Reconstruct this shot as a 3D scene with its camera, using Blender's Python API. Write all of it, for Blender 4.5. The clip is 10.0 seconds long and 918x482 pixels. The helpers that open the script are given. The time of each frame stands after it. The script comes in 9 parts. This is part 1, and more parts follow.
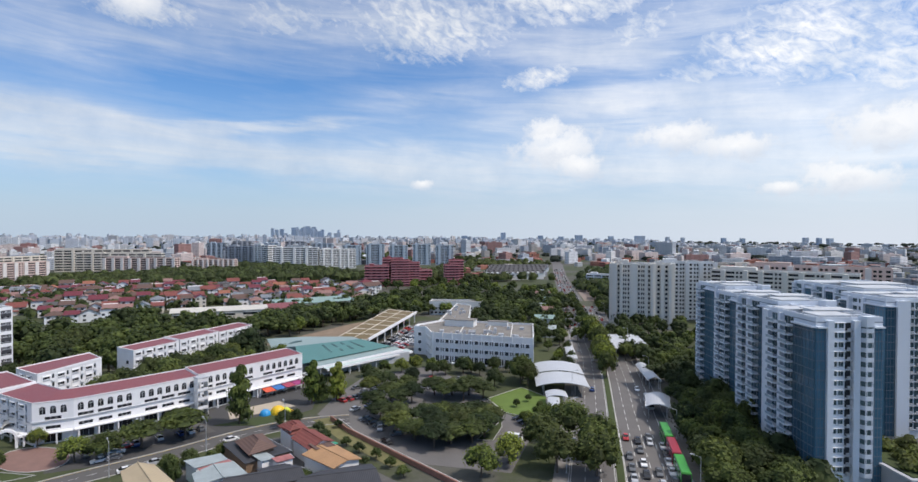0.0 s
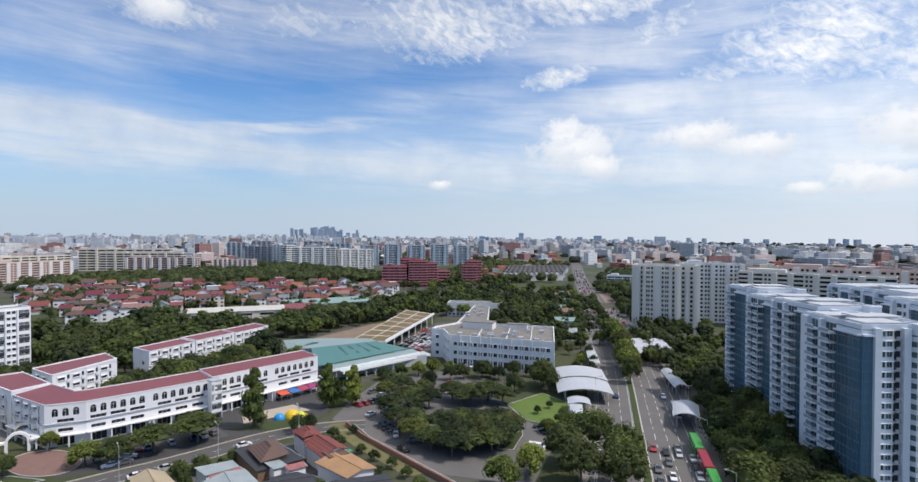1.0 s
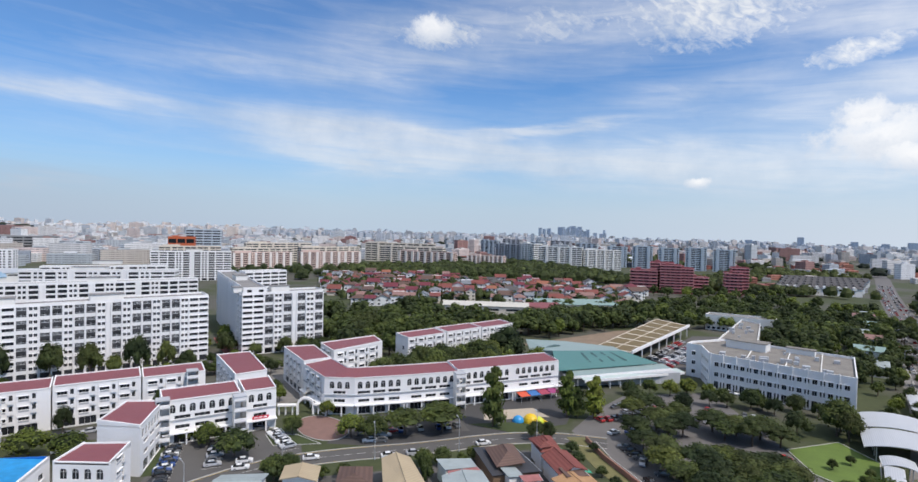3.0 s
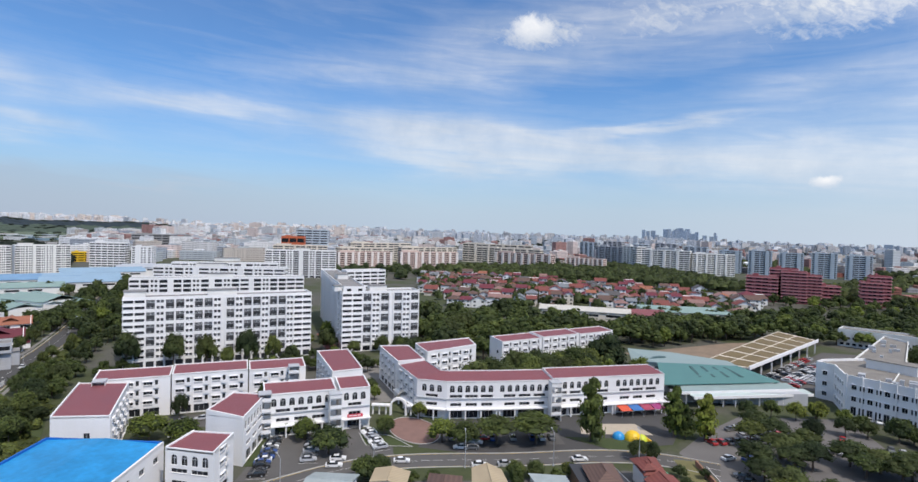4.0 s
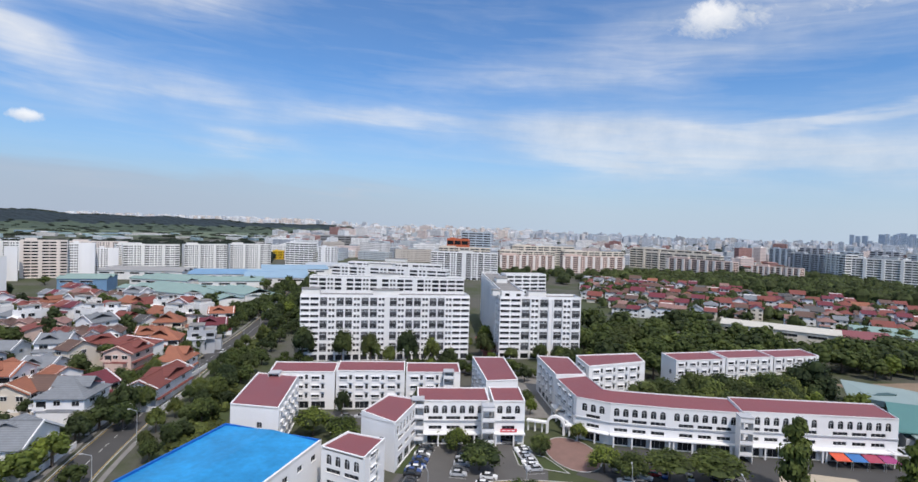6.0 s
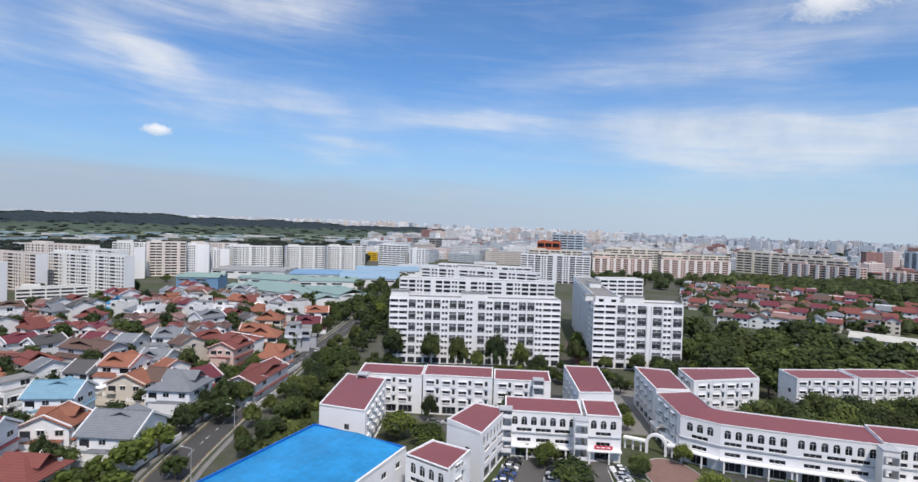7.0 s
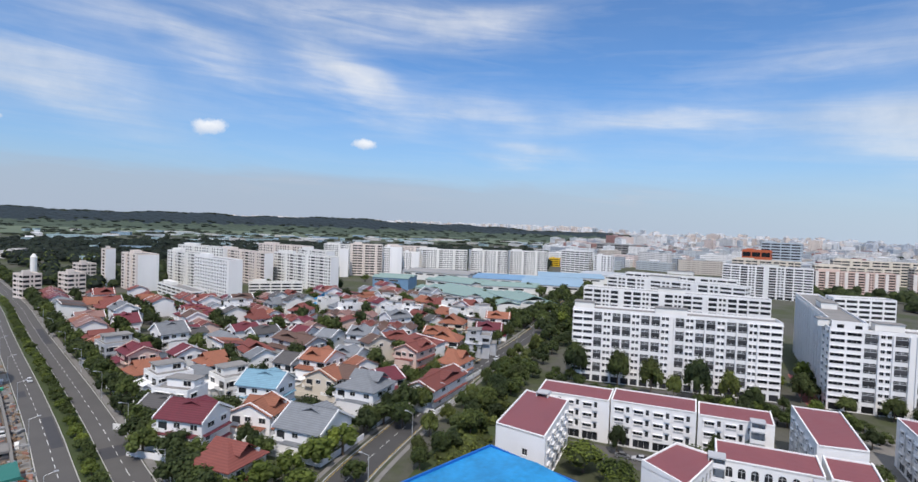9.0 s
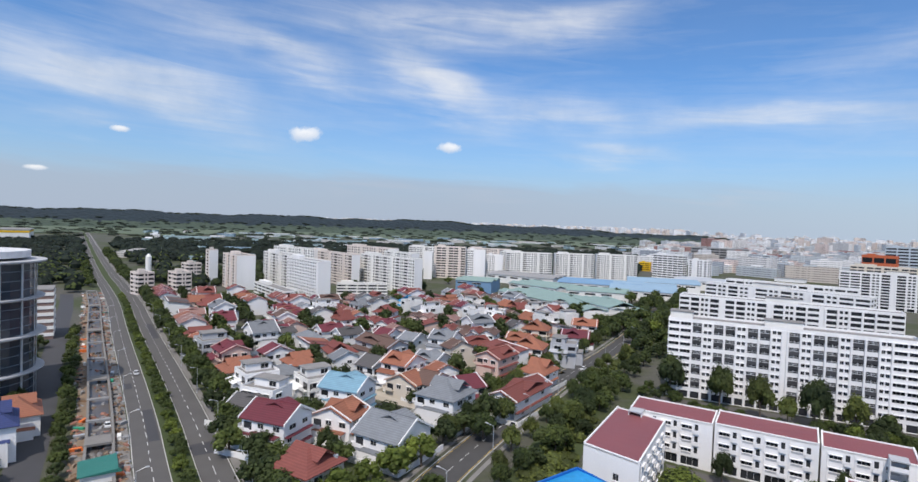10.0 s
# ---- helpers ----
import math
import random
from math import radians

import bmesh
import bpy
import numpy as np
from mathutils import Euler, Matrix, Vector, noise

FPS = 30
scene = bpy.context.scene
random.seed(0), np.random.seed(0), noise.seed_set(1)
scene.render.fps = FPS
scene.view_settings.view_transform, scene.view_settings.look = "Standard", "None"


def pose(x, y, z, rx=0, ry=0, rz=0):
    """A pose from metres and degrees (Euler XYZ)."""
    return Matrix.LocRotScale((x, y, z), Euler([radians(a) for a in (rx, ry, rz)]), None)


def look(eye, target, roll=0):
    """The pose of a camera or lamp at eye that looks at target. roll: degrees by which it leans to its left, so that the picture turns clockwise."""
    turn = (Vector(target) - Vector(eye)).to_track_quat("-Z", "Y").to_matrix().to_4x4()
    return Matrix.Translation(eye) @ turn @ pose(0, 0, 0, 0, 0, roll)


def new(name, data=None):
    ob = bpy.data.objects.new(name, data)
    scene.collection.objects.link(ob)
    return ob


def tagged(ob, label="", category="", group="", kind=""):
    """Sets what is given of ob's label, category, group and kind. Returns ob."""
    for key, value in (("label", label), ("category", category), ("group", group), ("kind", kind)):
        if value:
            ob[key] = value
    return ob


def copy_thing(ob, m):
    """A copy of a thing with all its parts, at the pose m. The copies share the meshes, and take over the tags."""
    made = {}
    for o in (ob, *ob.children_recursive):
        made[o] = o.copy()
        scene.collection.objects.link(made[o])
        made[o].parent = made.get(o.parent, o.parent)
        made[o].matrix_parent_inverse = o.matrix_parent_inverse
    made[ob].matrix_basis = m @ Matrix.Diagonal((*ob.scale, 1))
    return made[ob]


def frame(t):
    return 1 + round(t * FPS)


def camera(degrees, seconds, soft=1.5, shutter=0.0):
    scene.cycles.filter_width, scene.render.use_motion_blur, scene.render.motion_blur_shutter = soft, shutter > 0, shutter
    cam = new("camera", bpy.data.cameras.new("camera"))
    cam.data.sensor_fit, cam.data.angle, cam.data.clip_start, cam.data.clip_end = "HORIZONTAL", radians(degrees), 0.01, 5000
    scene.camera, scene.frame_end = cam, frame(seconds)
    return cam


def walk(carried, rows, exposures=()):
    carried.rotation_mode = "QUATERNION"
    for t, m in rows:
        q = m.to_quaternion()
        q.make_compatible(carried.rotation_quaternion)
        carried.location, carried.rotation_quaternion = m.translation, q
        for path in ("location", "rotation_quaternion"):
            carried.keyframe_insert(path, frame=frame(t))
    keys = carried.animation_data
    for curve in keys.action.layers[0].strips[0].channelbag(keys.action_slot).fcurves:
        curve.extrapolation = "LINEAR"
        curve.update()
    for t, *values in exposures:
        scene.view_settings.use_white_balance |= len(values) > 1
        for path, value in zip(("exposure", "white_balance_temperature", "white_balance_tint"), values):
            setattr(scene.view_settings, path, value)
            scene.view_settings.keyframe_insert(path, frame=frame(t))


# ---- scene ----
cam = camera(80.1, 10.0)
PATH = [
    (0, (13.933, -25.794, 63.174), (13.965, -23.794, 63.141), 0.1),
    (0.5, (13.902, -22.5, 63.178), (13.932, -20.501, 63.145), 0.2),
    (1, (13.571, -19.5, 63.166), (13.538, -17.501, 63.134), 0.2),
    (1.5, (13.015, -17.354, 63.446), (12.793, -15.367, 63.412), 0.5),
    (2, (12.351, -14.663, 63.459), (11.886, -12.718, 63.422), 1.0),
    (2.5, (11.654, -10.86, 63.452), (10.96, -8.984, 63.41), 1.2),
    (3, (11.204, -7.397, 63.197), (10.315, -5.606, 63.153), 1.3),
    (4.5, (7.805, 0.578, 63.578), (6.497, 2.09, 63.527), 1.7),
    (5, (6.676, 2.773, 63.909), (5.268, 4.192, 63.856), 1.7),
    (5.5, (4.038, 5.786, 63.601), (2.527, 7.095, 63.547), 1.8),
    (7, (-4.318, 12.549, 62.977), (-6.101, 13.455, 62.921), 1.7),
    (7.5, (-7.345, 14.27, 63.158), (-9.198, 15.021, 63.1), 1.7),
    (8, (-10.923, 15.13, 63.295), (-12.83, 15.728, 63.234), 1.8),
    (8.5, (-14.86, 16.084, 63.113), (-16.812, 16.518, 63.053), 1.9),
    (9, (-18.672, 16.879, 62.967), (-20.652, 17.156, 62.908), 2.0),
    (9.5, (-22.572, 17.57, 63.183), (-24.567, 17.687, 63.121), 1.9),
    (10, (-26.509, 17.864, 63.122), (-28.508, 17.835, 63.061), 2.0),
]
walk(cam, [(t, look(eye, target, roll)) for t, eye, target, roll in PATH])

# ---- light and sky ----
SUN_EL = 55.0
SUN_DIR = (0.96, -0.23)
SUN_AZ = math.degrees(math.atan2(*SUN_DIR))
TO_SUN = Vector((SUN_DIR[0] * math.cos(radians(SUN_EL)), SUN_DIR[1] * math.cos(radians(SUN_EL)), math.sin(radians(SUN_EL))))
sun = new("sun", bpy.data.lights.new("sun", "SUN"))
sun.data.energy, sun.data.angle, sun.data.color = 3.3, radians(0.7), (1.0, 0.915, 0.845)
sun.matrix_world = look(TO_SUN * 300, (0, 0, 0))
scene.view_settings.exposure = 0.0


class Graph:
    """A small wrapper to write node trees in one line a node."""

    def __init__(self, tree):
        self.t = tree

    def __call__(self, kind, ins=None, **props):
        n = self.t.nodes.new("ShaderNode" + kind)
        if "operation" in props:
            n.operation = props["operation"]
        if "data_type" in props:
            n.data_type, n.blend_type = props["data_type"], props["blend_type"]
        if "bands_direction" in props:
            n.bands_direction = props["bands_direction"]
        for k, v in (ins or {}).items():
            if isinstance(v, bpy.types.NodeSocket):
                self.t.links.new(v, n.inputs[k])
            else:
                n.inputs[k].default_value = v
        return n

    def math(self, op, a, b=0.0, c=0.0):
        return self("Math", {0: a, 1: b, 2: c}, operation=op).outputs[0]

    def ramp(self, fac, stops):
        n = self("ValToRGB", {0: fac})
        e = n.color_ramp.elements
        while len(e) < len(stops):
            e.new(0.5)
        for el, (p, c) in zip(e, stops):
            el.position, el.color = p, (c, c, c, 1) if not isinstance(c, tuple) else (*c, 1)
        return n.outputs[0]

    def mix(self, fac, a, b, blend="MIX"):
        n = self("Mix", data_type="RGBA", blend_type=blend)
        for i, v in ((0, fac), (6, a), (7, b)):
            if isinstance(v, bpy.types.NodeSocket):
                self.t.links.new(v, n.inputs[i])
            else:
                n.inputs[i].default_value = (*v, 1) if isinstance(v, tuple) else v
        return n.outputs[2]


world = bpy.data.worlds.new("sky")
scene.world = world
world.use_nodes = True
world.node_tree.nodes.clear()
g = Graph(world.node_tree)
way = g("TexCoord").outputs["Generated"]
sep = g("SeparateXYZ", {0: way})
sx, sy, sz = sep.outputs
skytex = g("TexSky")
skytex.sky_type, skytex.sun_disc, skytex.sun_elevation, skytex.sun_rotation = "NISHITA", False, radians(SUN_EL), radians(SUN_AZ)
skytex.air_density, skytex.dust_density, skytex.ozone_density = 1.0, 0.6, 2.5
az = g.math("MULTIPLY", g.math("ARCTAN2", sx, sy), 180 / math.pi)
el = g.math("MULTIPLY", g.math("ARCSINE", sz), 180 / math.pi)
# three scales of cloud texture, drawn out along the wind
lean = g.math("ADD", el, g.math("MULTIPLY", az, 0.05))
wisp = g("CombineXYZ", {0: g.math("MULTIPLY", az, 0.055), 1: g.math("MULTIPLY", lean, 0.33), 2: 0.0}).outputs[0]
n1 = g("TexNoise", {0: wisp, "Scale": 1.0, "Detail": 7.0, "Roughness": 0.52, "Distortion": 0.5}).outputs[0]
n2 = g("TexNoise", {0: g("CombineXYZ", {0: g.math("MULTIPLY", az, 0.03), 1: g.math("MULTIPLY", el, 0.10), 2: 4.0}).outputs[0], "Scale": 1.0, "Detail": 4.0}).outputs[0]
n3 = g("TexNoise", {0: g("CombineXYZ", {0: g.math("MULTIPLY", az, 0.62), 1: g.math("MULTIPLY", el, 0.95), 2: 9.0}).outputs[0], "Scale": 1.0, "Detail": 6.0, "Roughness": 0.62, "Distortion": 0.5}).outputs[0]


nw = g("TexNoise", {0: g("CombineXYZ", {0: g.math("MULTIPLY", az, 0.10), 1: g.math("MULTIPLY", lean, 0.85), 2: 2.0}).outputs[0], "Scale": 1.0, "Detail": 6.0, "Roughness": 0.6, "Distortion": 0.8}).outputs[0]
cells = g("TexNoise", {0: g("CombineXYZ", {0: g.math("MULTIPLY", az, 0.75), 1: g.math("MULTIPLY", g.math("ADD", el, g.math("MULTIPLY", az, 0.35)), 1.25), 2: 7.0}).outputs[0], "Scale": 1.0, "Detail": 5.0, "Roughness": 0.6, "Distortion": 0.6}).outputs[0]
n4 = g("TexNoise", {0: way, "Scale": 34.0, "Detail": 8.0, "Roughness": 0.62}).outputs[0]


az_w = g.math("ADD", az, g.math("MULTIPLY", g.math("SUBTRACT", n2, 0.5), 22.0))
el_w = g.math("ADD", el, g.math("ADD", g.math("MULTIPLY", g.math("SUBTRACT", n1, 0.5), 5.0), g.math("MULTIPLY", g.math("SUBTRACT", n2, 0.5), 4.0)))


def reach(a, e, ra, re_, tilt=0.0, u=az, v=el):
    """How far a direction lies from a cloud's middle, 1 at its edge, and the height within it; half sizes in degrees."""
    da = g.math("SUBTRACT", u, a)
    de = g.math("SUBTRACT", g.math("SUBTRACT", v, e), g.math("MULTIPLY", da, tilt))
    da, de = g.math("DIVIDE", da, ra), g.math("DIVIDE", de, re_)
    return g.math("SQRT", g.math("ADD", g.math("MULTIPLY", da, da), g.math("MULTIPLY", de, de))), de


def wisp_cloud(a, e, ra, re_, tilt, strength):
    """A soft lobe of cirrus."""
    d = reach(a, e, ra, re_, tilt, az_w, el_w)[0]
    return g.math("MULTIPLY", g.math("EXPONENT", g.math("MULTIPLY", g.math("MULTIPLY", d, d), -1.1)), strength)


def broken_cloud(a, e, ra, re_, tilt, strength):
    """A field of small cloud cells with blue between them."""
    d = g.math("ADD", reach(a, e, ra, re_, tilt)[0], g.math("MULTIPLY", g.math("SUBTRACT", n3, 0.5), 1.2))
    body = g.ramp(d, [(0.2, 1.0), (0.65, 0.66), (1.3, 0.0)])
    grain = g.ramp(g.math("ADD", cells, g.math("MULTIPLY", body, 0.14)), [(0.42, 0.0), (0.54, 0.45), (0.74, 1.0)])
    return g.math("MULTIPLY", g.math("MULTIPLY", body, g.math("ADD", g.math("MULTIPLY", grain, 0.66), 0.30)), strength)


cirrus = None
for spec in ((-62, 10.6, 9, 1.0, -0.03, 0.75), (-43, 8.7, 16, 2.6, -0.06, 0.95), (-28, 8.2, 14, 2.4, 0.0, 0.8), (-41, 14.6, 9, 1.9, 0.0, 0.5), (-27, 16.8, 12, 2.0, 0.05, 0.55), (-16, 10.9, 8, 0.45, 0.06, 0.7), (-34, 9.8, 9, 1.9, -0.02, 0.75), (-36, 19.5, 9, 2.2, 0.2, 0.5),
             (-14, 7.4, 20, 2.6, 0.0, 0.75), (6, 6.2, 22, 2.8, 0.0, 0.7), (28, 5.8, 20, 3.6, 0.0, 0.8), (39, 8.8, 10, 3.2, 0.0, 0.95), (14, 12.8, 15, 1.6, 0.07, 0.9), (31, 12.0, 14, 2.6, 0.0, 0.9), (14, 10.2, 10, 1.4, 0.0, 0.6), (-4, 13.6, 9, 1.5, 0.1, 0.45),
             (-94, 14.0, 8, 2.1, -0.3, 0.7), (-79, 12.2, 9, 2.2, 0.0, 0.7), (-81, 20.3, 8, 1.8, 0.0, 0.65), (-123, 11.3, 12, 2.9, -0.2, 1.0), (-112, 15.0, 10, 2.4, -0.3, 0.8), (-97, 14.0, 7, 2.2, -0.2, 0.65), (-96, 19.6, 15, 2.6, -0.02, 0.65), (-76, 7.6, 4.5, 1.2, -0.1, 0.8),
             (-97, 3.6, 9, 0.4, 0.0, 0.7), (-84.5, 3.4, 6, 0.6, 0.0, 0.5), (-67, 2.8, 5, 0.4, 0.0, 0.6), (-128, 7.2, 4, 0.8, 0.0, 0.6), (-52, 15.0, 9, 1.6, 0.1, 0.35), (22, 18.5, 20, 3.4, 0.0, 0.85), (-6, 20.8, 14, 3.4, 0.0, 0.7), (-22, 21.0, 8, 2.0, 0.1, 0.45)):
    b = wisp_cloud(*spec)
    cirrus = b if cirrus is None else g.math("ADD", cirrus, b)
cirrus = g.math("MINIMUM", cirrus, 1.15)
fibre = g.math("ADD", g.math("MULTIPLY", g.math("SUBTRACT", nw, 0.5), 1.0), g.math("MULTIPLY", g.math("SUBTRACT", n1, 0.5), 0.7))
veil = g.ramp(g.math("ADD", g.math("MULTIPLY", cirrus, 0.72), g.math("MULTIPLY", fibre, g.math("ADD", g.math("MULTIPLY", cirrus, 0.5), 0.42))), [(0.0, 0.04), (0.3, 0.26), (0.62, 0.60), (1.0, 0.84)])
for spec in ((-2, 20.6, 13, 4.2, 0.0, 1.0), (12, 22.4, 13, 3.0, 0.0, 1.0), (-17, 20.4, 7, 2.6, 0.0, 0.75), (9.3, 15.6, 5.0, 1.5, 0.15, 1.0), (33, 16.6, 12, 5.0, 0.0, 1.05), (25, 14.6, 6, 1.6, 0.0, 0.85), (41, 13.4, 9, 5.0, 0.0, 1.0), (19, 19.2, 5, 2.2, 0.3, 0.9), (-28.5, 19.4, 6.5, 2.1, 0.05, 0.9)):
    veil = g.math("MAXIMUM", veil, broken_cloud(*spec))
veil = g.math("MINIMUM", veil, 1.0)


def puff(a, e, ra, re_):
    """One cumulus cloud, its middle and half sizes in degrees: how dense it is, and how much of that is lit from above."""
    d, de = reach(a, e, ra, re_)
    d = g.math("ADD", d, g.math("MULTIPLY", g.math("SUBTRACT", n4, 0.5), 1.9))
    dense_ = g.ramp(d, [(0.30, 1.0), (0.62, 0.75), (1.0, 0.0)])
    up = g.ramp(g.math("ADD", g.math("MULTIPLY", de, 0.42), n4), [(0.12, 0.0), (0.75, 1.0)])
    return dense_, g.math("MULTIPLY", dense_, up)


heap = crest = None
for spec in ((11.3, 8.4, 5.2, 2.5), (10.0, 10.2, 3.0, 1.6), (13.4, 6.7, 2.8, 1.6), (22.5, 9.2, 4.4, 1.6), (27.6, 8.0, 4.0, 1.4), (36.5, 4.7, 5.0, 1.7), (31.5, 4.1, 2.4, 0.9), (39.5, 8.6, 5.0, 2.2), (-2.9, 5.0, 1.3, 0.75), (-106.9, 8.5, 1.9, 0.9), (-92.0, 7.9, 1.3, 0.55), (-122.8, 7.4, 0.8, 0.3), (-128.7, 3.5, 0.9, 0.25), (-29.7, 19.9, 2.4, 1.5)):
    b, c_ = puff(*spec)
    heap = b if heap is None else g.math("MAXIMUM", heap, b)
    crest = c_ if crest is None else g.math("MAXIMUM", crest, c_)
# unseen veil high overhead, added and brightened to lift the fill light
over = g.ramp(g.math("ADD", sz, g.math("MULTIPLY", g.math("SUBTRACT", n2, 0.5), 0.2)), [(0.50, 0.0), (0.72, 0.66)])
veil = g.math("MAXIMUM", veil, over)
shade = g.ramp(g("TexNoise", {0: way, "Scale": 9.0, "Detail": 6.0, "Roughness": 0.6}).outputs[0], [(0.32, (0.70, 0.76, 0.85)), (0.62, (1.0, 1.0, 1.0))])
blue = g.mix(1.0, skytex.outputs[0], (0.62, 1.00, 1.38), "MULTIPLY")
blue = g("VectorMath", {0: blue, 3: 0.105}, operation="SCALE").outputs[0]
east = g.ramp(g.math("DIVIDE", g.math("ADD", az, 140.0), 200.0), [(0.60, 0.0), (0.88, 1.0)])
west = g.ramp(g.math("DIVIDE", g.math("ADD", az, 140.0), 200.0), [(0.25, 1.0), (0.5, 0.0)])
white = g("VectorMath", {0: shade, 3: g.math("ADD", g.math("ADD", 0.90, g.math("MULTIPLY", east, 0.2)), g.math("MULTIPLY", over, 0.25))}, operation="SCALE").outputs[0]
base = g.mix(g.math("MULTIPLY", veil, 0.95), blue, white)
low = g.ramp(sz, [(0.0, 1.0), (0.035, 0.9), (0.11, 0.35), (0.24, 0.0)])
haze = g.mix(west, g.mix(east, (0.51, 0.61, 0.74), (0.72, 0.78, 0.88)), (0.43, 0.51, 0.64))
base = g.mix(g.math("MULTIPLY", low, 0.92), base, haze)
bank = g.math("MULTIPLY", west, g.ramp(g.math("DIVIDE", g.math("ADD", el, g.math("MULTIPLY", g.math("SUBTRACT", n1, 0.5), 7.0)), 8.0), [(0.42, 0.6), (0.62, 0.0)]))
base = g.mix(bank, base, (0.42, 0.485, 0.60))
base = g.mix(g.math("MULTIPLY", heap, 0.84), base, g.mix(crest, (0.70, 0.75, 0.84), (1.10, 1.08, 1.06)))
out = g("OutputWorld", {0: g("Background", {0: base, 1: 1.0}).outputs[0]})

# ---- materials ----
MATS = {}


def mat(name, col, rough=0.8, var=0.18, scale=0.35, fine=6.0, bump=0.0, metal=0.0, spec=0.4, streak=False, rnd=0.0, bands=None, emit=0.0):
    """A surface with broad stains and fine grain in metres. rnd: how much single objects differ; bands: (metres, depth) of ribs or tile courses."""
    if name in MATS:
        return MATS[name]
    m = bpy.data.materials.new(name)
    m.use_nodes = True
    q = Graph(m.node_tree)
    bsdf = m.node_tree.nodes["Principled BSDF"]
    pos = q("NewGeometry").outputs["Position"]
    flow = q("Mapping", {0: pos, 3: (1, 1, 0.12)}).outputs[0] if streak else pos
    broad = q("TexNoise", {0: flow, "Scale": scale, "Detail": 4.0, "Roughness": 0.6}).outputs[0]
    grain = q("TexNoise", {0: pos, "Scale": fine, "Detail": 3.0}).outputs[0]
    v = q.math("ADD", q.math("MULTIPLY", q.math("SUBTRACT", broad, 0.5), 2.6 * var), q.math("MULTIPLY", q.math("SUBTRACT", grain, 0.5), 1.3 * var))
    if rnd:
        v = q.math("ADD", v, q.math("MULTIPLY", q.math("SUBTRACT", q("ObjectInfo").outputs["Random"], 0.5), 2 * rnd))
    gain = q.math("ADD", v, 1.0)
    color = q("VectorMath", {0: (*col,), 3: gain}, operation="SCALE").outputs[0]
    height = grain
    if bands:
        uv = q("TexCoord").outputs["Object"]
        wv = q("TexWave", {0: uv, "Scale": 0.314 / bands[0], "Distortion": 0.25, "Detail": 1.0}, bands_direction=bands[2]).outputs["Fac"]
        color = q("VectorMath", {0: color, 3: q.math("ADD", q.math("MULTIPLY", wv, bands[1]), 1.0 - 0.5 * bands[1])}, operation="SCALE").outputs[0]
        height = q.math("ADD", wv, q.math("MULTIPLY", grain, 0.4))
    m.node_tree.links.new(color, bsdf.inputs["Base Color"])
    if bump or bands:
        b = q("Bump", {"Strength": bump or 0.4, "Distance": 0.08, "Height": height})
        m.node_tree.links.new(b.outputs[0], bsdf.inputs["Normal"])
    m.node_tree.links.new(q.math("ADD", q.math("MULTIPLY", q.math("SUBTRACT", broad, 0.5), 0.25), rough), bsdf.inputs["Roughness"])
    bsdf.inputs["Metallic"].default_value, bsdf.inputs["Specular IOR Level"].default_value = metal, spec
    if emit:
        m.node_tree.links.new(color, bsdf.inputs["Emission Color"])
        bsdf.inputs["Emission Strength"].default_value = emit
    MATS[name] = m
    return m


def glass_mat(name, col, rough=0.08):
    """Window glass seen from outside: dark, glossy, each pane a little different."""
    m = mat(name, col, rough, 0.25, 0.2, 1.0, spec=0.28, rnd=0.45)
    return m


WHITE = mat("white_paint", (0.80, 0.79, 0.78), 0.7, 0.09, 0.12, 3.0, streak=True)
WHITE2 = mat("old_white_paint", (0.77, 0.755, 0.72), 0.75, 0.14, 0.1, 3.0, streak=True)
LIGHTGREY = mat("light_grey_paint", (0.42, 0.43, 0.45), 0.75, 0.12, 0.2, 3.0, streak=True)
GREY = mat("grey_concrete", (0.264, 0.264, 0.264), 0.85, 0.22, 0.25, 4.0, bump=0.2)
ROOFGREY = mat("roof_screed", (0.2288, 0.22, 0.2112), 0.9, 0.30, 0.18, 2.0, bump=0.2)
# near-black in place of unlit rooms behind openings; also sign lettering
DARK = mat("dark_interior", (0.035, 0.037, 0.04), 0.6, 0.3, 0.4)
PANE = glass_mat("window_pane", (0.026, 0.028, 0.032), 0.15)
PANE_BLUE = glass_mat("blue_glass", (0.07, 0.15, 0.21), 0.10)
# white paint tinted blue, standing for skylight on the shaded west faces
COOL = mat("sky_tinted_white_paint", (0.66, 0.70, 0.75), 0.7, 0.1, 0.12, 3.0, streak=True)
PANE_GREEN = glass_mat("greenish_glass", (0.09, 0.13, 0.14), 0.15)
FRAME = mat("window_frame", (0.55, 0.56, 0.57), 0.5, 0.05)
REDROOF = mat("red_metal_roof", (0.2115, 0.0675, 0.0738), 0.55, 0.13, 0.15, 2.0, bands=(0.5, 0.10, "X"))
TEAL = mat("teal_metal_roof", (0.085, 0.1997, 0.187), 0.5, 0.16, 0.12, 2.0, bands=(0.6, 0.10, "X"))
BLUE = mat("blue_roof_sheet", (0.02, 0.235, 0.50), 0.42, 0.42, 0.12, 0.8)
ASPHALT = mat("asphalt", (0.098, 0.093, 0.089), 0.9, 0.22, 0.12, 5.0, bump=0.15)
ASPHALT_DARK = mat("new_asphalt", (0.06, 0.06, 0.065), 0.9, 0.2, 0.2, 5.0, bump=0.15)
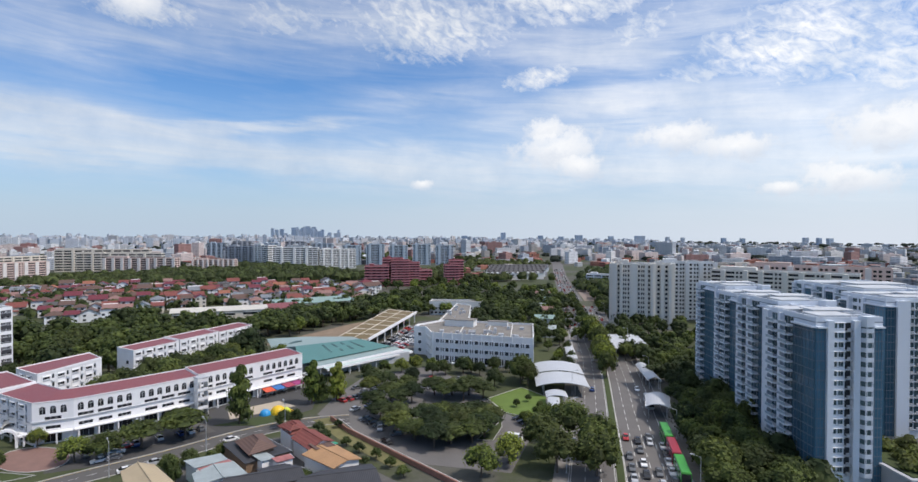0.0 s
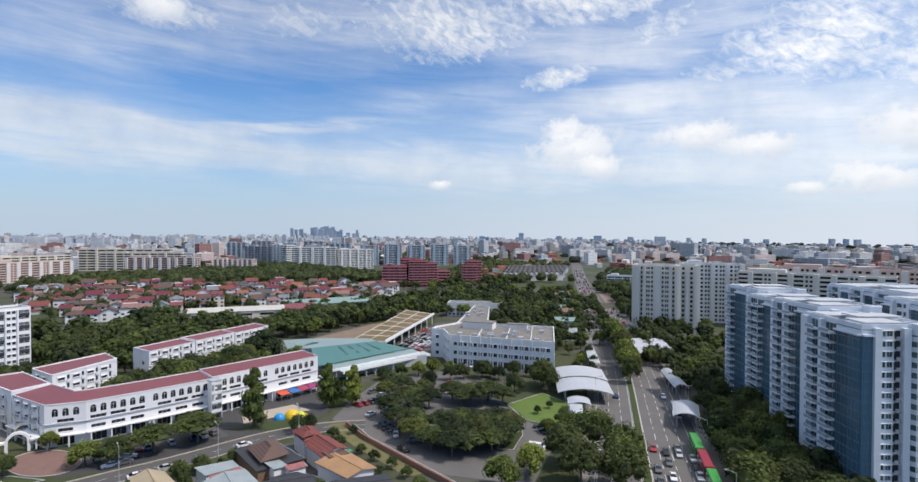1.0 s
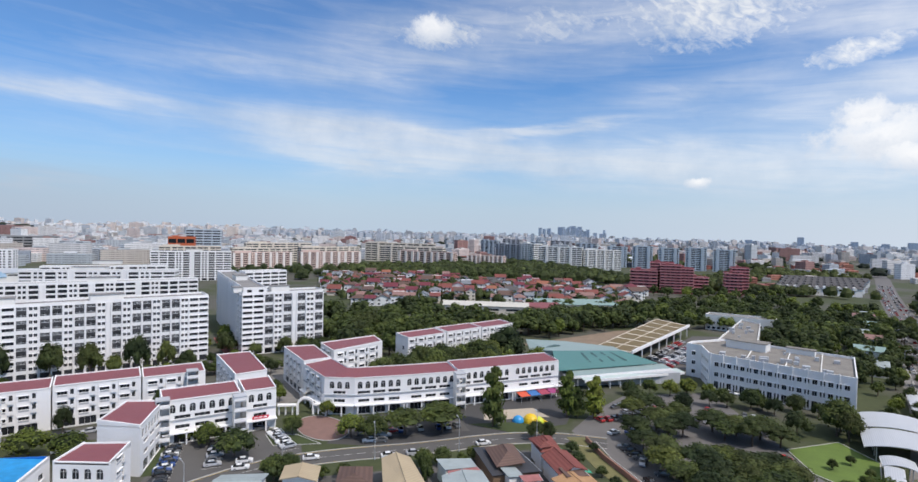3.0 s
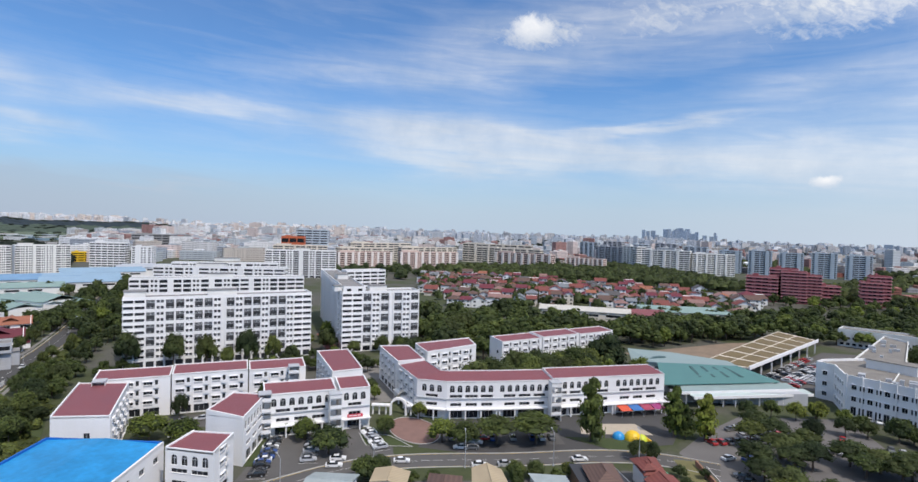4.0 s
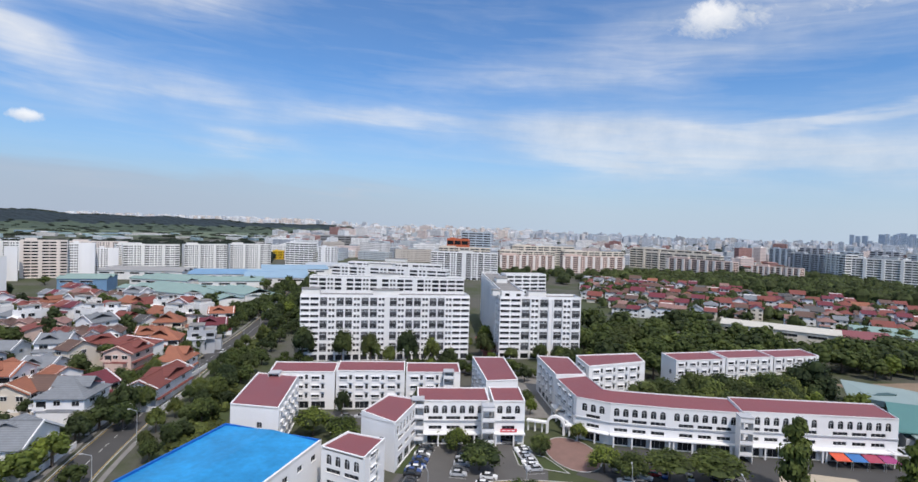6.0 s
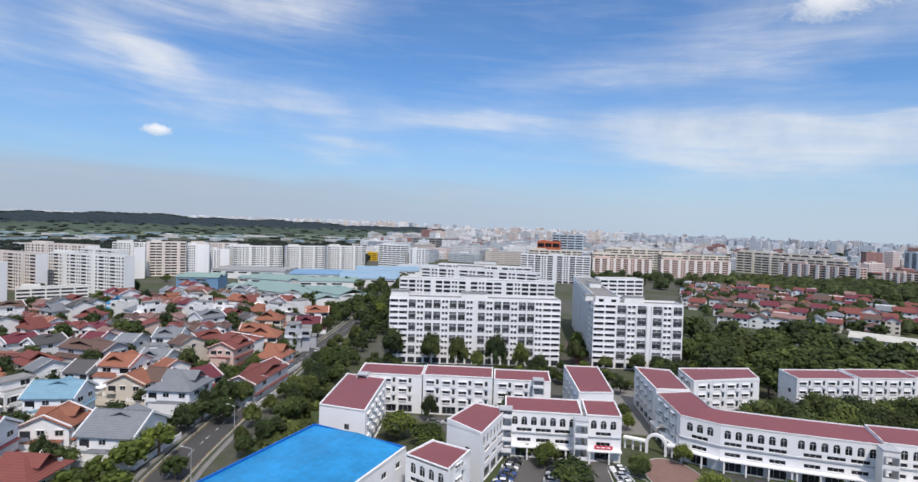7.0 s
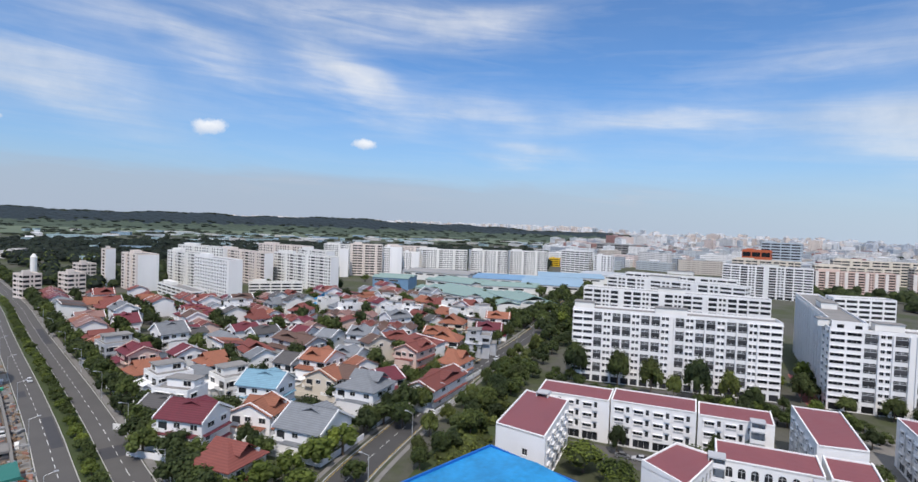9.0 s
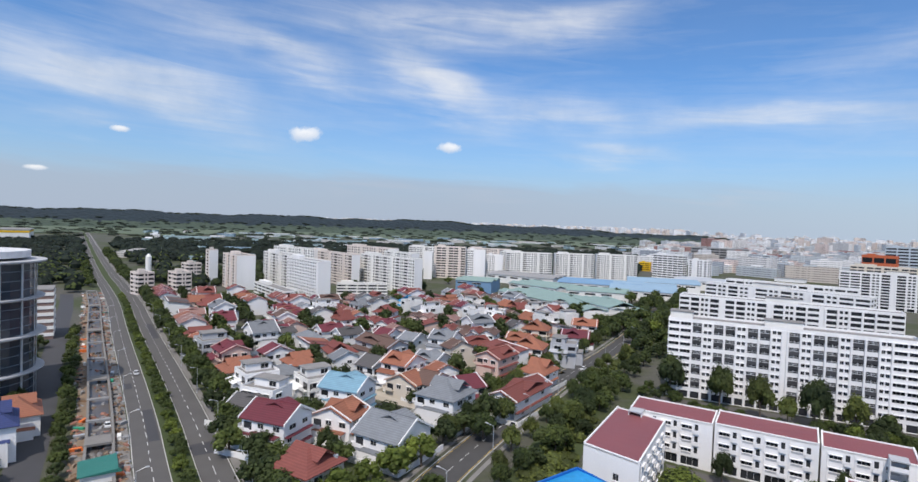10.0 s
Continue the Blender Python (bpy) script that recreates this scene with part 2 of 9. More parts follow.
WORN_ASPHALT = mat("worn_asphalt", (0.138, 0.130, 0.125), 0.9, 0.22, 0.12, 5.0, bump=0.15)
STREET_ASPHALT = mat("street_asphalt", (0.066, 0.064, 0.063), 0.9, 0.25, 0.15, 5.0, bump=0.15)
CONCRETE_PALE = mat("pale_paving", (0.20, 0.19, 0.178), 0.9, 0.22, 0.3, 4.0, bump=0.15)
KERB = mat("kerb_stone", (0.45, 0.44, 0.42), 0.85, 0.15, 0.5)
PAINT_W = mat("road_paint_white", (0.62, 0.62, 0.60), 0.7, 0.2, 0.8)
PAINT_Y = mat("road_paint_yellow", (0.60, 0.42, 0.10), 0.7, 0.2, 0.8)
PLAZA = mat("brown_paving", (0.21, 0.125, 0.105), 0.85, 0.22, 0.4, 3.0, bump=0.2)
SOIL = mat("bare_soil", (0.224, 0.168, 0.12), 0.95, 0.3, 0.15, 2.0, bump=0.3)
LAWN = mat("lawn", (0.0493, 0.0663, 0.0221), 0.95, 0.28, 0.15, 3.0, bump=0.4)
CREAM = mat("cream_paint", (0.68, 0.61, 0.51), 0.75, 0.12, 0.1, 3.0, streak=True)
PEACH = mat("peach_paint", (0.66, 0.49, 0.42), 0.75, 0.12, 0.1, 3.0, streak=True)
BRICKRED = mat("red_brown_cladding", (0.30, 0.09, 0.10), 0.75, 0.2, 0.15, 3.0, streak=True)
BEIGE = mat("beige_sheet", (0.4, 0.32, 0.208), 0.7, 0.15, 0.25, 3.0, bands=(0.8, 0.12, "X"))
BARK = mat("bark", (0.13, 0.10, 0.075), 0.95, 0.3, 1.0, 6.0, bump=0.4)
STEEL = mat("galvanised_steel", (0.50, 0.52, 0.54), 0.42, 0.12, 0.3, 3.0, metal=0.3)
SILVERROOF = mat("silver_metal_roof", (0.4675, 0.4845, 0.51), 0.45, 0.10, 0.2, 2.0, bands=(0.5, 0.12, "Y"))
RUBBER = mat("rubber", (0.02, 0.02, 0.02), 0.9, 0.1)
TIMBER = mat("timber", (0.20, 0.13, 0.08), 0.8, 0.25, 1.0)
YELLOW = mat("yellow_plastic", (0.75, 0.48, 0.02), 0.45, 0.12, 0.8)
SKYBLUE = mat("blue_plastic", (0.03, 0.28, 0.60), 0.45, 0.12, 0.8)
ORANGE = mat("orange_cladding", (0.70, 0.17, 0.04), 0.6, 0.12, 0.2)


def tile(name, col):
    return mat(name, col, 0.75, 0.20, 0.5, 3.0, bands=(0.36, 0.22, "Z"), rnd=0.12)


TILES = {"red": tile("red_roof_tiles", (0.18, 0.0544, 0.044)), "maroon": tile("maroon_roof_tiles", (0.136, 0.028, 0.04)),
         "orange": tile("orange_roof_tiles", (0.2624, 0.1025, 0.0615)), "brown": tile("brown_roof_tiles", (0.112, 0.068, 0.0544)),
         "grey": tile("grey_roof_tiles", (0.176, 0.188, 0.204)), "dark": tile("dark_roof_tiles", (0.085, 0.08, 0.08)),
         "blue": tile("pale_blue_roof_tiles", (0.16, 0.288, 0.368)), "navy": tile("navy_roof_tiles", (0.03, 0.045, 0.14)),
         "sky": tile("bright_blue_roof_tiles", (0.03, 0.24, 0.46)), "pink": tile("faded_red_roof_tiles", (0.2376, 0.1368, 0.1188))}


def leaf_mat(name, col, spread=0.35):
    """Foliage: the tone differs from tree to tree, from clump to clump and within a clump."""
    m = bpy.data.materials.new(name)
    m.use_nodes = True
    q = Graph(m.node_tree)
    bsdf = m.node_tree.nodes["Principled BSDF"]
    isl = q("NewGeometry").outputs["Random Per Island"]
    obj = q("ObjectInfo").outputs["Random"]
    hue = q.mix(q.math("MULTIPLY", obj, 0.8), (*col,), (col[0] * 1.7, col[1] * 1.25, col[2] * 0.9))
    v = q.math("ADD", q.math("MULTIPLY", isl, spread * 2.0), 1.0 - spread)
    place = q("TexNoise", {0: q("NewGeometry").outputs["Position"], "Scale": 0.11, "Detail": 2.0}).outputs[0]
    v = q.math("MULTIPLY", v, q.math("ADD", q.math("MULTIPLY", obj, 0.5), 0.75))
    v = q.math("MULTIPLY", v, q.ramp(place, [(0.30, 0.58), (0.5, 0.92), (0.70, 1.5)]))
    hue = q.mix(q.ramp(place, [(0.45, 0.0), (0.7, 0.7)]), hue, (col[0] * 1.45, col[1] * 1.15, col[2] * 0.9))
    c = q("VectorMath", {0: hue, 3: v}, operation="SCALE").outputs[0]
    m.node_tree.links.new(c, bsdf.inputs["Base Color"])
    bsdf.inputs["Roughness"].default_value = 0.7
    bsdf.inputs["Specular IOR Level"].default_value = 0.25
    glow = q("BsdfTranslucent", {0: q("VectorMath", {0: c, 3: 1.25}, operation="SCALE").outputs[0]})
    both = q("MixShader", {0: 0.35, 1: bsdf.outputs[0], 2: glow.outputs[0]})
    m.node_tree.links.new(both.outputs[0], m.node_tree.nodes["Material Output"].inputs["Surface"])
    MATS[name] = m
    return m


LEAF = leaf_mat("leaves_green", (0.072, 0.108, 0.034), 0.28)
# tone of the dark trees; also paints inner shade in other crowns' hearts
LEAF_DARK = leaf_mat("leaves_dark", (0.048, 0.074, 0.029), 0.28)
LEAF_BRIGHT = leaf_mat("leaves_bright", (0.115, 0.168, 0.038), 0.28)
# far foliage, bluer than the rest: haze is mixed into the leaf colour
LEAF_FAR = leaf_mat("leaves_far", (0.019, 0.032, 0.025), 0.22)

# ---- building blocks ----
def mesh_from(name, verts, faces, mats, slots=None, smooth=False):
    me = bpy.data.meshes.new(name)
    me.from_pydata(verts, [], faces)
    for m in (mats if isinstance(mats, (list, tuple)) else [mats]):
        me.materials.append(m)
    if slots:
        me.polygons.foreach_set("material_index", slots)
    if smooth:
        me.polygons.foreach_set("use_smooth", [True] * len(faces))
    me.update()
    return me


class Geo:
    """Collects boxes, prisms and faces for one mesh."""

    def __init__(self):
        self.v, self.f, self.s = [], [], []

    def face(self, pts, slot=0):
        i = len(self.v)
        self.v += [tuple(p) for p in pts]
        self.f.append(tuple(range(i, i + len(pts))))
        self.s.append(slot)

    def solid(self, lo, hi, slot=0, top=None):
        """A closed solid between two rings of points (counter-clockwise from above)."""
        n, i = len(lo), len(self.v)
        self.v += [tuple(p) for p in lo] + [tuple(p) for p in hi]
        self.f += [tuple(range(i + n, i + 2 * n)), tuple(range(i + n - 1, i - 1, -1))]
        self.s += [slot if top is None else top, slot]
        for k in range(n):
            j = (k + 1) % n
            self.f.append((i + k, i + j, i + n + j, i + n + k))
            self.s.append(slot)
        return self

    def prism(self, poly, z0, z1, slot=0, top=None):
        return self.solid([(x, y, z0) for x, y in poly], [(x, y, z1) for x, y in poly], slot, top)

    def box(self, x0, x1, y0, y1, z0, z1, slot=0, top=None):
        return self.prism([(x0, y0), (x1, y0), (x1, y1), (x0, y1)], z0, z1, slot, top)

    def bar(self, a, b, r, slot=0, n=6):
        """A straight round bar from a to b."""
        a, b = Vector(a), Vector(b)
        d = (b - a).normalized()
        u = d.orthogonal().normalized()
        w = d.cross(u)
        ring = [u * math.cos(2 * math.pi * k / n) * r + w * math.sin(2 * math.pi * k / n) * r for k in range(n)]
        return self.solid([a + q for q in ring], [b + q for q in ring], slot)

    def sweep(self, rings, slot=0):
        """One closed solid through a row of rings of points."""
        n, i = len(rings[0]), len(self.v)
        for r in rings:
            self.v += [tuple(p) for p in r]
        last = i + n * (len(rings) - 1)
        self.f += [tuple(range(last, last + n)), tuple(range(i + n - 1, i - 1, -1))]
        for m in range(len(rings) - 1):
            o = i + m * n
            self.f += [(o + k, o + (k + 1) % n, o + n + (k + 1) % n, o + n + k) for k in range(n)]
        self.s += [slot] * (2 + n * (len(rings) - 1))
        return self

    def mesh(self, name, mats, smooth=False):
        return mesh_from(name, self.v, self.f, mats, self.s, smooth)


def empty(name, x=0, y=0, z=0, rz=0, **tags):
    ob = new(name)
    ob.empty_display_size = 0.5
    ob.matrix_basis = pose(x, y, z, 0, 0, rz)
    return tagged(ob, **tags)


def part(name, geo, mats, parent, label="", smooth=False, m=None, kind=""):
    me = geo if isinstance(geo, bpy.types.Mesh) else geo.mesh(name, mats, smooth)
    ob = new(name, me)
    ob.parent = parent
    if m is not None:
        ob.matrix_basis = m
    if label or kind:
        tagged(ob, label=label, kind=kind)
    return ob


def inset(poly, d):
    """The polygon moved inwards by d (counter-clockwise corners)."""
    n, res = len(poly), []
    for i in range(n):
        p, a, b = Vector(poly[i]), Vector(poly[i - 1]), Vector(poly[(i + 1) % n])
        e1, e2 = (p - a).normalized(), (b - p).normalized()
        n1, n2 = Vector((-e1.y, e1.x)), Vector((-e2.y, e2.x))
        k = (n1 + n2)
        res.append(tuple(p + k * (d / max(0.35, 1 + n1.dot(n2)))))
    return res


WIN = {}


def window_mesh(w, h, kind, pane):
    """One window with its frame: origin at its lower middle in the wall's face, x along the wall, y inwards."""
    key = (round(w, 2), round(h, 2), kind, pane.name)
    if key in WIN:
        return WIN[key]
    q = Geo()
    d = 0.24
    if kind == "arch":
        r, n = w / 2, 10
        pts = [(-r, d, 0), (r, d, 0)] + [(r * math.cos(math.pi * k / n), d, h - r + r * math.sin(math.pi * k / n)) for k in range(n + 1)]
        q.face(pts, 0)
        q.box(-0.04, 0.04, d - 0.06, d - 0.01, 0, h - 0.05, 1)
        q.box(-r, r, d - 0.06, d - 0.01, h - r - 0.04, h - r + 0.04, 1)
    elif kind == "loggia":
        q.face([(-w / 2, d, 0), (w / 2, d, 0), (w / 2, d, h), (-w / 2, d, h)], 0)
        q.box(-w / 2, w / 2, 0.0, 0.1, 0, h * 0.16, 1)
        q.box(-w / 2, w / 2, 0.02, 0.12, h * 0.50, h * 0.60, 1)
        q.box(-0.08, 0.08, 0.08, d, 0, h, 1)
    else:
        q.face([(-w / 2, d, 0), (w / 2, d, 0), (w / 2, d, h), (-w / 2, d, h)], 0)
        for x in ((0,) if w < 2.2 else (-w / 6, w / 6)):
            q.box(x - 0.035, x + 0.035, d - 0.05, d - 0.01, 0, h, 1)
        if kind == "hood":
            q.box(-w / 2 - 0.15, w / 2 + 0.15, -0.45, 0.0, h + 0.05, h + 0.17, 2)
        q.box(-w / 2 - 0.08, w / 2 + 0.08, -0.12, 0.0, -0.12, -0.02, 2)
    me = q.mesh("window", [pane, FRAME, WHITE])
    WIN[key] = me
    return me


def wall(parent, p0, p1, z0, z1, holes, material, pane=PANE, windows=True, name="wall", depth=0.28):
    """A wall from p0 to p1 (outside on the right hand) with openings (u0, u1, v0, v1, kind) cut through its skin, and a window in each."""
    p0, p1 = Vector(p0), Vector(p1)
    d = p1 - p0
    L = d.length
    d.normalize()
    inn = Vector((-d.y, d.x))
    q = Geo()
    P = lambda u, v, k=0.0: (p0.x + d.x * u + inn.x * k, p0.y + d.y * u + inn.y * k, v)
    bands = []
    for h in sorted(holes, key=lambda k: (k[2], k[0])):
        if bands and h[2] < bands[-1][1] - 1e-4:
            bands[-1][1] = max(bands[-1][1], h[3])
            bands[-1][2].append(h)
        else:
            bands.append([h[2], h[3], [h]])
    last = z0
    for lo, hi, hs in bands:
        if lo > last:
            q.face([P(0, last), P(L, last), P(L, lo), P(0, lo)])
        u = 0.0
        for h in sorted(hs):
            a, b, v0, v1 = h[:4]
            if a > u:
                q.face([P(u, lo), P(a, lo), P(a, hi), P(u, hi)])
            if v0 > lo + 1e-3:
                q.face([P(a, lo), P(b, lo), P(b, v0), P(a, v0)])
            if v1 < hi - 1e-3:
                q.face([P(a, v1), P(b, v1), P(b, hi), P(a, hi)])
            q.face([P(a, v0), P(b, v0), P(b, v0, depth), P(a, v0, depth)])
            q.face([P(a, v1, depth), P(b, v1, depth), P(b, v1), P(a, v1)])
            q.face([P(a, v0), P(a, v0, depth), P(a, v1, depth), P(a, v1)])
            q.face([P(b, v0, depth), P(b, v0), P(b, v1), P(b, v1, depth)])
            if h[4] == "arch":
                r, c, n = (b - a) / 2, (a + b) / 2, 5
                for s in (-1, 1):
                    arc = [P(c + s * r * math.cos(math.pi / 2 * k / n), v1 - r + r * math.sin(math.pi / 2 * k / n), 0.01) for k in range(n + 1)]
                    corner = P(c + s * r, v1, 0.01)
                    for k in range(n):
                        tri = [corner, arc[k + 1], arc[k]]
                        q.face(tri if s > 0 else tri[::-1])
            u = b
        if u < L:
            q.face([P(u, lo), P(L, lo), P(L, hi), P(u, hi)])
        last = hi
    if last < z1:
        q.face([P(0, last), P(L, last), P(L, z1), P(0, z1)])
    ob = part(name, q, material, parent)
    if windows:
        rz = math.atan2(d.y, d.x)
        for h in holes:
            if h[4] == "void":
                continue
            me = window_mesh(h[1] - h[0], h[3] - h[2], h[4], pane)
            w = part("window", me, None, ob)
            x, y, z = P((h[0] + h[1]) / 2, h[2])
            w.matrix_basis = pose(x, y, z, 0, 0, math.degrees(rz))
    return ob


def rel(poly):
    """The polygon's middle, and the polygon relative to it."""
    cx, cy = sum(p[0] for p in poly) / len(poly), sum(p[1] for p in poly) / len(poly)
    return cx, cy, [(p[0] - cx, p[1] - cy) for p in poly]


def flat_roof(parent, poly, z, roofmat, edge=WHITE, up=0.9, th=0.3):
    q = Geo()
    q.prism(inset(poly, 0.05), z - 0.35, z)
    part("roof", q, roofmat, parent)
    p = Geo()
    inner = inset(poly, th)
    n = len(poly)
    for i in range(n):
        j = (i + 1) % n
        p.prism([poly[i], poly[j], inner[j], inner[i]], z - 0.001, z + up)
    return part("parapet", p, edge, parent)


def rows_of(L, first, pitch, w, v0, h, kind, last=None):
    """Openings of one size at an even pitch along a wall of length L."""
    n = int((L - 2 * first - w) / pitch) + 1
    span = (n - 1) * pitch
    s = (L - span) / 2
    return [(s + k * pitch - w / 2, s + k * pitch + w / 2, v0, v0 + h, kind) for k in range(n)]


def edge_len(p, q):
    return math.hypot(q[0] - p[0], q[1] - p[1])

# ---- ground, roads and paved areas ----
def ground_mat():
    m = bpy.data.materials.new("ground_cover")
    m.use_nodes = True
    q = Graph(m.node_tree)
    pos = q("NewGeometry").outputs["Position"]
    broad = q("TexNoise", {0: pos, "Scale": 0.012, "Detail": 8.0, "Roughness": 0.65}).outputs[0]
    fine = q("TexNoise", {0: pos, "Scale": 0.35, "Detail": 5.0, "Roughness": 0.7}).outputs[0]
    grass = q.mix(fine, (0.025, 0.034, 0.013), (0.075, 0.088, 0.03))
    paved = q.mix(fine, (0.055, 0.052, 0.049), (0.13, 0.118, 0.105))
    c = q.mix(q.ramp(broad, [(0.47, 0.0), (0.56, 0.75)]), grass, paved)
    b = m.node_tree.nodes["Principled BSDF"]
    m.node_tree.links.new(c, b.inputs["Base Color"])
    b.inputs["Roughness"].default_value = 0.95
    return m


def structure(name, geo, mats, label="", category=""):
    return tagged(new(name, geo.mesh(name, mats)), label=label, category=category, kind="structure")


q = Geo()
R = 4900
def land_edge(a):
    """How far the flat land reaches in a direction, in degrees from north: less in the east, where it falls away."""
    a = (a + 180) % 360 - 180
    return R - 1800 * min(1.0, max(0.0, a / 38.0)) * min(1.0, max(0.0, (170 - a) / 30.0))


ring = [(land_edge(-a) * math.sin(radians(-a)), land_edge(-a) * math.cos(radians(-a))) for a in range(0, 360, 4)]
q.prism(ring, -1.0, 0.0)
structure("ground", q, ground_mat(), "mixed grass, soil and paving of the city ground", "ground")


def side_pts(pts, off):
    res = []
    for i, p in enumerate(pts):
        a, b = pts[max(0, i - 1)], pts[min(len(pts) - 1, i + 1)]
        d = Vector((b[0] - a[0], b[1] - a[1])).normalized()
        res.append((p[0] + d.y * off, p[1] - d.x * off))
    return res


def dense(pts, step=12.0):
    """The polyline with rounded corners and even steps."""
    p = [Vector((x, y)) for x, y in pts]
    for _ in range(2):
        r = [p[0]]
        for a, b in zip(p, p[1:]):
            r += [a.lerp(b, 0.25), a.lerp(b, 0.75)]
        p = r + [p[-1]]
    return [tuple(v) for v in p]


def ribbon(q, pts, o0, o1, z0, z1, slot=0):
    """A strip with thickness between two offsets to the right of a line."""
    a, b = side_pts(pts, o1), side_pts(pts, o0)
    for i in range(len(pts) - 1):
        q.prism([a[i], a[i + 1], b[i + 1], b[i]], z0, z1, slot)
    return q


def dashes(q, pts, off, w, on, gap, z):
    line = side_pts(pts, off)
    for a, b in zip(line, line[1:]):
        a, b = Vector(a), Vector(b)
        L = (b - a).length
        d = (b - a) / max(L, 1e-6)
        n = Vector((d.y, -d.x)) * w / 2
        s = 0.0
        while s < L:
            e = min(s + on, L)
            p0, p1 = a + d * s, a + d * e
            q.face([(*(p0 + n), z), (*(p1 + n), z), (*(p1 - n), z), (*(p0 - n), z)])
            s += on + gap
    return q


NORTH = dense([(26, 20), (42, 62), (55, 100), (69, 158), (83, 215), (93, 262), (112, 384), (135, 530), (158, 680), (190, 860), (224, 1040), (232, 1110), (262, 1230), (288, 1420), (292, 1650)])
WEST = dense([(30, 76), (-60, 17), (-152.7, -46.5), (-200, -77.5), (-322, -164), (-423, -233), (-621, -385), (-1529, -1045), (-2600, -1830)])
SIDE = dense([(-118, 0), (-140, 6), (-158, 12), (-200, 32), (-261, 63), (-303, 92), (-417, 150), (-600, 240)])
SERVICE = dense([(-106, 56), (-103, 72), (-99.5, 88), (-95.5, 98), (-89, 107), (-79, 116.7), (-65, 128.5), (-49.3, 146), (-35, 155), (-20, 158)])
ROAD_N, FAR_N = [v for v in NORTH if v[1] < 470], [v for v in NORTH if v[1] > 440]
structure("ground_works", ribbon(Geo(), [v for v in NORTH if 450 < v[1] < 700], 11.0, 27.0, -0.1, 0.02), mat("bare_works_soil", (0.24, 0.19, 0.16), 0.95, 0.4, 0.3, 3.0), "bare brownish ground of road works", "ground")
structure("road_north_far", ribbon(Geo(), FAR_N, -9.0, 10.0, -0.1, 0.024), WORN_ASPHALT, "busy asphalt road far off", "road")
structure("road_north_1", ribbon(Geo(), ROAD_N, -13.0, -1.0, -0.1, 0.03), WORN_ASPHALT, "grey asphalt carriageway with worn lane lines", "road")
structure("road_north_2", ribbon(Geo(), ROAD_N, 1.0, 17.5, -0.1, 0.03), WORN_ASPHALT, "grey asphalt carriageway with turning lanes and queueing cars", "road")
structure("road_west_1", ribbon(Geo(), WEST, -10.3, -2.8, -0.1, 0.03), ASPHALT, "grey asphalt carriageway beside the works", "road")
structure("road_west_2", ribbon(Geo(), WEST, 2.8, 10.5, -0.1, 0.03), ASPHALT, "grey asphalt carriageway along the houses", "road")
structure("road_side", ribbon(Geo(), SIDE, -5.0, 5.0, -0.1, 0.03), STREET_ASPHALT, "dark asphalt street lined with trees", "road")
structure("road_service", ribbon(Geo(), SERVICE, -4.2, 4.2, -0.1, 0.028), ASPHALT, "grey asphalt service road in front of the shops", "road")
q = Geo()
ribbon(q, ROAD_N, -1.0, 1.0, -0.1, 0.28)
structure("median_north", q, LAWN, "narrow planted strip between the carriageways", "median")
q = ribbon(Geo(), WEST, -2.8, 2.8, -0.1, 0.25)
structure("median_west", q, LAWN, "grassed strip with bushes between carriageways", "median")
q = Geo()
for line, offs in ((ROAD_N, (-13.2, -1.2, 1.0, 17.5)), (WEST, (-10.5, -3.0, 2.8, 10.5)), (SIDE, (-5.2, 5.0)), (SERVICE, (-4.4, 4.2))):
    for o in offs:
        ribbon(q, line, o, o + 0.22, -0.1, 0.17)
structure("kerb", q, KERB, "pale concrete kerbs along the roads", "kerb")
q = Geo()
NEAR_NORTH = [v for v in NORTH if v[1] < 430]
ribbon(q, NEAR_NORTH, -17.0, -13.2, -0.1, 0.14)
ribbon(q, NEAR_NORTH, 17.8, 21.0, -0.1, 0.14)
ribbon(q, SIDE, 6.4, 7.8, -0.1, 0.14)
ribbon(q, SIDE, -7.8, -6.4, -0.1, 0.14)
ribbon(q, WEST, 11.0, 13.0, -0.1, 0.14)
structure("pavement", q, CONCRETE_PALE, "pale concrete footpaths along the roads", "pavement")
q = Geo()
for o in (-9.0, -5.0, 4.6, 8.0, 11.4):
    dashes(q, ROAD_N, o, 0.16, 2.6, 3.6, 0.036)
for o in (-6.5, 6.6):
    dashes(q, WEST, o, 0.16, 2.6, 3.6, 0.036)
for o in (0.0,):
    dashes(q, SIDE, o, 0.15, 2.5, 3.5, 0.036)
dashes(q, SERVICE, 0.0, 0.14, 2.4, 3.0, 0.034)
for o in (-12.6, -1.5, 1.4, 14.6):
    dashes(q, ROAD_N, o, 0.14, 50, 0.01, 0.036)
structure("road_markings_white", q, PAINT_W, "worn white lane lines", "road marking")
q = Geo()
for o in (-4.6, 4.6):
    dashes(q, SIDE, o, 0.13, 50, 0.01, 0.036)
for o in (-3.9, 3.9):
    dashes(q, SERVICE, o, 0.14, 50, 0.01, 0.034)
structure("road_markings_yellow", q, PAINT_Y, "worn yellow edge lines", "road marking")


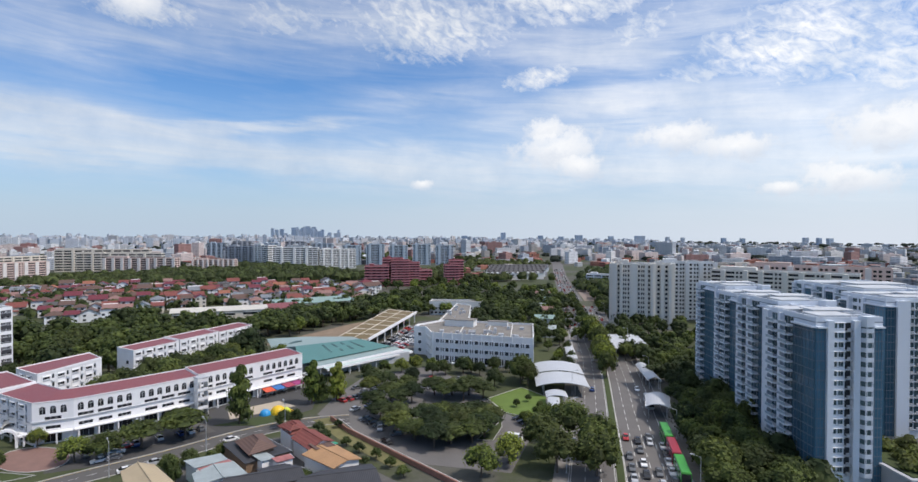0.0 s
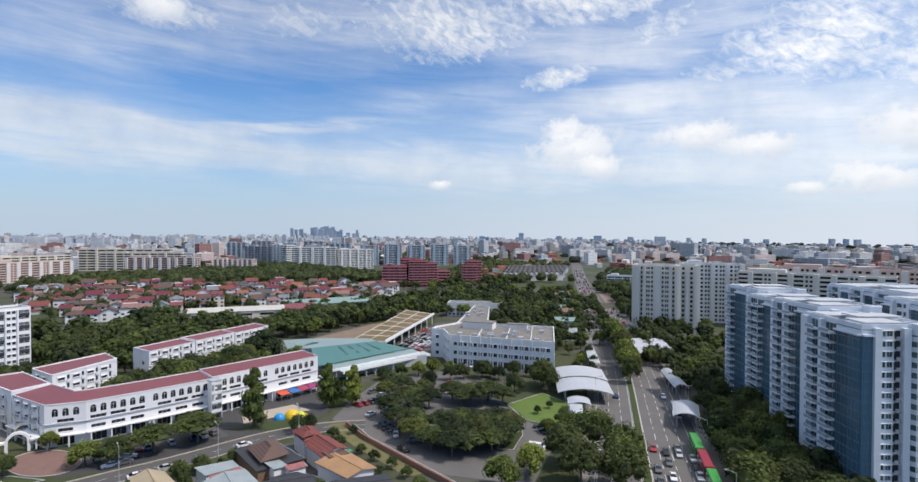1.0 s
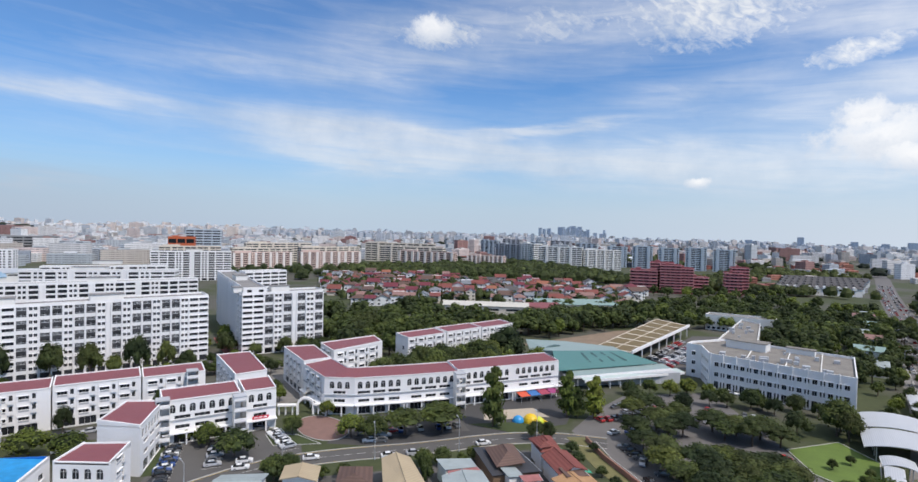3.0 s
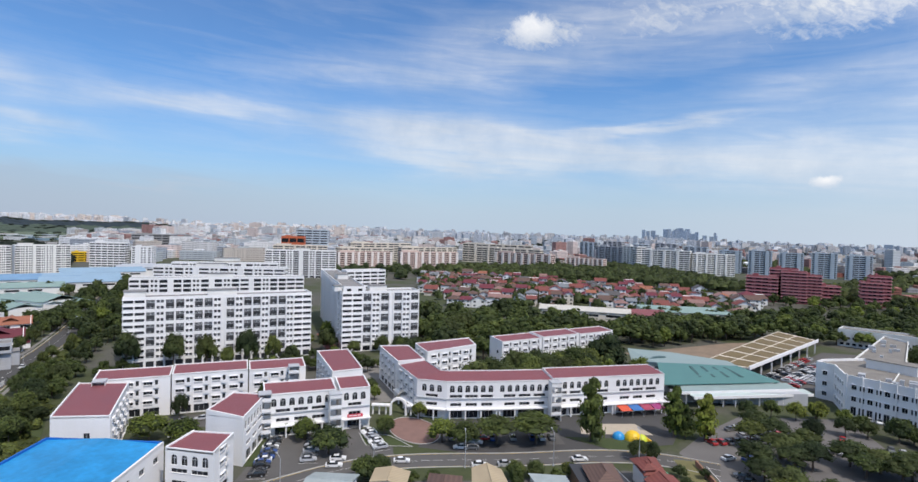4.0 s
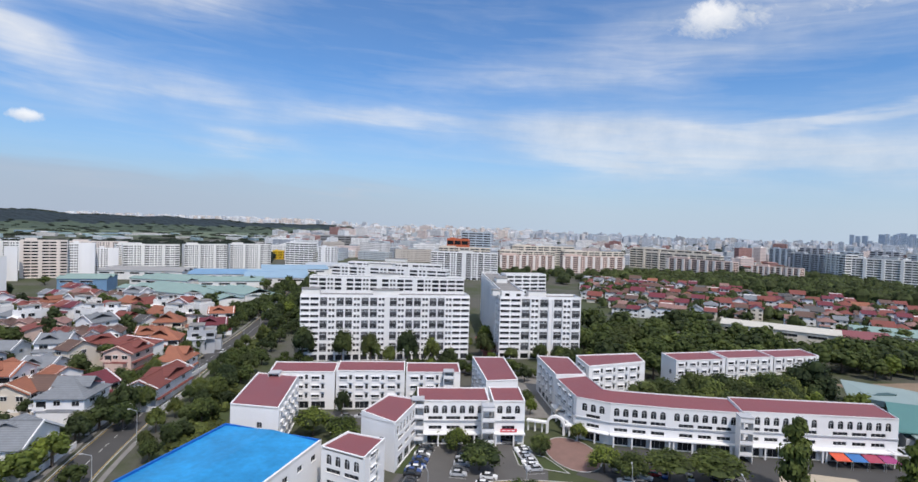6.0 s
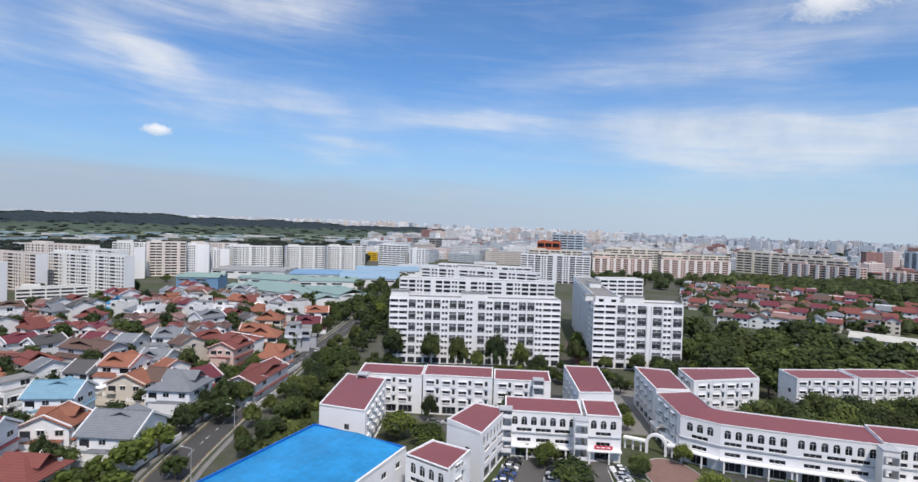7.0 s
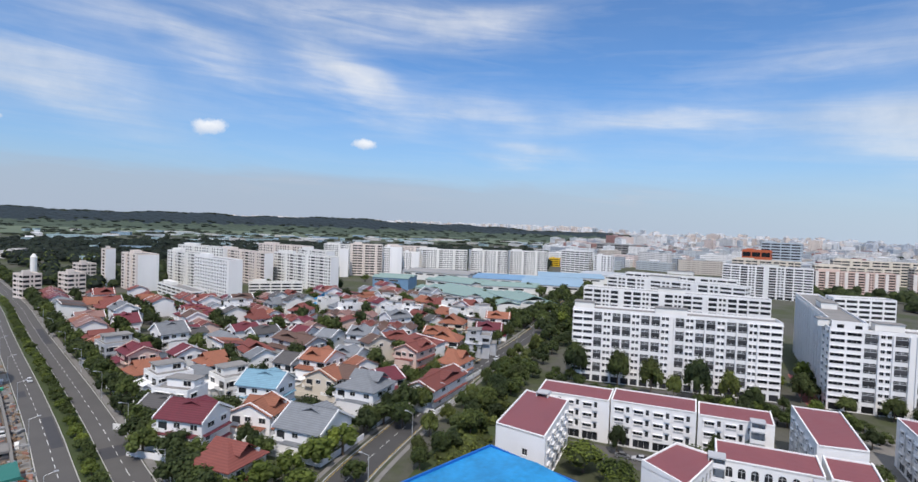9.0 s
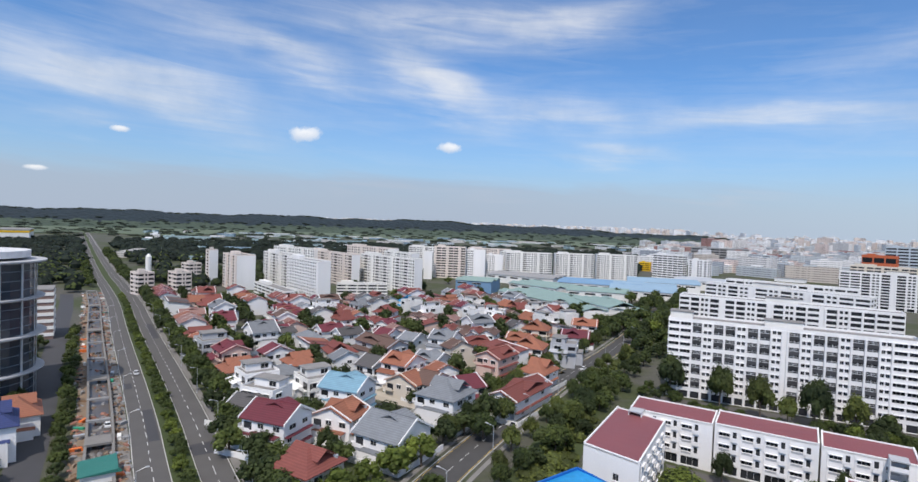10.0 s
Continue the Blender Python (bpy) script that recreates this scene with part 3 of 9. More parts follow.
def yard(name, poly, material, z=0.02, label="", category="yard", kerbed=False):
    q = Geo().prism(poly, -0.1, z)
    structure(name, q, material, label, category)
    if kerbed:
        k = Geo()
        inn = inset(poly, 0.25)
        for i in range(len(poly)):
            j = (i + 1) % len(poly)
            k.prism([poly[i], poly[j], inn[j], inn[i]], -0.1, 0.18)
        structure("kerb", k, KERB, "concrete kerb round a paved area", "kerb")


yard("parking_lot_1", [(-32, 163), (-18, 146), (2, 123), (30, 116), (42, 150), (33, 164), (24, 190), (6, 232), (-24, 210), (-30, 185)], WORN_ASPHALT, 0.022, "grey asphalt car park under dense trees", "car park")
yard("parking_lot_2", [(-112, 72), (-107, 78), (-103.8, 88), (-100, 99), (-93, 108), (-97, 112), (-108, 118), (-117, 115), (-122, 106), (-130, 97), (-127, 92)], ASPHALT, 0.022, "asphalt car park in front of the arcades", "car park")
yard("parking_lot_3", [(-88, 124), (-60, 147), (-68, 155), (-95, 131)], ASPHALT, 0.022, "asphalt parking strip under trees", "car park")
yard("parking_lot_4", [(-174, 74), (-164, 72), (-140, 100), (-134, 118), (-150, 112)], ASPHALT, 0.022, "asphalt yard between the shop blocks", "car park")
yard("parking_lot_5", [(-28, 260), (0, 268), (16, 300), (20, 372), (-8, 360)], ASPHALT, 0.022, "asphalt car park beside the terrace roof", "car park")
# the darker street asphalt here includes tree shade in its tone
yard("forecourt", [(-101, 138), (-88, 150.8), (-75, 164.9), (-61, 181.9), (-48, 197.9), (-38, 190), (-35, 168), (-50, 151), (-66, 134), (-80, 122), (-92, 117)], STREET_ASPHALT, 0.017, "asphalt forecourt before the crescent", "car park")
PC = [(-101.5 + 10.8 * math.cos(k * math.pi / 12) - 2.2 * math.sin(k * math.pi / 12), 126.2 + 8.4 * math.sin(k * math.pi / 12) - 1.6 * math.cos(k * math.pi / 12)) for k in range(24)]
yard("plaza", PC, PLAZA, 0.06, "round brown brick-paved plaza before the arch", "plaza", True)
yard("playground", [(-60, 158), (-42, 172), (-50, 178), (-64, 166)], mat("play_mat", (0.42, 0.36, 0.28), 0.9, 0.15, 0.5), 0.04, "pale rubber play area", "playground")
yard("lawn_1", [(28, 180), (33, 164), (46, 154), (51, 182), (43, 195)], mat("mown_lawn", (0.11, 0.165, 0.035), 0.95, 0.25, 0.2, 3.0, bump=0.3), 0.10, "bright green lawn beside the bus shelters", "lawn", True)
yard("lawn_2", [(22, 139), (27, 138), (31, 150), (31, 155), (26, 147)], LAWN, 0.12, "small grass island in the car park", "lawn", True)
yard("lawn_3", [(-117.8, 78.2), (-115.6, 80.1), (-128.6, 95.4), (-130.8, 93.5)], LAWN, 0.10, "grass strip beside the arcade", "lawn")
yard("lawn_4", [(-112, 113), (-104, 108), (-93, 116), (-104, 118)], LAWN, 0.10, "grass bed with bushes beside the plaza", "lawn", True)
yard("lawn_5", [(-63, 152), (-48, 152), (-40, 159), (-42, 168), (-52, 160)], LAWN, 0.10, "grass beside the playground", "lawn")
yard("lawn_6", [(-32, 157), (-20, 140), (-2, 120), (2, 122), (-16, 146), (-26, 160)], mat("dry_verge", (0.15, 0.14, 0.06), 0.95, 0.3, 0.3), 0.08, "dry grass strip along a low wall", "lawn")
yard("soil_1", [(-90, 280), (-66, 264), (-46, 268), (-32, 372), (-52, 352)], SOIL, 0.05, "bare earth of a cleared site", "soil")
yard("footpath_red", [(-212, 182), (-207, 179), (-192, 172), (-190, 176), (-240, 206), (-243, 202)], mat("red_path", (0.30, 0.10, 0.09), 0.9, 0.15, 0.4), 0.05, "red-paved footpath between flats", "path")
yard("yard_rear", [(-160, 150), (-136, 128), (-122, 146), (-150, 162), (-158, 172), (-172, 182), (-182, 170)], CONCRETE_PALE, 0.03, "concrete service yard behind the shop blocks", "yard")
yard("yard_flats", [(-236, 92), (-226, 86), (-188, 142), (-176, 168), (-196, 176), (-206, 160)], ASPHALT, 0.03, "asphalt yard before the flats", "car park")
yard("verge_1", [(-150, 24), (-146, 40), (-262, 84), (-310, 108), (-316, 104), (-262, 73)], LAWN, 0.12, "grass verge along the tree-lined street", "verge")
q = Geo()
for (x0, y0), (x1, y1), n in (((-127.0, 94.2), (-109.4, 76.2), 15), ((-117.0, 100.0), (-107.0, 90.0), 8), ((-112.0, 116.0), (-98.0, 108.5), 8)):
    a, c = Vector((x0, y0)), Vector((x1, y1))
    d = (c - a).normalized()
    nn = Vector((-d.y, d.x))
    for k in range(n + 1):
        o = a.lerp(c, k / n)
        q.face([(*(o - nn * 2.4), 0.03), (*(o - nn * 2.4 + d * 0.12), 0.03), (*(o + nn * 2.4 + d * 0.12), 0.03), (*(o + nn * 2.4), 0.03)])
structure("parking_lines", q, PAINT_W, "white parking bay lines", "road marking")

# ---- shop blocks with arched upper windows ----
def sloped_roof(parent, poly, z, rise, material, edge=WHITE, ends=0.45, caps=(True, True)):
    """A low metal roof that rises from the front edge (first two corners) to the back, with upstands at its ends."""
    a, b, c, d = inset(poly, 0.25)
    if not caps[0]:
        b, c = tuple(Vector(poly[1]).lerp(Vector(poly[2]), 0.03)), tuple(Vector(poly[2]).lerp(Vector(poly[1]), 0.03))
    if not caps[1]:
        a, d = tuple(Vector(poly[0]).lerp(Vector(poly[3]), 0.03)), tuple(Vector(poly[3]).lerp(Vector(poly[0]), 0.03))
    q = Geo()
    q.solid([(*a, z - 0.2), (*b, z - 0.2), (*c, z - 0.2), (*d, z - 0.2)], [(*a, z + 0.12), (*b, z + 0.12), (*c, z + rise), (*d, z + rise)])
    part("roof", q, material, parent, "dull red metal roof")
    for i, (p, r, zp, zr) in enumerate(((poly[1], poly[2], z, z + rise), (poly[3], poly[0], z + rise, z), (poly[2], poly[3], z + rise, z + rise), (poly[0], poly[1], z, z))):
        if i < 2 and not caps[i]:
            continue
        p, r = Vector(p), Vector(r)
        d = (r - p).normalized()
        n = Vector((-d.y, d.x)) * (0.35 if ends > 0.3 else 0.14)
        h = ends if i < 2 else 0.28
        u = Geo().solid([(*p, z - 0.3), (*r, z - 0.3), (*(r + n), z - 0.3), (*(p + n), z - 0.3)],
                        [(*p, zp + h), (*r, zr + h), (*(r + n), zr + h), (*(p + n), zp + h)])
        part("parapet", u, edge, parent)


def shop_holes(L, style, h):
    if L < 3:
        return []
    if style == "arch":
        hs = rows_of(L, 0.9, 2.6, 1.55, h - 3.55, 2.35, "arch")
        hs += rows_of(L, 1.0, 5.2, 4.1, h - 5.3, 0.95, "window")
        hs += rows_of(L, 1.0, 5.2, 3.7, h - 8.1, 1.0, "window")
        hs += rows_of(L, 0.9, 5.2, 4.3, 0.3, 2.6, "window")
        return hs
    if style == "strip":
        hs = []
        for f in range(4):
            n = max(1, int((L - 1.0) / 5.4))
            for k in range(n):
                u = (L - n * 5.4) / 2 + k * 5.4
                hs.append((u + 0.4, u + (2.9 if f else 4.9), (0.95 if f else 0.4) + f * 3.1, (1.95 if f else 2.7) + f * 3.1, "hood" if f else "window"))
                if f:
                    hs.append((u + 3.6, u + 4.5, 0.25 + f * 3.1, 2.45 + f * 3.1, "void"))
        return hs
    if style == "few":
        return [(L * 0.55, L * 0.55 + 1.5, h - 5.8, h - 4.2, "window")]
    return []


def shop_block(poly, styles=("arch", "few", "none", "few"), h=12.5, rise=0.9, canopy=True, label="white four-storey shop block with a red metal roof", pane=PANE, ends=0.45, caps=(True, True)):
    cx, cy, p = rel(poly)
    b = empty("shop_block", cx, cy, label=label, category="shop building", group="shop blocks")
    for i, st in enumerate(styles):
        a, c = p[i], p[(i + 1) % 4]
        L = edge_len(a, c)
        wall(b, a, c, 0.0, h, shop_holes(L, st, h), WHITE, pane)
        if st == "strip" and L > 6:
            # grey panels under the windows, balcony rails before the open slots, and rain pipes
            n, q, rail = max(1, int((L - 1.0) / 5.4)), Geo(), Geo()
            for k in range(n):
                u = (L - n * 5.4) / 2 + k * 5.4
                for f in (1, 2, 3):
                    q.box(u + 0.4, u + 2.9, -0.05, 0.0, f * 3.1 + 0.3, f * 3.1 + 0.82)
                    rail.box(u + 3.3, u + 4.8, -0.45, -0.33, f * 3.1 + 0.05, f * 3.1 + 1.0)
                    rail.box(u + 3.3, u + 4.8, -0.45, 0.0, f * 3.1 - 0.12, f * 3.1 + 0.05)
                rail.bar((u, -0.12, 0.0), (u, -0.12, h - 0.4), 0.09)
            at = pose(a[0], a[1], 0, 0, 0, math.degrees(math.atan2(c[1] - a[1], c[0] - a[0])))
            part("grey_panel", q, LIGHTGREY, b, "pale grey wall panels", m=at, kind="stuff")
            part("balcony_rail", rail, WHITE, b, m=at, kind="stuff")
    # solid fill; its dark colour gives the open slots their shade
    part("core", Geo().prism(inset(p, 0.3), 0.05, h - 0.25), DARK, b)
    sloped_roof(b, p, h, rise, REDROOF, ends=ends, caps=caps)
    if canopy:
        a, c = Vector(p[0]), Vector(p[1])
        d = (c - a).normalized()
        n = Vector((d.y, -d.x))
        q = Geo().prism([tuple(a + n * 1.9), tuple(c + n * 1.9), tuple(c), tuple(a)], 3.35, 3.65)
        part("canopy", q, WHITE, b)
        q = Geo().prism([tuple(a + n * 0.35), tuple(c + n * 0.35), tuple(c), tuple(a)], h - 5.75, h - 5.5)
        part("ledge", q, LIGHTGREY, b)
        L = (c - a).length
        k = 1.0
        while k < L:
            o = a + d * k + n * 1.5
            part("pillar", Geo().box(-0.2, 0.2, -0.2, 0.2, 0, 3.35), WHITE, b, m=pose(o.x, o.y, 0, 0, 0, math.degrees(math.atan2(d.y, d.x))))
            k += 5.2
    return b


shop_block([(-130.5, 92.5), (-119.5, 110.3), (-128, 115.5), (-139, 97.7)])
shop_block([(-119.0, 111.1), (-114, 119.2), (-123.3, 125.1), (-128, 116.8)], ("arch", "arch", "none", "few"))
shop_block([(-118, 78), (-131, 93.3), (-137, 86.5), (-128.2, 73.6)], ("arch", "none", "none", "few"), canopy=False, label="white angled shop block with arches and red roof")
shop_block([(-117, 58), (-106, 63.5), (-112.3, 72), (-121, 66.5)], ("arch", "strip", "none", "few"), 11.3, 0.4, False, "small white pavilion with five arches and red roof")
shop_block([(-134.2, 121), (-130, 131), (-155, 146.5), (-161, 136)], ("few", "few", "none", "strip"), 13.2, 0.4, False, "square white block with a flat red roof")
shop_block([(-181, 66), (-170, 84.4), (-178.5, 89.5), (-189.6, 71)], ("strip", "few", "none", "few"), 12.6, 0.8, False)
shop_block([(-169.8, 84.8), (-158, 104.6), (-166.6, 109.8), (-178.3, 89.9)], ("strip", "none", "none", "none"), 13.0, 0.8, False)
shop_block([(-157.8, 105), (-148.3, 121), (-156.8, 126.2), (-166.3, 110.2)], ("strip", "few", "none", "none"), 12.6, 0.8, False)
shop_block([(-154, 47), (-144, 57), (-170, 72), (-180, 62)], ("few", "strip", "few", "few"), 12.6, 0.4, False, "white shop block with red roof beside the blue hall")
# the crescent: one bent row with mitred joints
BEND = [(-127, 146), (-109.2, 136.1), (-100, 140.5), (-88, 152), (-74.4, 166.4), (-60.4, 183.2), (-47, 199.5)]
rear = []
for k, o in enumerate(BEND):
    d0 = (Vector(BEND[k]) - Vector(BEND[k - 1])).normalized() if k else (Vector(BEND[1]) - Vector(BEND[0])).normalized()
    d1 = (Vector(BEND[k + 1]) - Vector(BEND[k])).normalized() if k < len(BEND) - 1 else d0
    m_ = Vector((-d0.y - d1.y, d0.x + d1.x)).normalized()
    rear.append(tuple(Vector(o) + m_ * (10.5 / max(0.5, m_.dot(Vector((-d0.y, d0.x)))))))
for k in range(6):
    shop_block([BEND[k], BEND[k + 1], rear[k + 1], rear[k]], ("strip" if k == 0 else "arch", "few" if k == 5 else "none", "none", "strip" if k == 0 else "none"), 12.3 + 0.5 * (k > 3), 0.9,
               label="white end wing of the arched crescent" if k == 0 else "white crescent of arched shops under a red roof", ends=0.3, caps=(k in (3, 5), k in (0, 4)))
shop_block([(-151, 160.5), (-127.5, 146.3), (-122, 155), (-142, 168.5)], ("strip", "none", "none", "few"), 13.2, 0.3, False, "white rear wing with balconies and red roof")
shop_block([(-145.5, 176.5), (-131, 167.5), (-123.5, 191), (-134, 200)], ("strip", "strip", "few", "strip"), 12.6, 0.6, False)
for s in range(3):
    a, c = Vector((-120.5, 207)), Vector((-93.6, 272))
    p0, p1 = a.lerp(c, s / 3 + 0.004), a.lerp(c, (s + 1) / 3 - 0.004)
    n = Vector((-0.924, 0.382)) * 10
    shop_block([tuple(p0), tuple(p1), tuple(p1 + n), tuple(p0 + n)], ("strip", "few", "none", "few"), 12.3 + 0.3 * (s % 2), 0.7, False)

# stair towers
for x, y, rz, h in ((-118.4, 108.6, 58, 12.4), (-131, 93, 58, 13.4), (-176, 66.5, 58, 14.0), (-73.4, 165.0, 46, 12.6), (-150.5, 117.5, 58, 13.6)):
    t = empty("stair_tower", x, y, rz=rz, label="grey-white stair tower with open landings", category="stair tower", group="stair towers")
    for z in (0.0, 3.1, 6.2, 9.3):
        part("landing", Geo().box(-1.6, 1.6, -3.2, 0.4, z + 1.9, z + 2.15), LIGHTGREY, t)
        part("railing", Geo().box(-1.6, 1.6, -3.2, -3.05, z + 2.15, z + 3.1), WHITE, t)
    part("wall", Geo().box(-1.75, -1.6, -3.2, 0.4, 0, h), WHITE2, t)
    part("wall", Geo().box(1.6, 1.75, -3.2, 0.4, 0, h), WHITE2, t)
    part("roof", Geo().box(-1.8, 1.8, -3.3, 0.5, h, h + 0.3), LIGHTGREY, t)

# entrance arch at the plaza
arch = empty("entrance_arch", -114.5, 133.0, rz=35, label="white round entrance arch with low colonnades", category="arch", group="")
ARC = [(2.9, 2.2, 0.0, 0.0)] + [(2.9, 2.2, math.pi * k / 14, 3.0) for k in range(15)] + [(2.9, 2.2, math.pi, 0.0)]
q = Geo().sweep([[(ro * math.cos(a), -0.5, z + ro * math.sin(a)), (ri * math.cos(a), -0.5, z + ri * math.sin(a)), (ri * math.cos(a), 0.5, z + ri * math.sin(a)), (ro * math.cos(a), 0.5, z + ro * math.sin(a))] for ro, ri, a, z in ARC])
part("arch_ring", q, WHITE, arch)
for s in (-1, 1):
    part("beam", Geo().box(min(s * 2.9, s * 9), max(s * 2.9, s * 9), -0.9, 0.9, 3.0, 3.5), WHITE, arch)
    for k in range(3):
        part("column", Geo().bar((s * (4.2 + 2.2 * k), 0, 0), (s * (4.2 + 2.2 * k), 0, 3.0), 0.28, n=8), WHITE, arch)
vault = empty("barrel_vault", -119, 141, rz=35, label="pale barrel-vaulted glass canopies behind the arch", category="canopy")
for k in range(3):
    q = Geo().sweep([[(2.6 * math.cos(a), k * 4.2, 3 + 2.08 * math.sin(a)), (2.4 * math.cos(a), k * 4.2, 3 + 1.92 * math.sin(a)), (2.4 * math.cos(a), k * 4.2 + 3.6, 3 + 1.92 * math.sin(a)), (2.6 * math.cos(a), k * 4.2 + 3.6, 3 + 2.08 * math.sin(a))] for a in (math.pi * i / 10 for i in range(11))])
    part("vault", q, CREAM, vault)
    for s in (-2.5, 2.5):
        part("post", Geo().bar((s, k * 4.2 + 1.8, 0), (s, k * 4.2 + 1.8, 3.0), 0.12), WHITE, vault)

# ---- hall with the blue roof ----
hall_poly = [(-111, 1), (-88, 17.6), (-123, 60.5), (-146, 44)]
cx, cy, p = rel(hall_poly)
hall = empty("blue_roofed_hall", cx, cy, label="white hall under a bright blue sheet roof", category="hall")
for i in range(4):
    L = edge_len(p[i], p[(i + 1) % 4])
    wall(hall, p[i], p[(i + 1) % 4], 0, 10.2, rows_of(L, 2, 6.0, 2.2, 6.8, 1.4, "window"), WHITE)
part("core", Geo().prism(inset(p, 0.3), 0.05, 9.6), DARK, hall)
mx, my = ((Vector(p[0]) + Vector(p[1])) / 2), ((Vector(p[2]) + Vector(p[3])) / 2)
ins = inset(p, 0.4)
nrib = 14
q = Geo()
for k in range(nrib):
    for s in (0, 1):
        lo0, lo1 = Vector(ins[0] if s == 0 else ins[1]), Vector(ins[3] if s == 0 else ins[2])
        a, b = lo0.lerp(lo1, k / nrib), lo0.lerp(lo1, (k + 1) / nrib)
        c, d = mx.lerp(my, k / nrib), mx.lerp(my, (k + 1) / nrib)
        wob = 0.0
        pts = [(*a, 10.1), (*b, 10.1), (*d, 10.9 + wob), (*c, 10.9 - wob)]
        q.face(pts if s else pts[::-1])
part("roof", q, BLUE, hall, "bright blue sheet roof")
for i in range(4):
    a, b = Vector(p[i]), Vector(p[(i + 1) % 4])
    d = (b - a).normalized()
    n = Vector((-d.y, d.x)) * 0.4
    part("roof_edge", Geo().prism([tuple(a), tuple(b), tuple(b + n), tuple(a + n)], 9.9, 10.6), mat("blue_trim", (0.01, 0.12, 0.42), 0.5) if i in (2, 3) else WHITE, hall)

board = empty("wall_sign", -99.5, 31.8, 7.6, 129.2, label="dark unreadable lettering on the white hall wall", category="sign")
for k, (w, z) in enumerate(((2.6, 0.75), (3.4, 0.0))):
    part("bar", Geo().box(-w / 2, w / 2, -0.08, -0.02, z, z + 0.45), DARK, board)

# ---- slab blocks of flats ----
LOGGIA_SHADE = mat("loggia_shade", (0.05, 0.05, 0.054), 0.5, 0.3, 0.5, rnd=0.4)


def hdb(poly, pattern, side="WW", h=29.5, floors=10, label="white eleven-storey slab block of flats", windows=True, sides=(1, 3), back=False, core=PANE, wallmat=WHITE):
    cx, cy, p = rel(poly)
    b = empty("apartment_block", cx, cy, label=label, category="apartment block", group="white slab blocks")
    fh = (h - 3.2) / floors
    for i in range(4):
        a, c = p[i], p[(i + 1) % 4]
        L = edge_len(a, c)
        pat = pattern if i == 0 or (i == 2 and back) else side if i in sides else ""
        if not pat:
            wall(b, a, c, 0, h, [], wallmat)
            continue
        wsum = sum({"W": 3.6, "S": 3.0, "B": 3.4, "P": 1.5, "C": 2.4}[ch] for ch in pat)
        k = L / wsum
        hs, u = [], 0.0
        d = (Vector(c) - Vector(a)).normalized()
        n = Vector((d.y, -d.x))
        for ch in pat:
            w = {"W": 3.6, "S": 3.0, "B": 3.4, "P": 1.5, "C": 2.4}[ch] * k
            for f in range(floors):
                z = 3.2 + f * fh
                if ch in "WSCB":
                    segs = {"W": ((0.07, 0.93),), "S": ((0.12, 0.42), (0.56, 0.86)), "C": ((0.3, 0.7),), "B": ((0.10, 0.90),)}[ch]
                    tall = ch == "B"
                    for s0, s1 in segs:
                        lo, hi = (0.85, 2.05) if windows else ((0.45, 2.15) if tall else (0.75, 2.1))
                        hs.append((u + w * s0, u + w * s1, z + lo, z + hi, "loggia" if tall else "hood" if windows else "window"))
            hs.append((u + w * 0.12, u + w * 0.88, 0.2, 2.7, "void")) if ch != "P" else None
            u += w
            o = Vector(a) + d * u
            if ch in "BPS" and u < L - 1:
                q = Geo().prism([tuple(o - d * 0.3 + n * 0.55), tuple(o + d * 0.3 + n * 0.55), tuple(o + d * 0.3), tuple(o - d * 0.3)], 0.05, h - 0.2)
                part("pier", q, wallmat, b)
        wall(b, a, c, 0, h, hs, wallmat, windows=windows)
        if windows:
            # dark panels between storeys, added to paint the shade of two-storey loggia openings
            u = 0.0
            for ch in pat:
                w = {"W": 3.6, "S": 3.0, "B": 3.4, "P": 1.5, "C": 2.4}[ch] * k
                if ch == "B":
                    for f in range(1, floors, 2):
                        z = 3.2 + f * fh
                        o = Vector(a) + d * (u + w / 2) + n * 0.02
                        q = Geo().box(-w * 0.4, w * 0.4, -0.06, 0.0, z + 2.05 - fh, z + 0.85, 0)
                        part("balcony_screen", q, LOGGIA_SHADE, b, m=pose(o.x, o.y, 0, 0, 0, math.degrees(math.atan2(d.y, d.x))))
                u += w
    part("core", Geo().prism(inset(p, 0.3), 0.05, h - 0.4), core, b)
    flat_roof(b, p, h, ROOFGREY, wallmat, 0.8)
    return b


hdb([(-238, 97), (-204, 167), (-215, 172.3), (-249, 102.3)], "WWBSBBSBBSPBSBBSBBSWW", "WC")
hdb([(-197, 180.2), (-177, 215), (-187.4, 221), (-207.4, 186.2)], "WWBSBPBSB", "CC")
hdb([(-318, 132), (-271, 214), (-281, 220), (-328, 138)], "WBSBPBBSBPBSBWPBSBBWW", "WC", windows=False)
hdb([(-290, 243), (-200.5, 184), (-194, 193), (-284, 252)], "SBSPSBSPSBSPSBSPSBS", "CC", 31.5, 11, "white slab block of flats end-on behind another", windows=False)
hdb([(-272, 250), (-262, 277), (-272, 281), (-282, 254)], "WWWWW", "CC", 31.5, 11, "white slab block of flats with ribbon windows", windows=False)
hdb([(-541, 367), (-489, 427), (-499, 436), (-551, 376)], "WWBSBPBSBWW", "WW", 31.5, 11, "tall white slab block of flats", windows=False)
hdb([(-397, 180), (-330, 242), (-338, 251), (-405, 189)], "WSBSPWSBSPBSWW", "WW", 29.5, 10, "white slab block of flats behind another", windows=False)
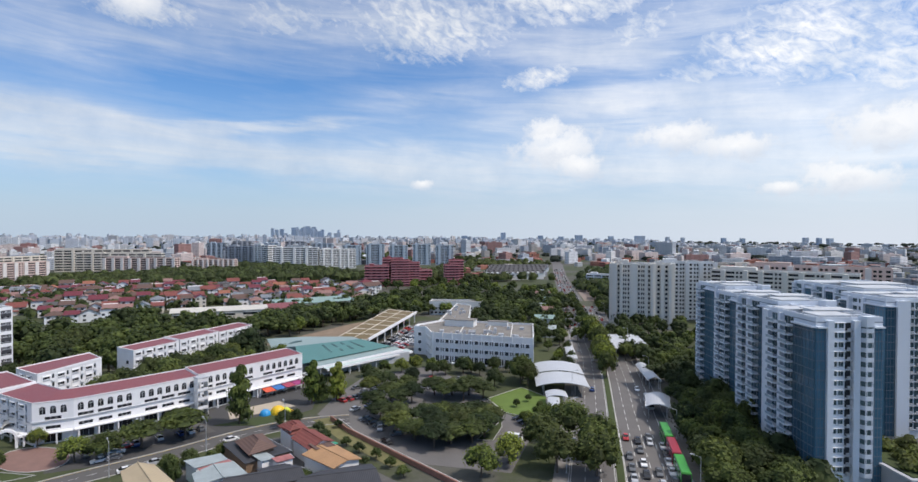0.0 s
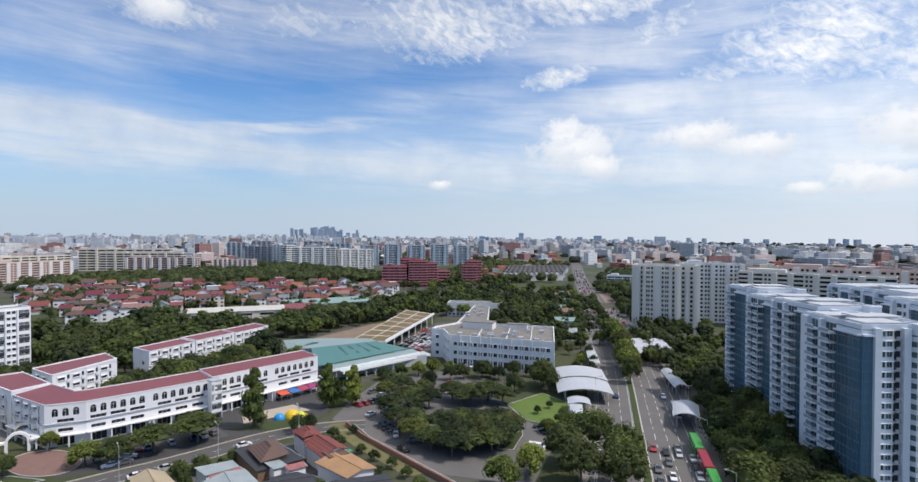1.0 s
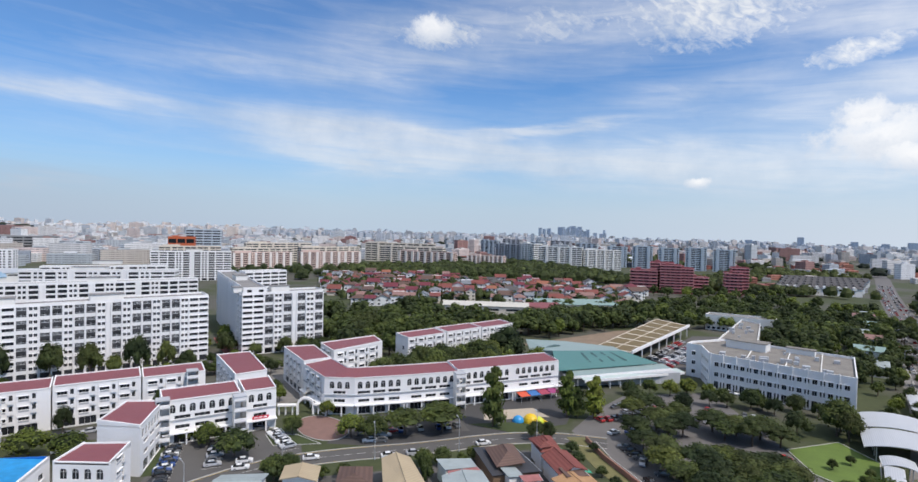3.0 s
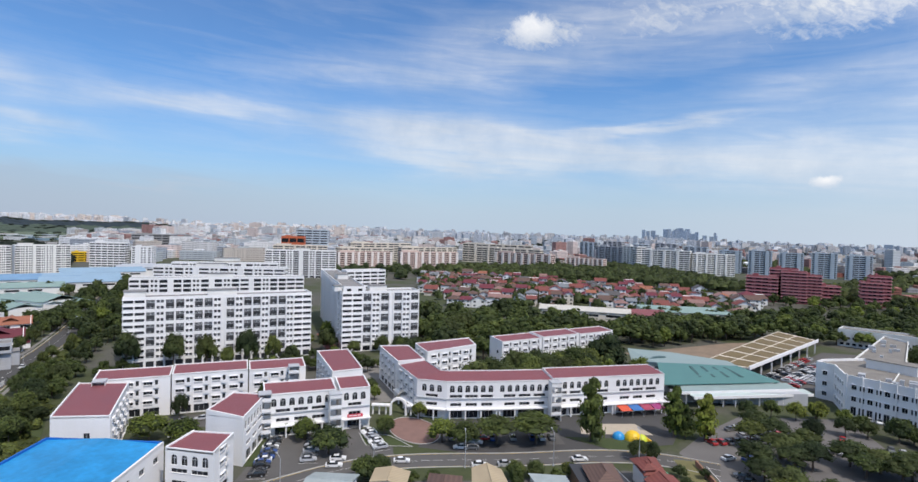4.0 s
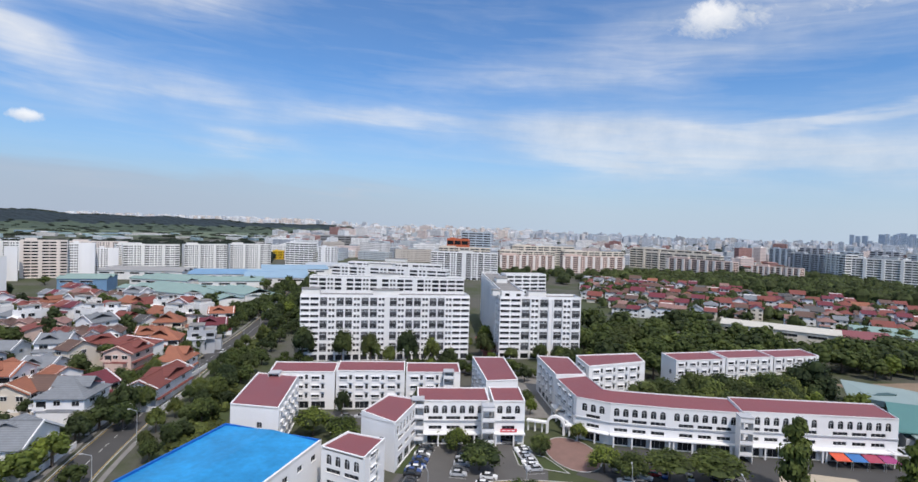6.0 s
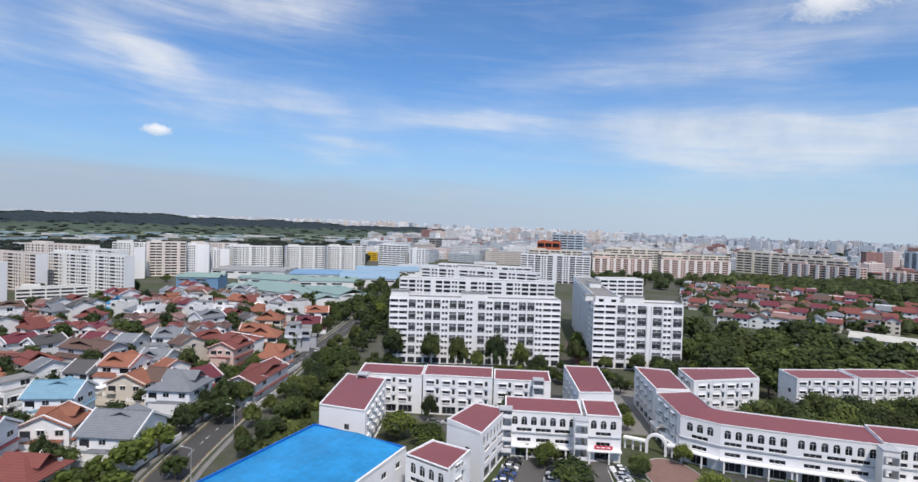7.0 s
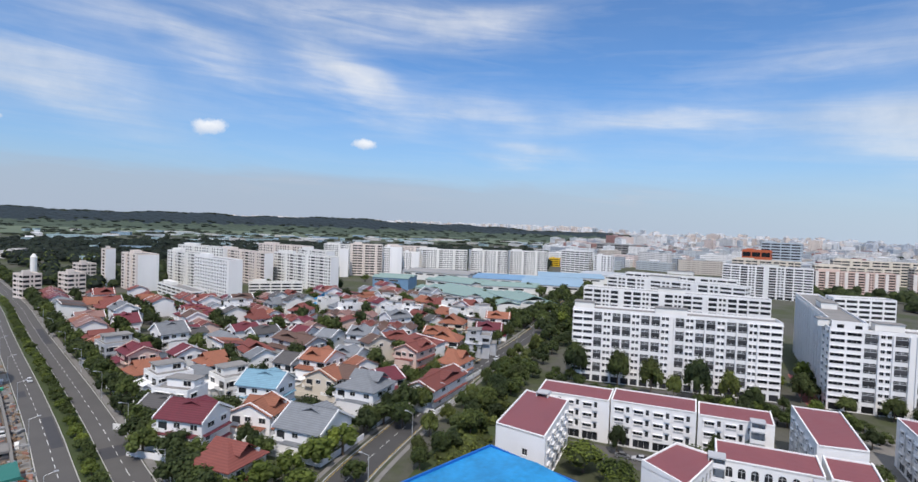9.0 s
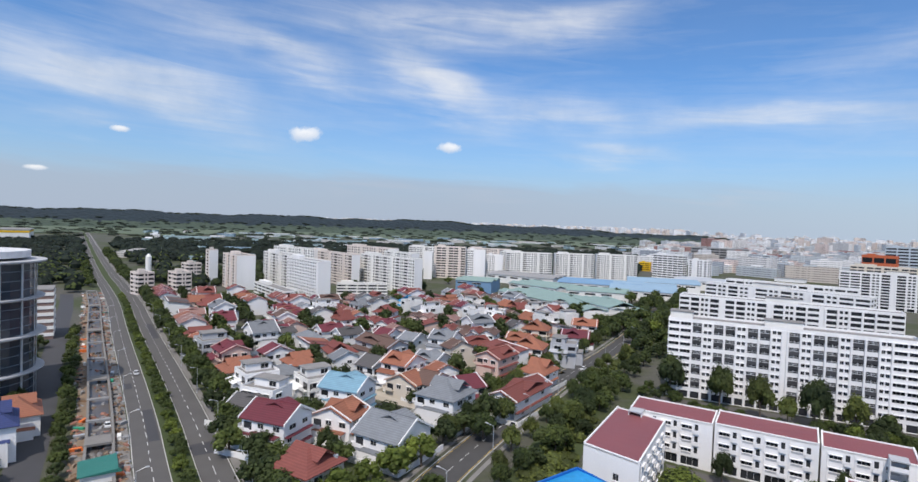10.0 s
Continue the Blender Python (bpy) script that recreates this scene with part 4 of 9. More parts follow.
hdb([(-464, 225), (-410, 292), (-419, 299), (-473, 232)], "WBSBPWBSBPBSWW", "WW", 26.5, 9, "white slab block of flats behind another", windows=False)
# lift rooms and tanks on the roofs
for x, y, rz, sx_, sy_, z in ((-226, 134, 64, 12, 5, 29.5), (-243, 104, 64, 8, 6, 29.5), (-195, 202, 60, 9, 5, 29.5), (-299, 175, 60, 14, 5, 29.5), (-240, 217, 147, 14, 6, 31.5), (-520, 404, 50, 16, 6, 31.5), (-205, 186, 60, 7, 5, 29.5), (-375, 212, 43, 20, 6, 29.5), (-440, 262, 50, 20, 6, 28.5)):
    t = empty("lift_room", x, y, z, rz, label="white rooftop lift and tank room", category="rooftop room", group="rooftop rooms")
    part("wall", Geo().box(-sx_ / 2, sx_ / 2, -sy_ / 2, sy_ / 2, 0, 2.6), WHITE2, t)
    part("roof", Geo().box(-sx_ / 2 - 0.3, sx_ / 2 + 0.3, -sy_ / 2 - 0.3, sy_ / 2 + 0.3, 2.6, 2.85), ROOFGREY, t)

# ---- office, market and shelters ----
def openings(L, floors, fh, z0, w, h, pitch, kind="window", sill=0.9):
    hs = []
    for f in range(floors):
        hs += rows_of(L, 0.6, pitch, w, z0 + f * fh + sill, h, kind)
    return hs


op = [(5, 239), (52.3, 223.3), (58.3, 264), (10, 277), (-3, 263), (-4.8, 256.8), (1.2, 254.8)]
cx, cy, p = rel(op)
OFFICE_H = 13.6
ROOFBROWN = mat("brown_grey_roof_felt", (0.20, 0.185, 0.165), 0.9, 0.35, 0.25, 2.0)
office = empty("office_building", cx, cy, label="white office building with rows of square windows", category="office building")
L = edge_len(p[0], p[1])
hs = rows_of(L, 1.0, 2.45, 1.7, 0.5, 3.0, "window")
for z in (5.5, 9.6):
    hs += rows_of(L, 0.9, 2.45, 1.55, z, 1.75, "hood")
wall(office, p[0], p[1], 0, OFFICE_H, hs, WHITE)
for i in range(1, 7):
    L = edge_len(p[i], p[(i + 1) % 7])
    hs = []
    for z in (1.6, 5.5, 9.6):
        hs += rows_of(L, 1.0, 3.4, 1.6, z, 1.7, "hood")
    wall(office, p[i], p[(i + 1) % 7], 0, OFFICE_H, hs, WHITE, windows=i in (5, 6))
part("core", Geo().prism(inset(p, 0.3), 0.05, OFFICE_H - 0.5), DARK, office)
flat_roof(office, p, OFFICE_H, ROOFBROWN, WHITE, 0.9, 0.4)
d = (Vector(p[1]) - Vector(p[0])).normalized()
nn = Vector((d.y, -d.x))
for k in range(11):
    o = Vector(p[0]) + d * (0.5 + k * 4.9)
    part("fin", Geo().prism([tuple(o - d * 0.22 + nn * 0.4), tuple(o + d * 0.22 + nn * 0.4), tuple(o + d * 0.22), tuple(o - d * 0.22)], 0, OFFICE_H + 1.4), WHITE, office)
# roof rooms, upstands between the roof fields and a low glazed lantern
for x0, y0, x1, y1, dp, z in ((11, 262, 26, 257, 7, 3.4), (34, 262.5, 44, 260, 3.5, 2.2)):
    e = Vector((x1 - x0, y1 - y0))
    n2 = Vector((-e.y, e.x)).normalized() * dp
    f4 = [(x0 - cx, y0 - cy), (x1 - cx, y1 - cy), (x1 + n2.x - cx, y1 + n2.y - cy), (x0 + n2.x - cx, y0 + n2.y - cy)]
    part("roof_room", Geo().prism(f4, OFFICE_H, OFFICE_H + z), WHITE2, office)
    part("roof_room_cap", Geo().prism(inset(f4, -0.3), OFFICE_H + z, OFFICE_H + z + 0.25), ROOFBROWN, office)
for k in (0.27, 0.55, 0.78):
    a, c = Vector(p[0]).lerp(Vector(p[1]), k) - nn * 0.5, Vector(p[3]).lerp(Vector(p[2]), k) + nn * 0.6
    e = (c - a).normalized()
    w = Vector((e.y, -e.x)) * 0.15
    part("roof_upstand", Geo().prism([tuple(a - w), tuple(a + w), tuple(c + w), tuple(c - w)][::-1], OFFICE_H, OFFICE_H + 0.5), WHITE2, office)
for poly, h, nm in (([(6, 279), (23.5, 274.5), (28.5, 355), (19, 366)], 11.5, "rear wing of the office with a flat grey roof"), ([(-2, 392), (38, 388), (40, 400), (0, 404)], 9.5, "low white classroom block")):
    cx, cy, p = rel(poly)
    b = empty("office_wing", cx, cy, label=nm, category="office building")
    for i in range(4):
        wall(b, p[i], p[(i + 1) % 4], 0, h, openings(edge_len(p[i], p[(i + 1) % 4]), int(h / 3.4), 3.4, 0, 1.8, 1.4, 3.0), WHITE2, windows=False)
    part("core", Geo().prism(inset(p, 0.3), 0.05, h - 0.5), PANE, b)
    flat_roof(b, p, h, ROOFBROWN, WHITE2, 0.8)
rng = random.Random(4)
for k in range(26):
    x, y = (rng.uniform(9, 52), rng.uniform(0, 30)) if k < 18 else (rng.uniform(12, 23), rng.uniform(290, 345))
    y = y if k >= 18 else 242.5 - (x - 5) * 0.33 + y * (0.25 if x < 28 else 0.9)
    z = OFFICE_H if k < 18 else 11.5
    sx_, sy_, sz_ = rng.uniform(1, 3.4), rng.uniform(1, 2.4), rng.uniform(0.8, 2.0)
    t = empty("air_conditioner", x, y, z, rng.choice((0, -3, 87)), label="grey rooftop air-conditioning unit", category="air conditioner", group="rooftop units")
    part("casing", Geo().box(-sx_ / 2, sx_ / 2, -sy_ / 2, sy_ / 2, 0.15, sz_), LIGHTGREY if k % 3 else STEEL, t)
    part("base", Geo().box(-sx_ / 2 - 0.1, sx_ / 2 + 0.1, -sy_ / 2 - 0.1, sy_ / 2 + 0.1, 0, 0.15), GREY, t)

# market hall with a teal roof
market = empty("market_hall", -42, 240, label="market hall with a wide teal metal roof and skylight slots", category="market")
M = lambda x, y: (x + 42, y - 240)
GREYGREEN = mat("grey_green_roof", (0.25, 0.32, 0.31), 0.55, 0.15, 0.2, bands=(0.6, 0.1, "X"))
SLOT = mat("slot_dark", (0.05, 0.10, 0.10), 0.6)
FL_, FR_, BR_, BL_ = (Vector(M(*v)) for v in ((-50.5, 208.5), (-15.5, 245), (-31.5, 249), (-59, 231.5)))
part("roof", Geo().solid([(*FL_, 6.2), (*FR_, 6.2), (*BR_, 8.9), (*BL_, 8.9)], [(*FL_, 6.5), (*FR_, 6.5), (*BR_, 9.3), (*BL_, 9.3)]), TEAL, market)
rear_ = [M(-71, 235), M(-59.3, 231.6), M(-31.6, 249.4), M(-38, 263), M(-62, 263), M(-81, 258)]
part("rear_roof", Geo().solid([(*v, 7.2) for v in rear_], [(*v, z) for v, z in zip(rear_, (7.6, 9.2, 9.2, 7.8, 7.8, 7.6))]), GREYGREEN, market, "faded grey-green metal roof")
part("roof_slot", Geo().solid([(*M(-67, 240), 7.5), (*M(-64, 238.5), 7.5), (*M(-60, 247), 7.5), (*M(-63, 248.5), 7.5)], [(*M(-67, 240), 8.4), (*M(-64, 238.5), 8.9), (*M(-60, 247), 8.9), (*M(-63, 248.5), 8.6)]), SLOT, market)
out_ = Vector((0.72, -0.69))
for o0, o1, z0, z1, t0, t1, mm, nm in ((-0.6, 5.2, 5.9, 5.2, 0.10, 1.06, GREYGREEN, "lower_roof"), (3.6, 8.4, 4.7, 4.2, 0.16, 1.14, mat("pale_green_fascia", (0.45, 0.52, 0.50), 0.6, 0.12, 0.2), "front_roof")):
    P4 = [FL_.lerp(FR_, t0) + out_ * o1, FL_.lerp(FR_, t1) + out_ * o1, FL_.lerp(FR_, t1) + out_ * o0, FL_.lerp(FR_, t0) + out_ * o0]
    part(nm, Geo().solid([(*v, z - 0.3) for v, z in zip(P4, (z1, z1, z0, z0))], [(*v, z) for v, z in zip(P4, (z1, z1, z0, z0))]), mm, market)
    part("fascia", Geo().prism([tuple(P4[0] + out_ * 0.25), tuple(P4[1] + out_ * 0.25), tuple(P4[1]), tuple(P4[0])], z1 - 0.9, z1 + 0.1), WHITE, market)
    for k in range(10):
        o = P4[0].lerp(P4[1], (k + 0.5) / 10) - out_ * 0.6
        part("post", Geo().box(o.x - 0.18, o.x + 0.18, o.y - 0.18, o.y + 0.18, 0, z1 - 0.3), WHITE, market)
part("wall", Geo().prism([M(-48, 211), M(-6, 241), M(-16, 247), M(-34, 260), M(-60, 260), M(-76, 254), M(-58, 233)], 0, 4.5), LIGHTGREY, market)
for k in range(4):
    t = 0.36 + 0.13 * k
    P4 = [FL_.lerp(FR_, t + d_).lerp(BL_.lerp(BR_, t + 0.02 + d_), e_) for d_, e_ in ((-0.014, 0.28), (0.014, 0.28), (0.014, 0.84), (-0.014, 0.84))]
    part("skylight", Geo().solid([(*v, 6.4) for v in P4], [(*P4[0], 7.6), (*P4[1], 7.6), (*P4[2], 9.15), (*P4[3], 9.15)]), SLOT, market, "dark louvred skylight slot")
arbour = empty("lattice_pavilion", -46, 200.5, rz=46, label="small white lattice pavilion beside the market", category="pavilion")
for k in range(5):
    part("rafter", Geo().box(-4 + k * 2 - 0.1, -4 + k * 2 + 0.1, -3, 3, 4.0, 4.25), WHITE, arbour)
for s in (-3, 3):
    part("beam", Geo().box(-4.2, 4.2, s - 0.12, s + 0.12, 3.7, 4.0), WHITE, arbour)
    for k in (-3.8, 0, 3.8):
        part("post", Geo().box(k - 0.12, k + 0.12, s - 0.12, s + 0.12, 0, 3.7), WHITE, arbour)

# car park deck with turf panels
dk = [(-47, 262), (-29, 260), (-10, 357), (-31, 374)]
cx, cy, p = rel(dk)
deck = empty("parking_deck", cx, cy, label="parking deck with brown turf panels between white beams", category="parking deck")
part("slab", Geo().prism(p, 6.3, 6.8), CREAM, deck)
turf = mat("dry_turf", (0.16, 0.12, 0.06), 0.95, 0.25, 0.2, 3.0, bump=0.3)
A, B, C, D = (Vector(v) for v in p)
for i in range(7):
    for j in range(2):
        g_ = lambda u, v: tuple(A.lerp(B, u).lerp(D.lerp(C, u), v))
        u0, u1, v0, v1 = 0.04 + j * 0.48, 0.48 + j * 0.48, 0.012 + i * 0.141, 0.132 + i * 0.141
        part("turf_panel", Geo().prism([g_(u0, v0), g_(u1, v0), g_(u1, v1), g_(u0, v1)], 6.75, 6.95), turf, deck)
for i in range(8):
    for s in (0, 1):
        o = A.lerp(D, i / 7.2 + 0.01) if s == 0 else B.lerp(C, i / 7.2 + 0.01)
        o = o.lerp(Vector((0, 0)), 0.03)
        part("column", Geo().box(o.x - 0.3, o.x + 0.3, o.y - 0.3, o.y + 0.3, 0, 6.3), WHITE, deck)
part("edge_beam", Geo().prism([tuple(B), tuple(B + Vector((0.5, -0.1))), tuple(C + Vector((0.5, -0.1))), tuple(C)], 6.0, 7.6), WHITE, deck)


def curved_shelter(x, y, rz, length, width, h, rise, label, group="bus shelters"):
    """A shelter with a roof bowed across its width, on steel posts."""
    s = empty("bus_shelter", x, y, rz=rz, label=label, category="shelter", group=group)
    arc = [(k / 4 - 1, h + rise * (1 - (k / 4 - 1) ** 2)) for k in range(9)]
    q = Geo().sweep([[(-length / 2, t * width / 2, z), (length / 2, t * width / 2, z), (length / 2, t * width / 2, z + 0.16), (-length / 2, t * width / 2, z + 0.16)] for t, z in arc])
    part("roof", q, SILVERROOF, s, "bowed silver metal roof")
    k = -length / 2 + 1.2
    while k < length / 2:
        for v in (-width * 0.36, width * 0.36):
            part("post", Geo().bar((k, v, 0), (k, v, h + rise * 0.45), 0.14), STEEL, s)
        k += max(5.0, length / 4)
    for v in (-width / 2, width / 2):
        part("gutter", Geo().box(-length / 2, length / 2, v - 0.12, v + 0.12, h - 0.25, h + 0.1), WHITE, s)
    return s


curved_shelter(60.0, 207, 84, 17, 20, 4.4, 1.5, "bus interchange shelter with a bowed silver roof")
curved_shelter(58.0, 189.5, 84, 17, 20, 4.0, 1.6, "bus interchange shelter with a bowed silver roof")
curved_shelter(53.2, 174.2, 84, 7.5, 7.5, 3.2, 0.8, "small bowed shelter beside the lawn")
curved_shelter(49.8, 161.5, 80, 19, 4, 3.2, 0.2, "long low covered walkway roof")
curved_shelter(74, 245, 82, 33, 4.2, 3.6, 0.3, "long covered walkway beside the road")
curved_shelter(86.5, 163, 70, 15, 8, 4.0, 1.2, "bowed bus stop roof under trees", "bus stops")
curved_shelter(97.5, 203, 82, 26, 5, 4.0, 1.2, "bowed bus stop roof under trees", "bus stops")
for k in range(3):
    curved_shelter(106 + k * 1.5, 254 + k * 11, 4, 18, 11, 4.5, 1.6, "stacked bowed roofs of a pale shelter", "bus stops")

# ---- low tiled roofs of the old shops in the foreground ----
def low_shop(poly, h, rise, wallm, roofm, label, ridge=0, over=0.6):
    """A low building with a pitched roof; the ridge runs along the edge of that number and the one across from it."""
    cx, cy, p = rel(poly)
    s = empty("low_shop", cx, cy, label=label, category="shop", group="old low shops")
    part("wall", Geo().prism(inset(p, over), 0, h), wallm, s)
    a, b, c, d = [Vector(v) for v in (p[ridge:] + p[:ridge])]
    m0, m1 = (a + d) / 2, (b + c) / 2
    for e0, e1, r0, r1 in ((a, b, m0, m1), (c, d, m1, m0)):
        q = Geo().solid([(*e0, h - 0.1), (*e1, h - 0.1), (*r1, h + rise - 0.1), (*r0, h + rise - 0.1)],
                        [(*e0, h + 0.1), (*e1, h + 0.1), (*r1, h + rise + 0.1), (*r0, h + rise + 0.1)])
        part("roof_slope", q, roofm, s)
    for e0, e1, m in ((a, d, m0), (b, c, m1)):
        k = 0.93
        o = (e0 + e1) / 2
        f0, f1, ff = o.lerp(e0, k), o.lerp(e1, k), m
        i0 = Vector((0, 0)) - m
        i0 = i0.normalized() * 0.5
        q = Geo()
        q.face([(*(f0 + i0), h - 0.05), (*(f1 + i0), h - 0.05), (*(ff + i0), h + rise * k)])
        part("gable", q, wallm, s)
    q = Geo().bar((*m0, h + rise + 0.12), (*m1, h + rise + 0.12), 0.16, n=5)
    part("ridge_cap", q, roofm, s)
    return s


TEALWALL = mat("green_painted_wall", (0.06, 0.28, 0.22), 0.7, 0.2)
TIN = mat("weathered_tin", (0.31, 0.35, 0.35), 0.55, 0.25, 0.3, 2.0, bands=(0.4, 0.15, "X"))
RUST = mat("rusty_tin", (0.30, 0.15, 0.11), 0.75, 0.35, 0.3, 2.0, bands=(0.4, 0.15, "X"))
BEIGE2 = mat("orange_beige_roof", (0.38, 0.22, 0.11), 0.75, 0.22, 0.25, 2.0, bands=(0.5, 0.12, "X"))
def hip_shop(poly, h, rise, wallm, roofm, label):
    """A low building under a hipped tiled roof with a ridge cap."""
    cx, cy, p = rel(poly)
    s = empty("low_shop", cx, cy, label=label, category="shop", group="old low shops")
    part("wall", Geo().prism(inset(p, 0.7), 0, h), wallm, s)
    a, b, c, d = [Vector(v) for v in p]
    if (b - a).length < (c - b).length:
        a, b, c, d = b, c, d, a
    m0, m1 = (a + d) / 2, (b + c) / 2
    r0, r1 = m0.lerp(m1, 0.3), m0.lerp(m1, 0.7)
    for pts in (((a, 0), (b, 0), (r1, 1), (r0, 1)), ((c, 0), (d, 0), (r0, 1), (r1, 1)), ((b, 0), (c, 0), (r1, 1)), ((d, 0), (a, 0), (r0, 1))):
        part("roof_slope", Geo().solid([(*v, h - 0.15 + rise * k) for v, k in pts], [(*v, h + 0.05 + rise * k) for v, k in pts]), roofm, s)
    part("ridge_cap", Geo().bar((*r0, h + rise + 0.05), (*r1, h + rise + 0.05), 0.16, n=5), roofm, s)
    return s


def lean_to(poly, h, drop, wallm, roofm, label):
    """A shed under one sheet that falls from its first edge to the edge across."""
    cx, cy, p = rel(poly)
    s = empty("lean_to", cx, cy, label=label, category="shed", group="old low shops")
    part("wall", Geo().prism(inset(p, 0.4), 0, h - drop - 0.1), wallm, s)
    z = (h, h, h - drop, h - drop)
    part("roof_sheet", Geo().solid([(*v, k - 0.1) for v, k in zip(p, z)], [(*v, k) for v, k in zip(p, z)]), roofm, s)
    a, b = Vector(p[2]), Vector(p[3])
    part("gutter", Geo().bar((*a, h - drop - 0.05), (*b, h - drop - 0.05), 0.1, n=5), STEEL, s)
    return s


DARKSHEET = mat("dark_sheet", (0.045, 0.045, 0.05), 0.6, 0.3, 0.3, 2.0, bands=(0.5, 0.12, "X"))
PINKTIN = mat("faded_red_tin", (0.33, 0.13, 0.12), 0.7, 0.35, 0.35, 2.0, bands=(0.4, 0.12, "X"))
yard("shop_alleys", [(-98, 76), (-74, 64), (-30, 86), (2, 100), (4, 108), (-19, 131), (-31, 145), (-40, 141), (-62, 115), (-84, 96)], mat("dark_concrete", (0.10, 0.095, 0.09), 0.9, 0.4, 0.25, 3.0), 0.03, "dark mottled concrete of back alleys", "yard")
low_shop([(-55.3, 92), (-46.5, 97.3), (-59.5, 110.2), (-65.6, 106.3)], 5.2, 1.4, TEALWALL, BEIGE, "low shop with beige sheet roof and green walls", 1)
low_shop([(-79.4, 85.5), (-71.3, 89), (-75.7, 95.5), (-83.5, 91.5)], 5.0, 0.9, WHITE2, BEIGE, "low shop with a beige sheet roof", 1)
hip_shop([(-68.0, 91.3), (-60.3, 95.0), (-65.6, 102.7), (-72.7, 98.9)], 4.4, 1.2, TIMBER, TILES["brown"], "low shop with a brown roof")
lean_to([(-54.0, 113.5), (-49.0, 109.0), (-43.5, 115.5), (-47.0, 119.2)], 4.8, 0.5, WHITE2, TIN, "tin-roofed shed with weathered pale sheets")
low_shop([(-44.6, 100.0), (-34.8, 106.4), (-41.4, 114.0), (-48.7, 106.8)], 4.3, 0.8, WHITE2, TIN, "low shop with patched tin roof", 1)
lean_to([(-48.4, 109.0), (-46.9, 107.4), (-41.6, 113.9), (-43.2, 115.2)], 4.7, 0.3, WHITE2, PINKTIN, "narrow shed with a faded red tin roof")
lean_to([(-49.7, 126.8), (-38.4, 113.5), (-29.0, 122.5), (-41.4, 134.6)], 3.9, 0.3, TIMBER, DARKSHEET, "dark flat sheet roof round an old shophouse")
hip_shop([(-46.0, 126.2), (-38.6, 116.6), (-33.2, 122.6), (-40.2, 132.2)], 4.8, 1.9, TIMBER, TILES["brown"], "old shophouse with brown hipped tiled roof")
lean_to([(-38.9, 118.4), (-34.3, 113.6), (-31.6, 117.0), (-35.9, 121.4)], 4.5, 0.6, WHITE2, TIN, "small shed with pale tin sheets")
lean_to([(-32.6, 116.0), (-30.2, 113.4), (-26.9, 117.4), (-28.9, 120.2)], 4.3, 0.5, WHITE2, PINKTIN, "small shed with a red tin roof")
low_shop([(-31.2, 128.6), (-23.6, 119.6), (-18.2, 126.0), (-26.1, 135.0)], 4.8, 1.5, WHITE2, TILES["red"], "old shophouse with faded red tiled roof", 0)
hip_shop([(-37.6, 137.3), (-31.4, 129.6), (-27.6, 134.6), (-32.6, 142.2)], 5.2, 1.6, WHITE2, TILES["red"], "old corner shophouse with red tiled roof")
hip_shop([(-35.2, 133.5), (-31.8, 129.8), (-29.4, 132.6), (-32.4, 136.6)], 6.2, 1.0, WHITE2, TILES["red"], "small upper roof of red tiles on a shophouse")
lean_to([(-24.6, 122.2), (-21.4, 118.2), (-17.2, 122.6), (-20.6, 126.6)], 5.6, 0.5, WHITE2, TILES["brown"], "patched brown roof between shophouses")
low_shop([(-25.1, 117.4), (-14.9, 108.6), (-8.8, 114.6), (-18.6, 125.2)], 4.6, 0.9, WHITE2, BEIGE2, "low shop with an orange-beige roof", 0)
low_shop([(-41.5, 96), (-20, 103.5), (-25, 111.5), (-35.5, 106.5)], 4.4, 1.2, TIMBER, DARKSHEET, "low shop with a dark sheet roof", 0)
lean_to([(-34.4, 109.4), (-27.0, 106.4), (-22.4, 111.6), (-28.6, 114.6)], 4.2, 0.6, WHITE2, DARKSHEET, "dark lean-to behind the shops")
low_shop([(-24, 96), (-2, 101.5), (-6, 112), (-18, 108)], 4.4, 1.0, TIMBER, DARKSHEET, "low shop with a dark sheet roof", 0)
lean_to([(-58, 87), (-50, 83), (-44, 92), (-52, 96)], 4.2, 0.6, WHITE2, TIN, "tin-roofed shed with weathered pale sheets")
low_shop([(-90, 74), (-80, 79), (-85, 88), (-94, 82)], 4.2, 0.8, WHITE2, TIN, "low shop with a pale tin roof", 0)
aw = empty("green_awning", -24.6, 135.0, label="green awning along a shop wall", category="awning")
part("sheet", Geo().solid([(-6.4, 5.2, 2.9), (-5.2, 6.6, 2.6), (6.6, -5.0, 2.6), (5.4, -6.4, 2.9)], [(-6.4, 5.2, 3.0), (-5.2, 6.6, 2.7), (6.6, -5.0, 2.7), (5.4, -6.4, 3.0)]), mat("green_awning_cloth", (0.04, 0.30, 0.18), 0.6, 0.15), aw)
for s in (-0.9, 0, 0.9):
    part("post", Geo().bar((5.7 * s + 0.2, -5.6 * s + 0.3, 0), (5.7 * s + 0.2, -5.6 * s + 0.3, 2.65), 0.07), STEEL, aw)
q = ribbon(Geo(), [(-26, 157), (-18.4, 145.8), (2.7, 122.3), (16, 108)], -0.2, 0.2, 0, 1.5)
structure("wall_low", q, RUST, "low brown boundary wall beside the car park", "wall")
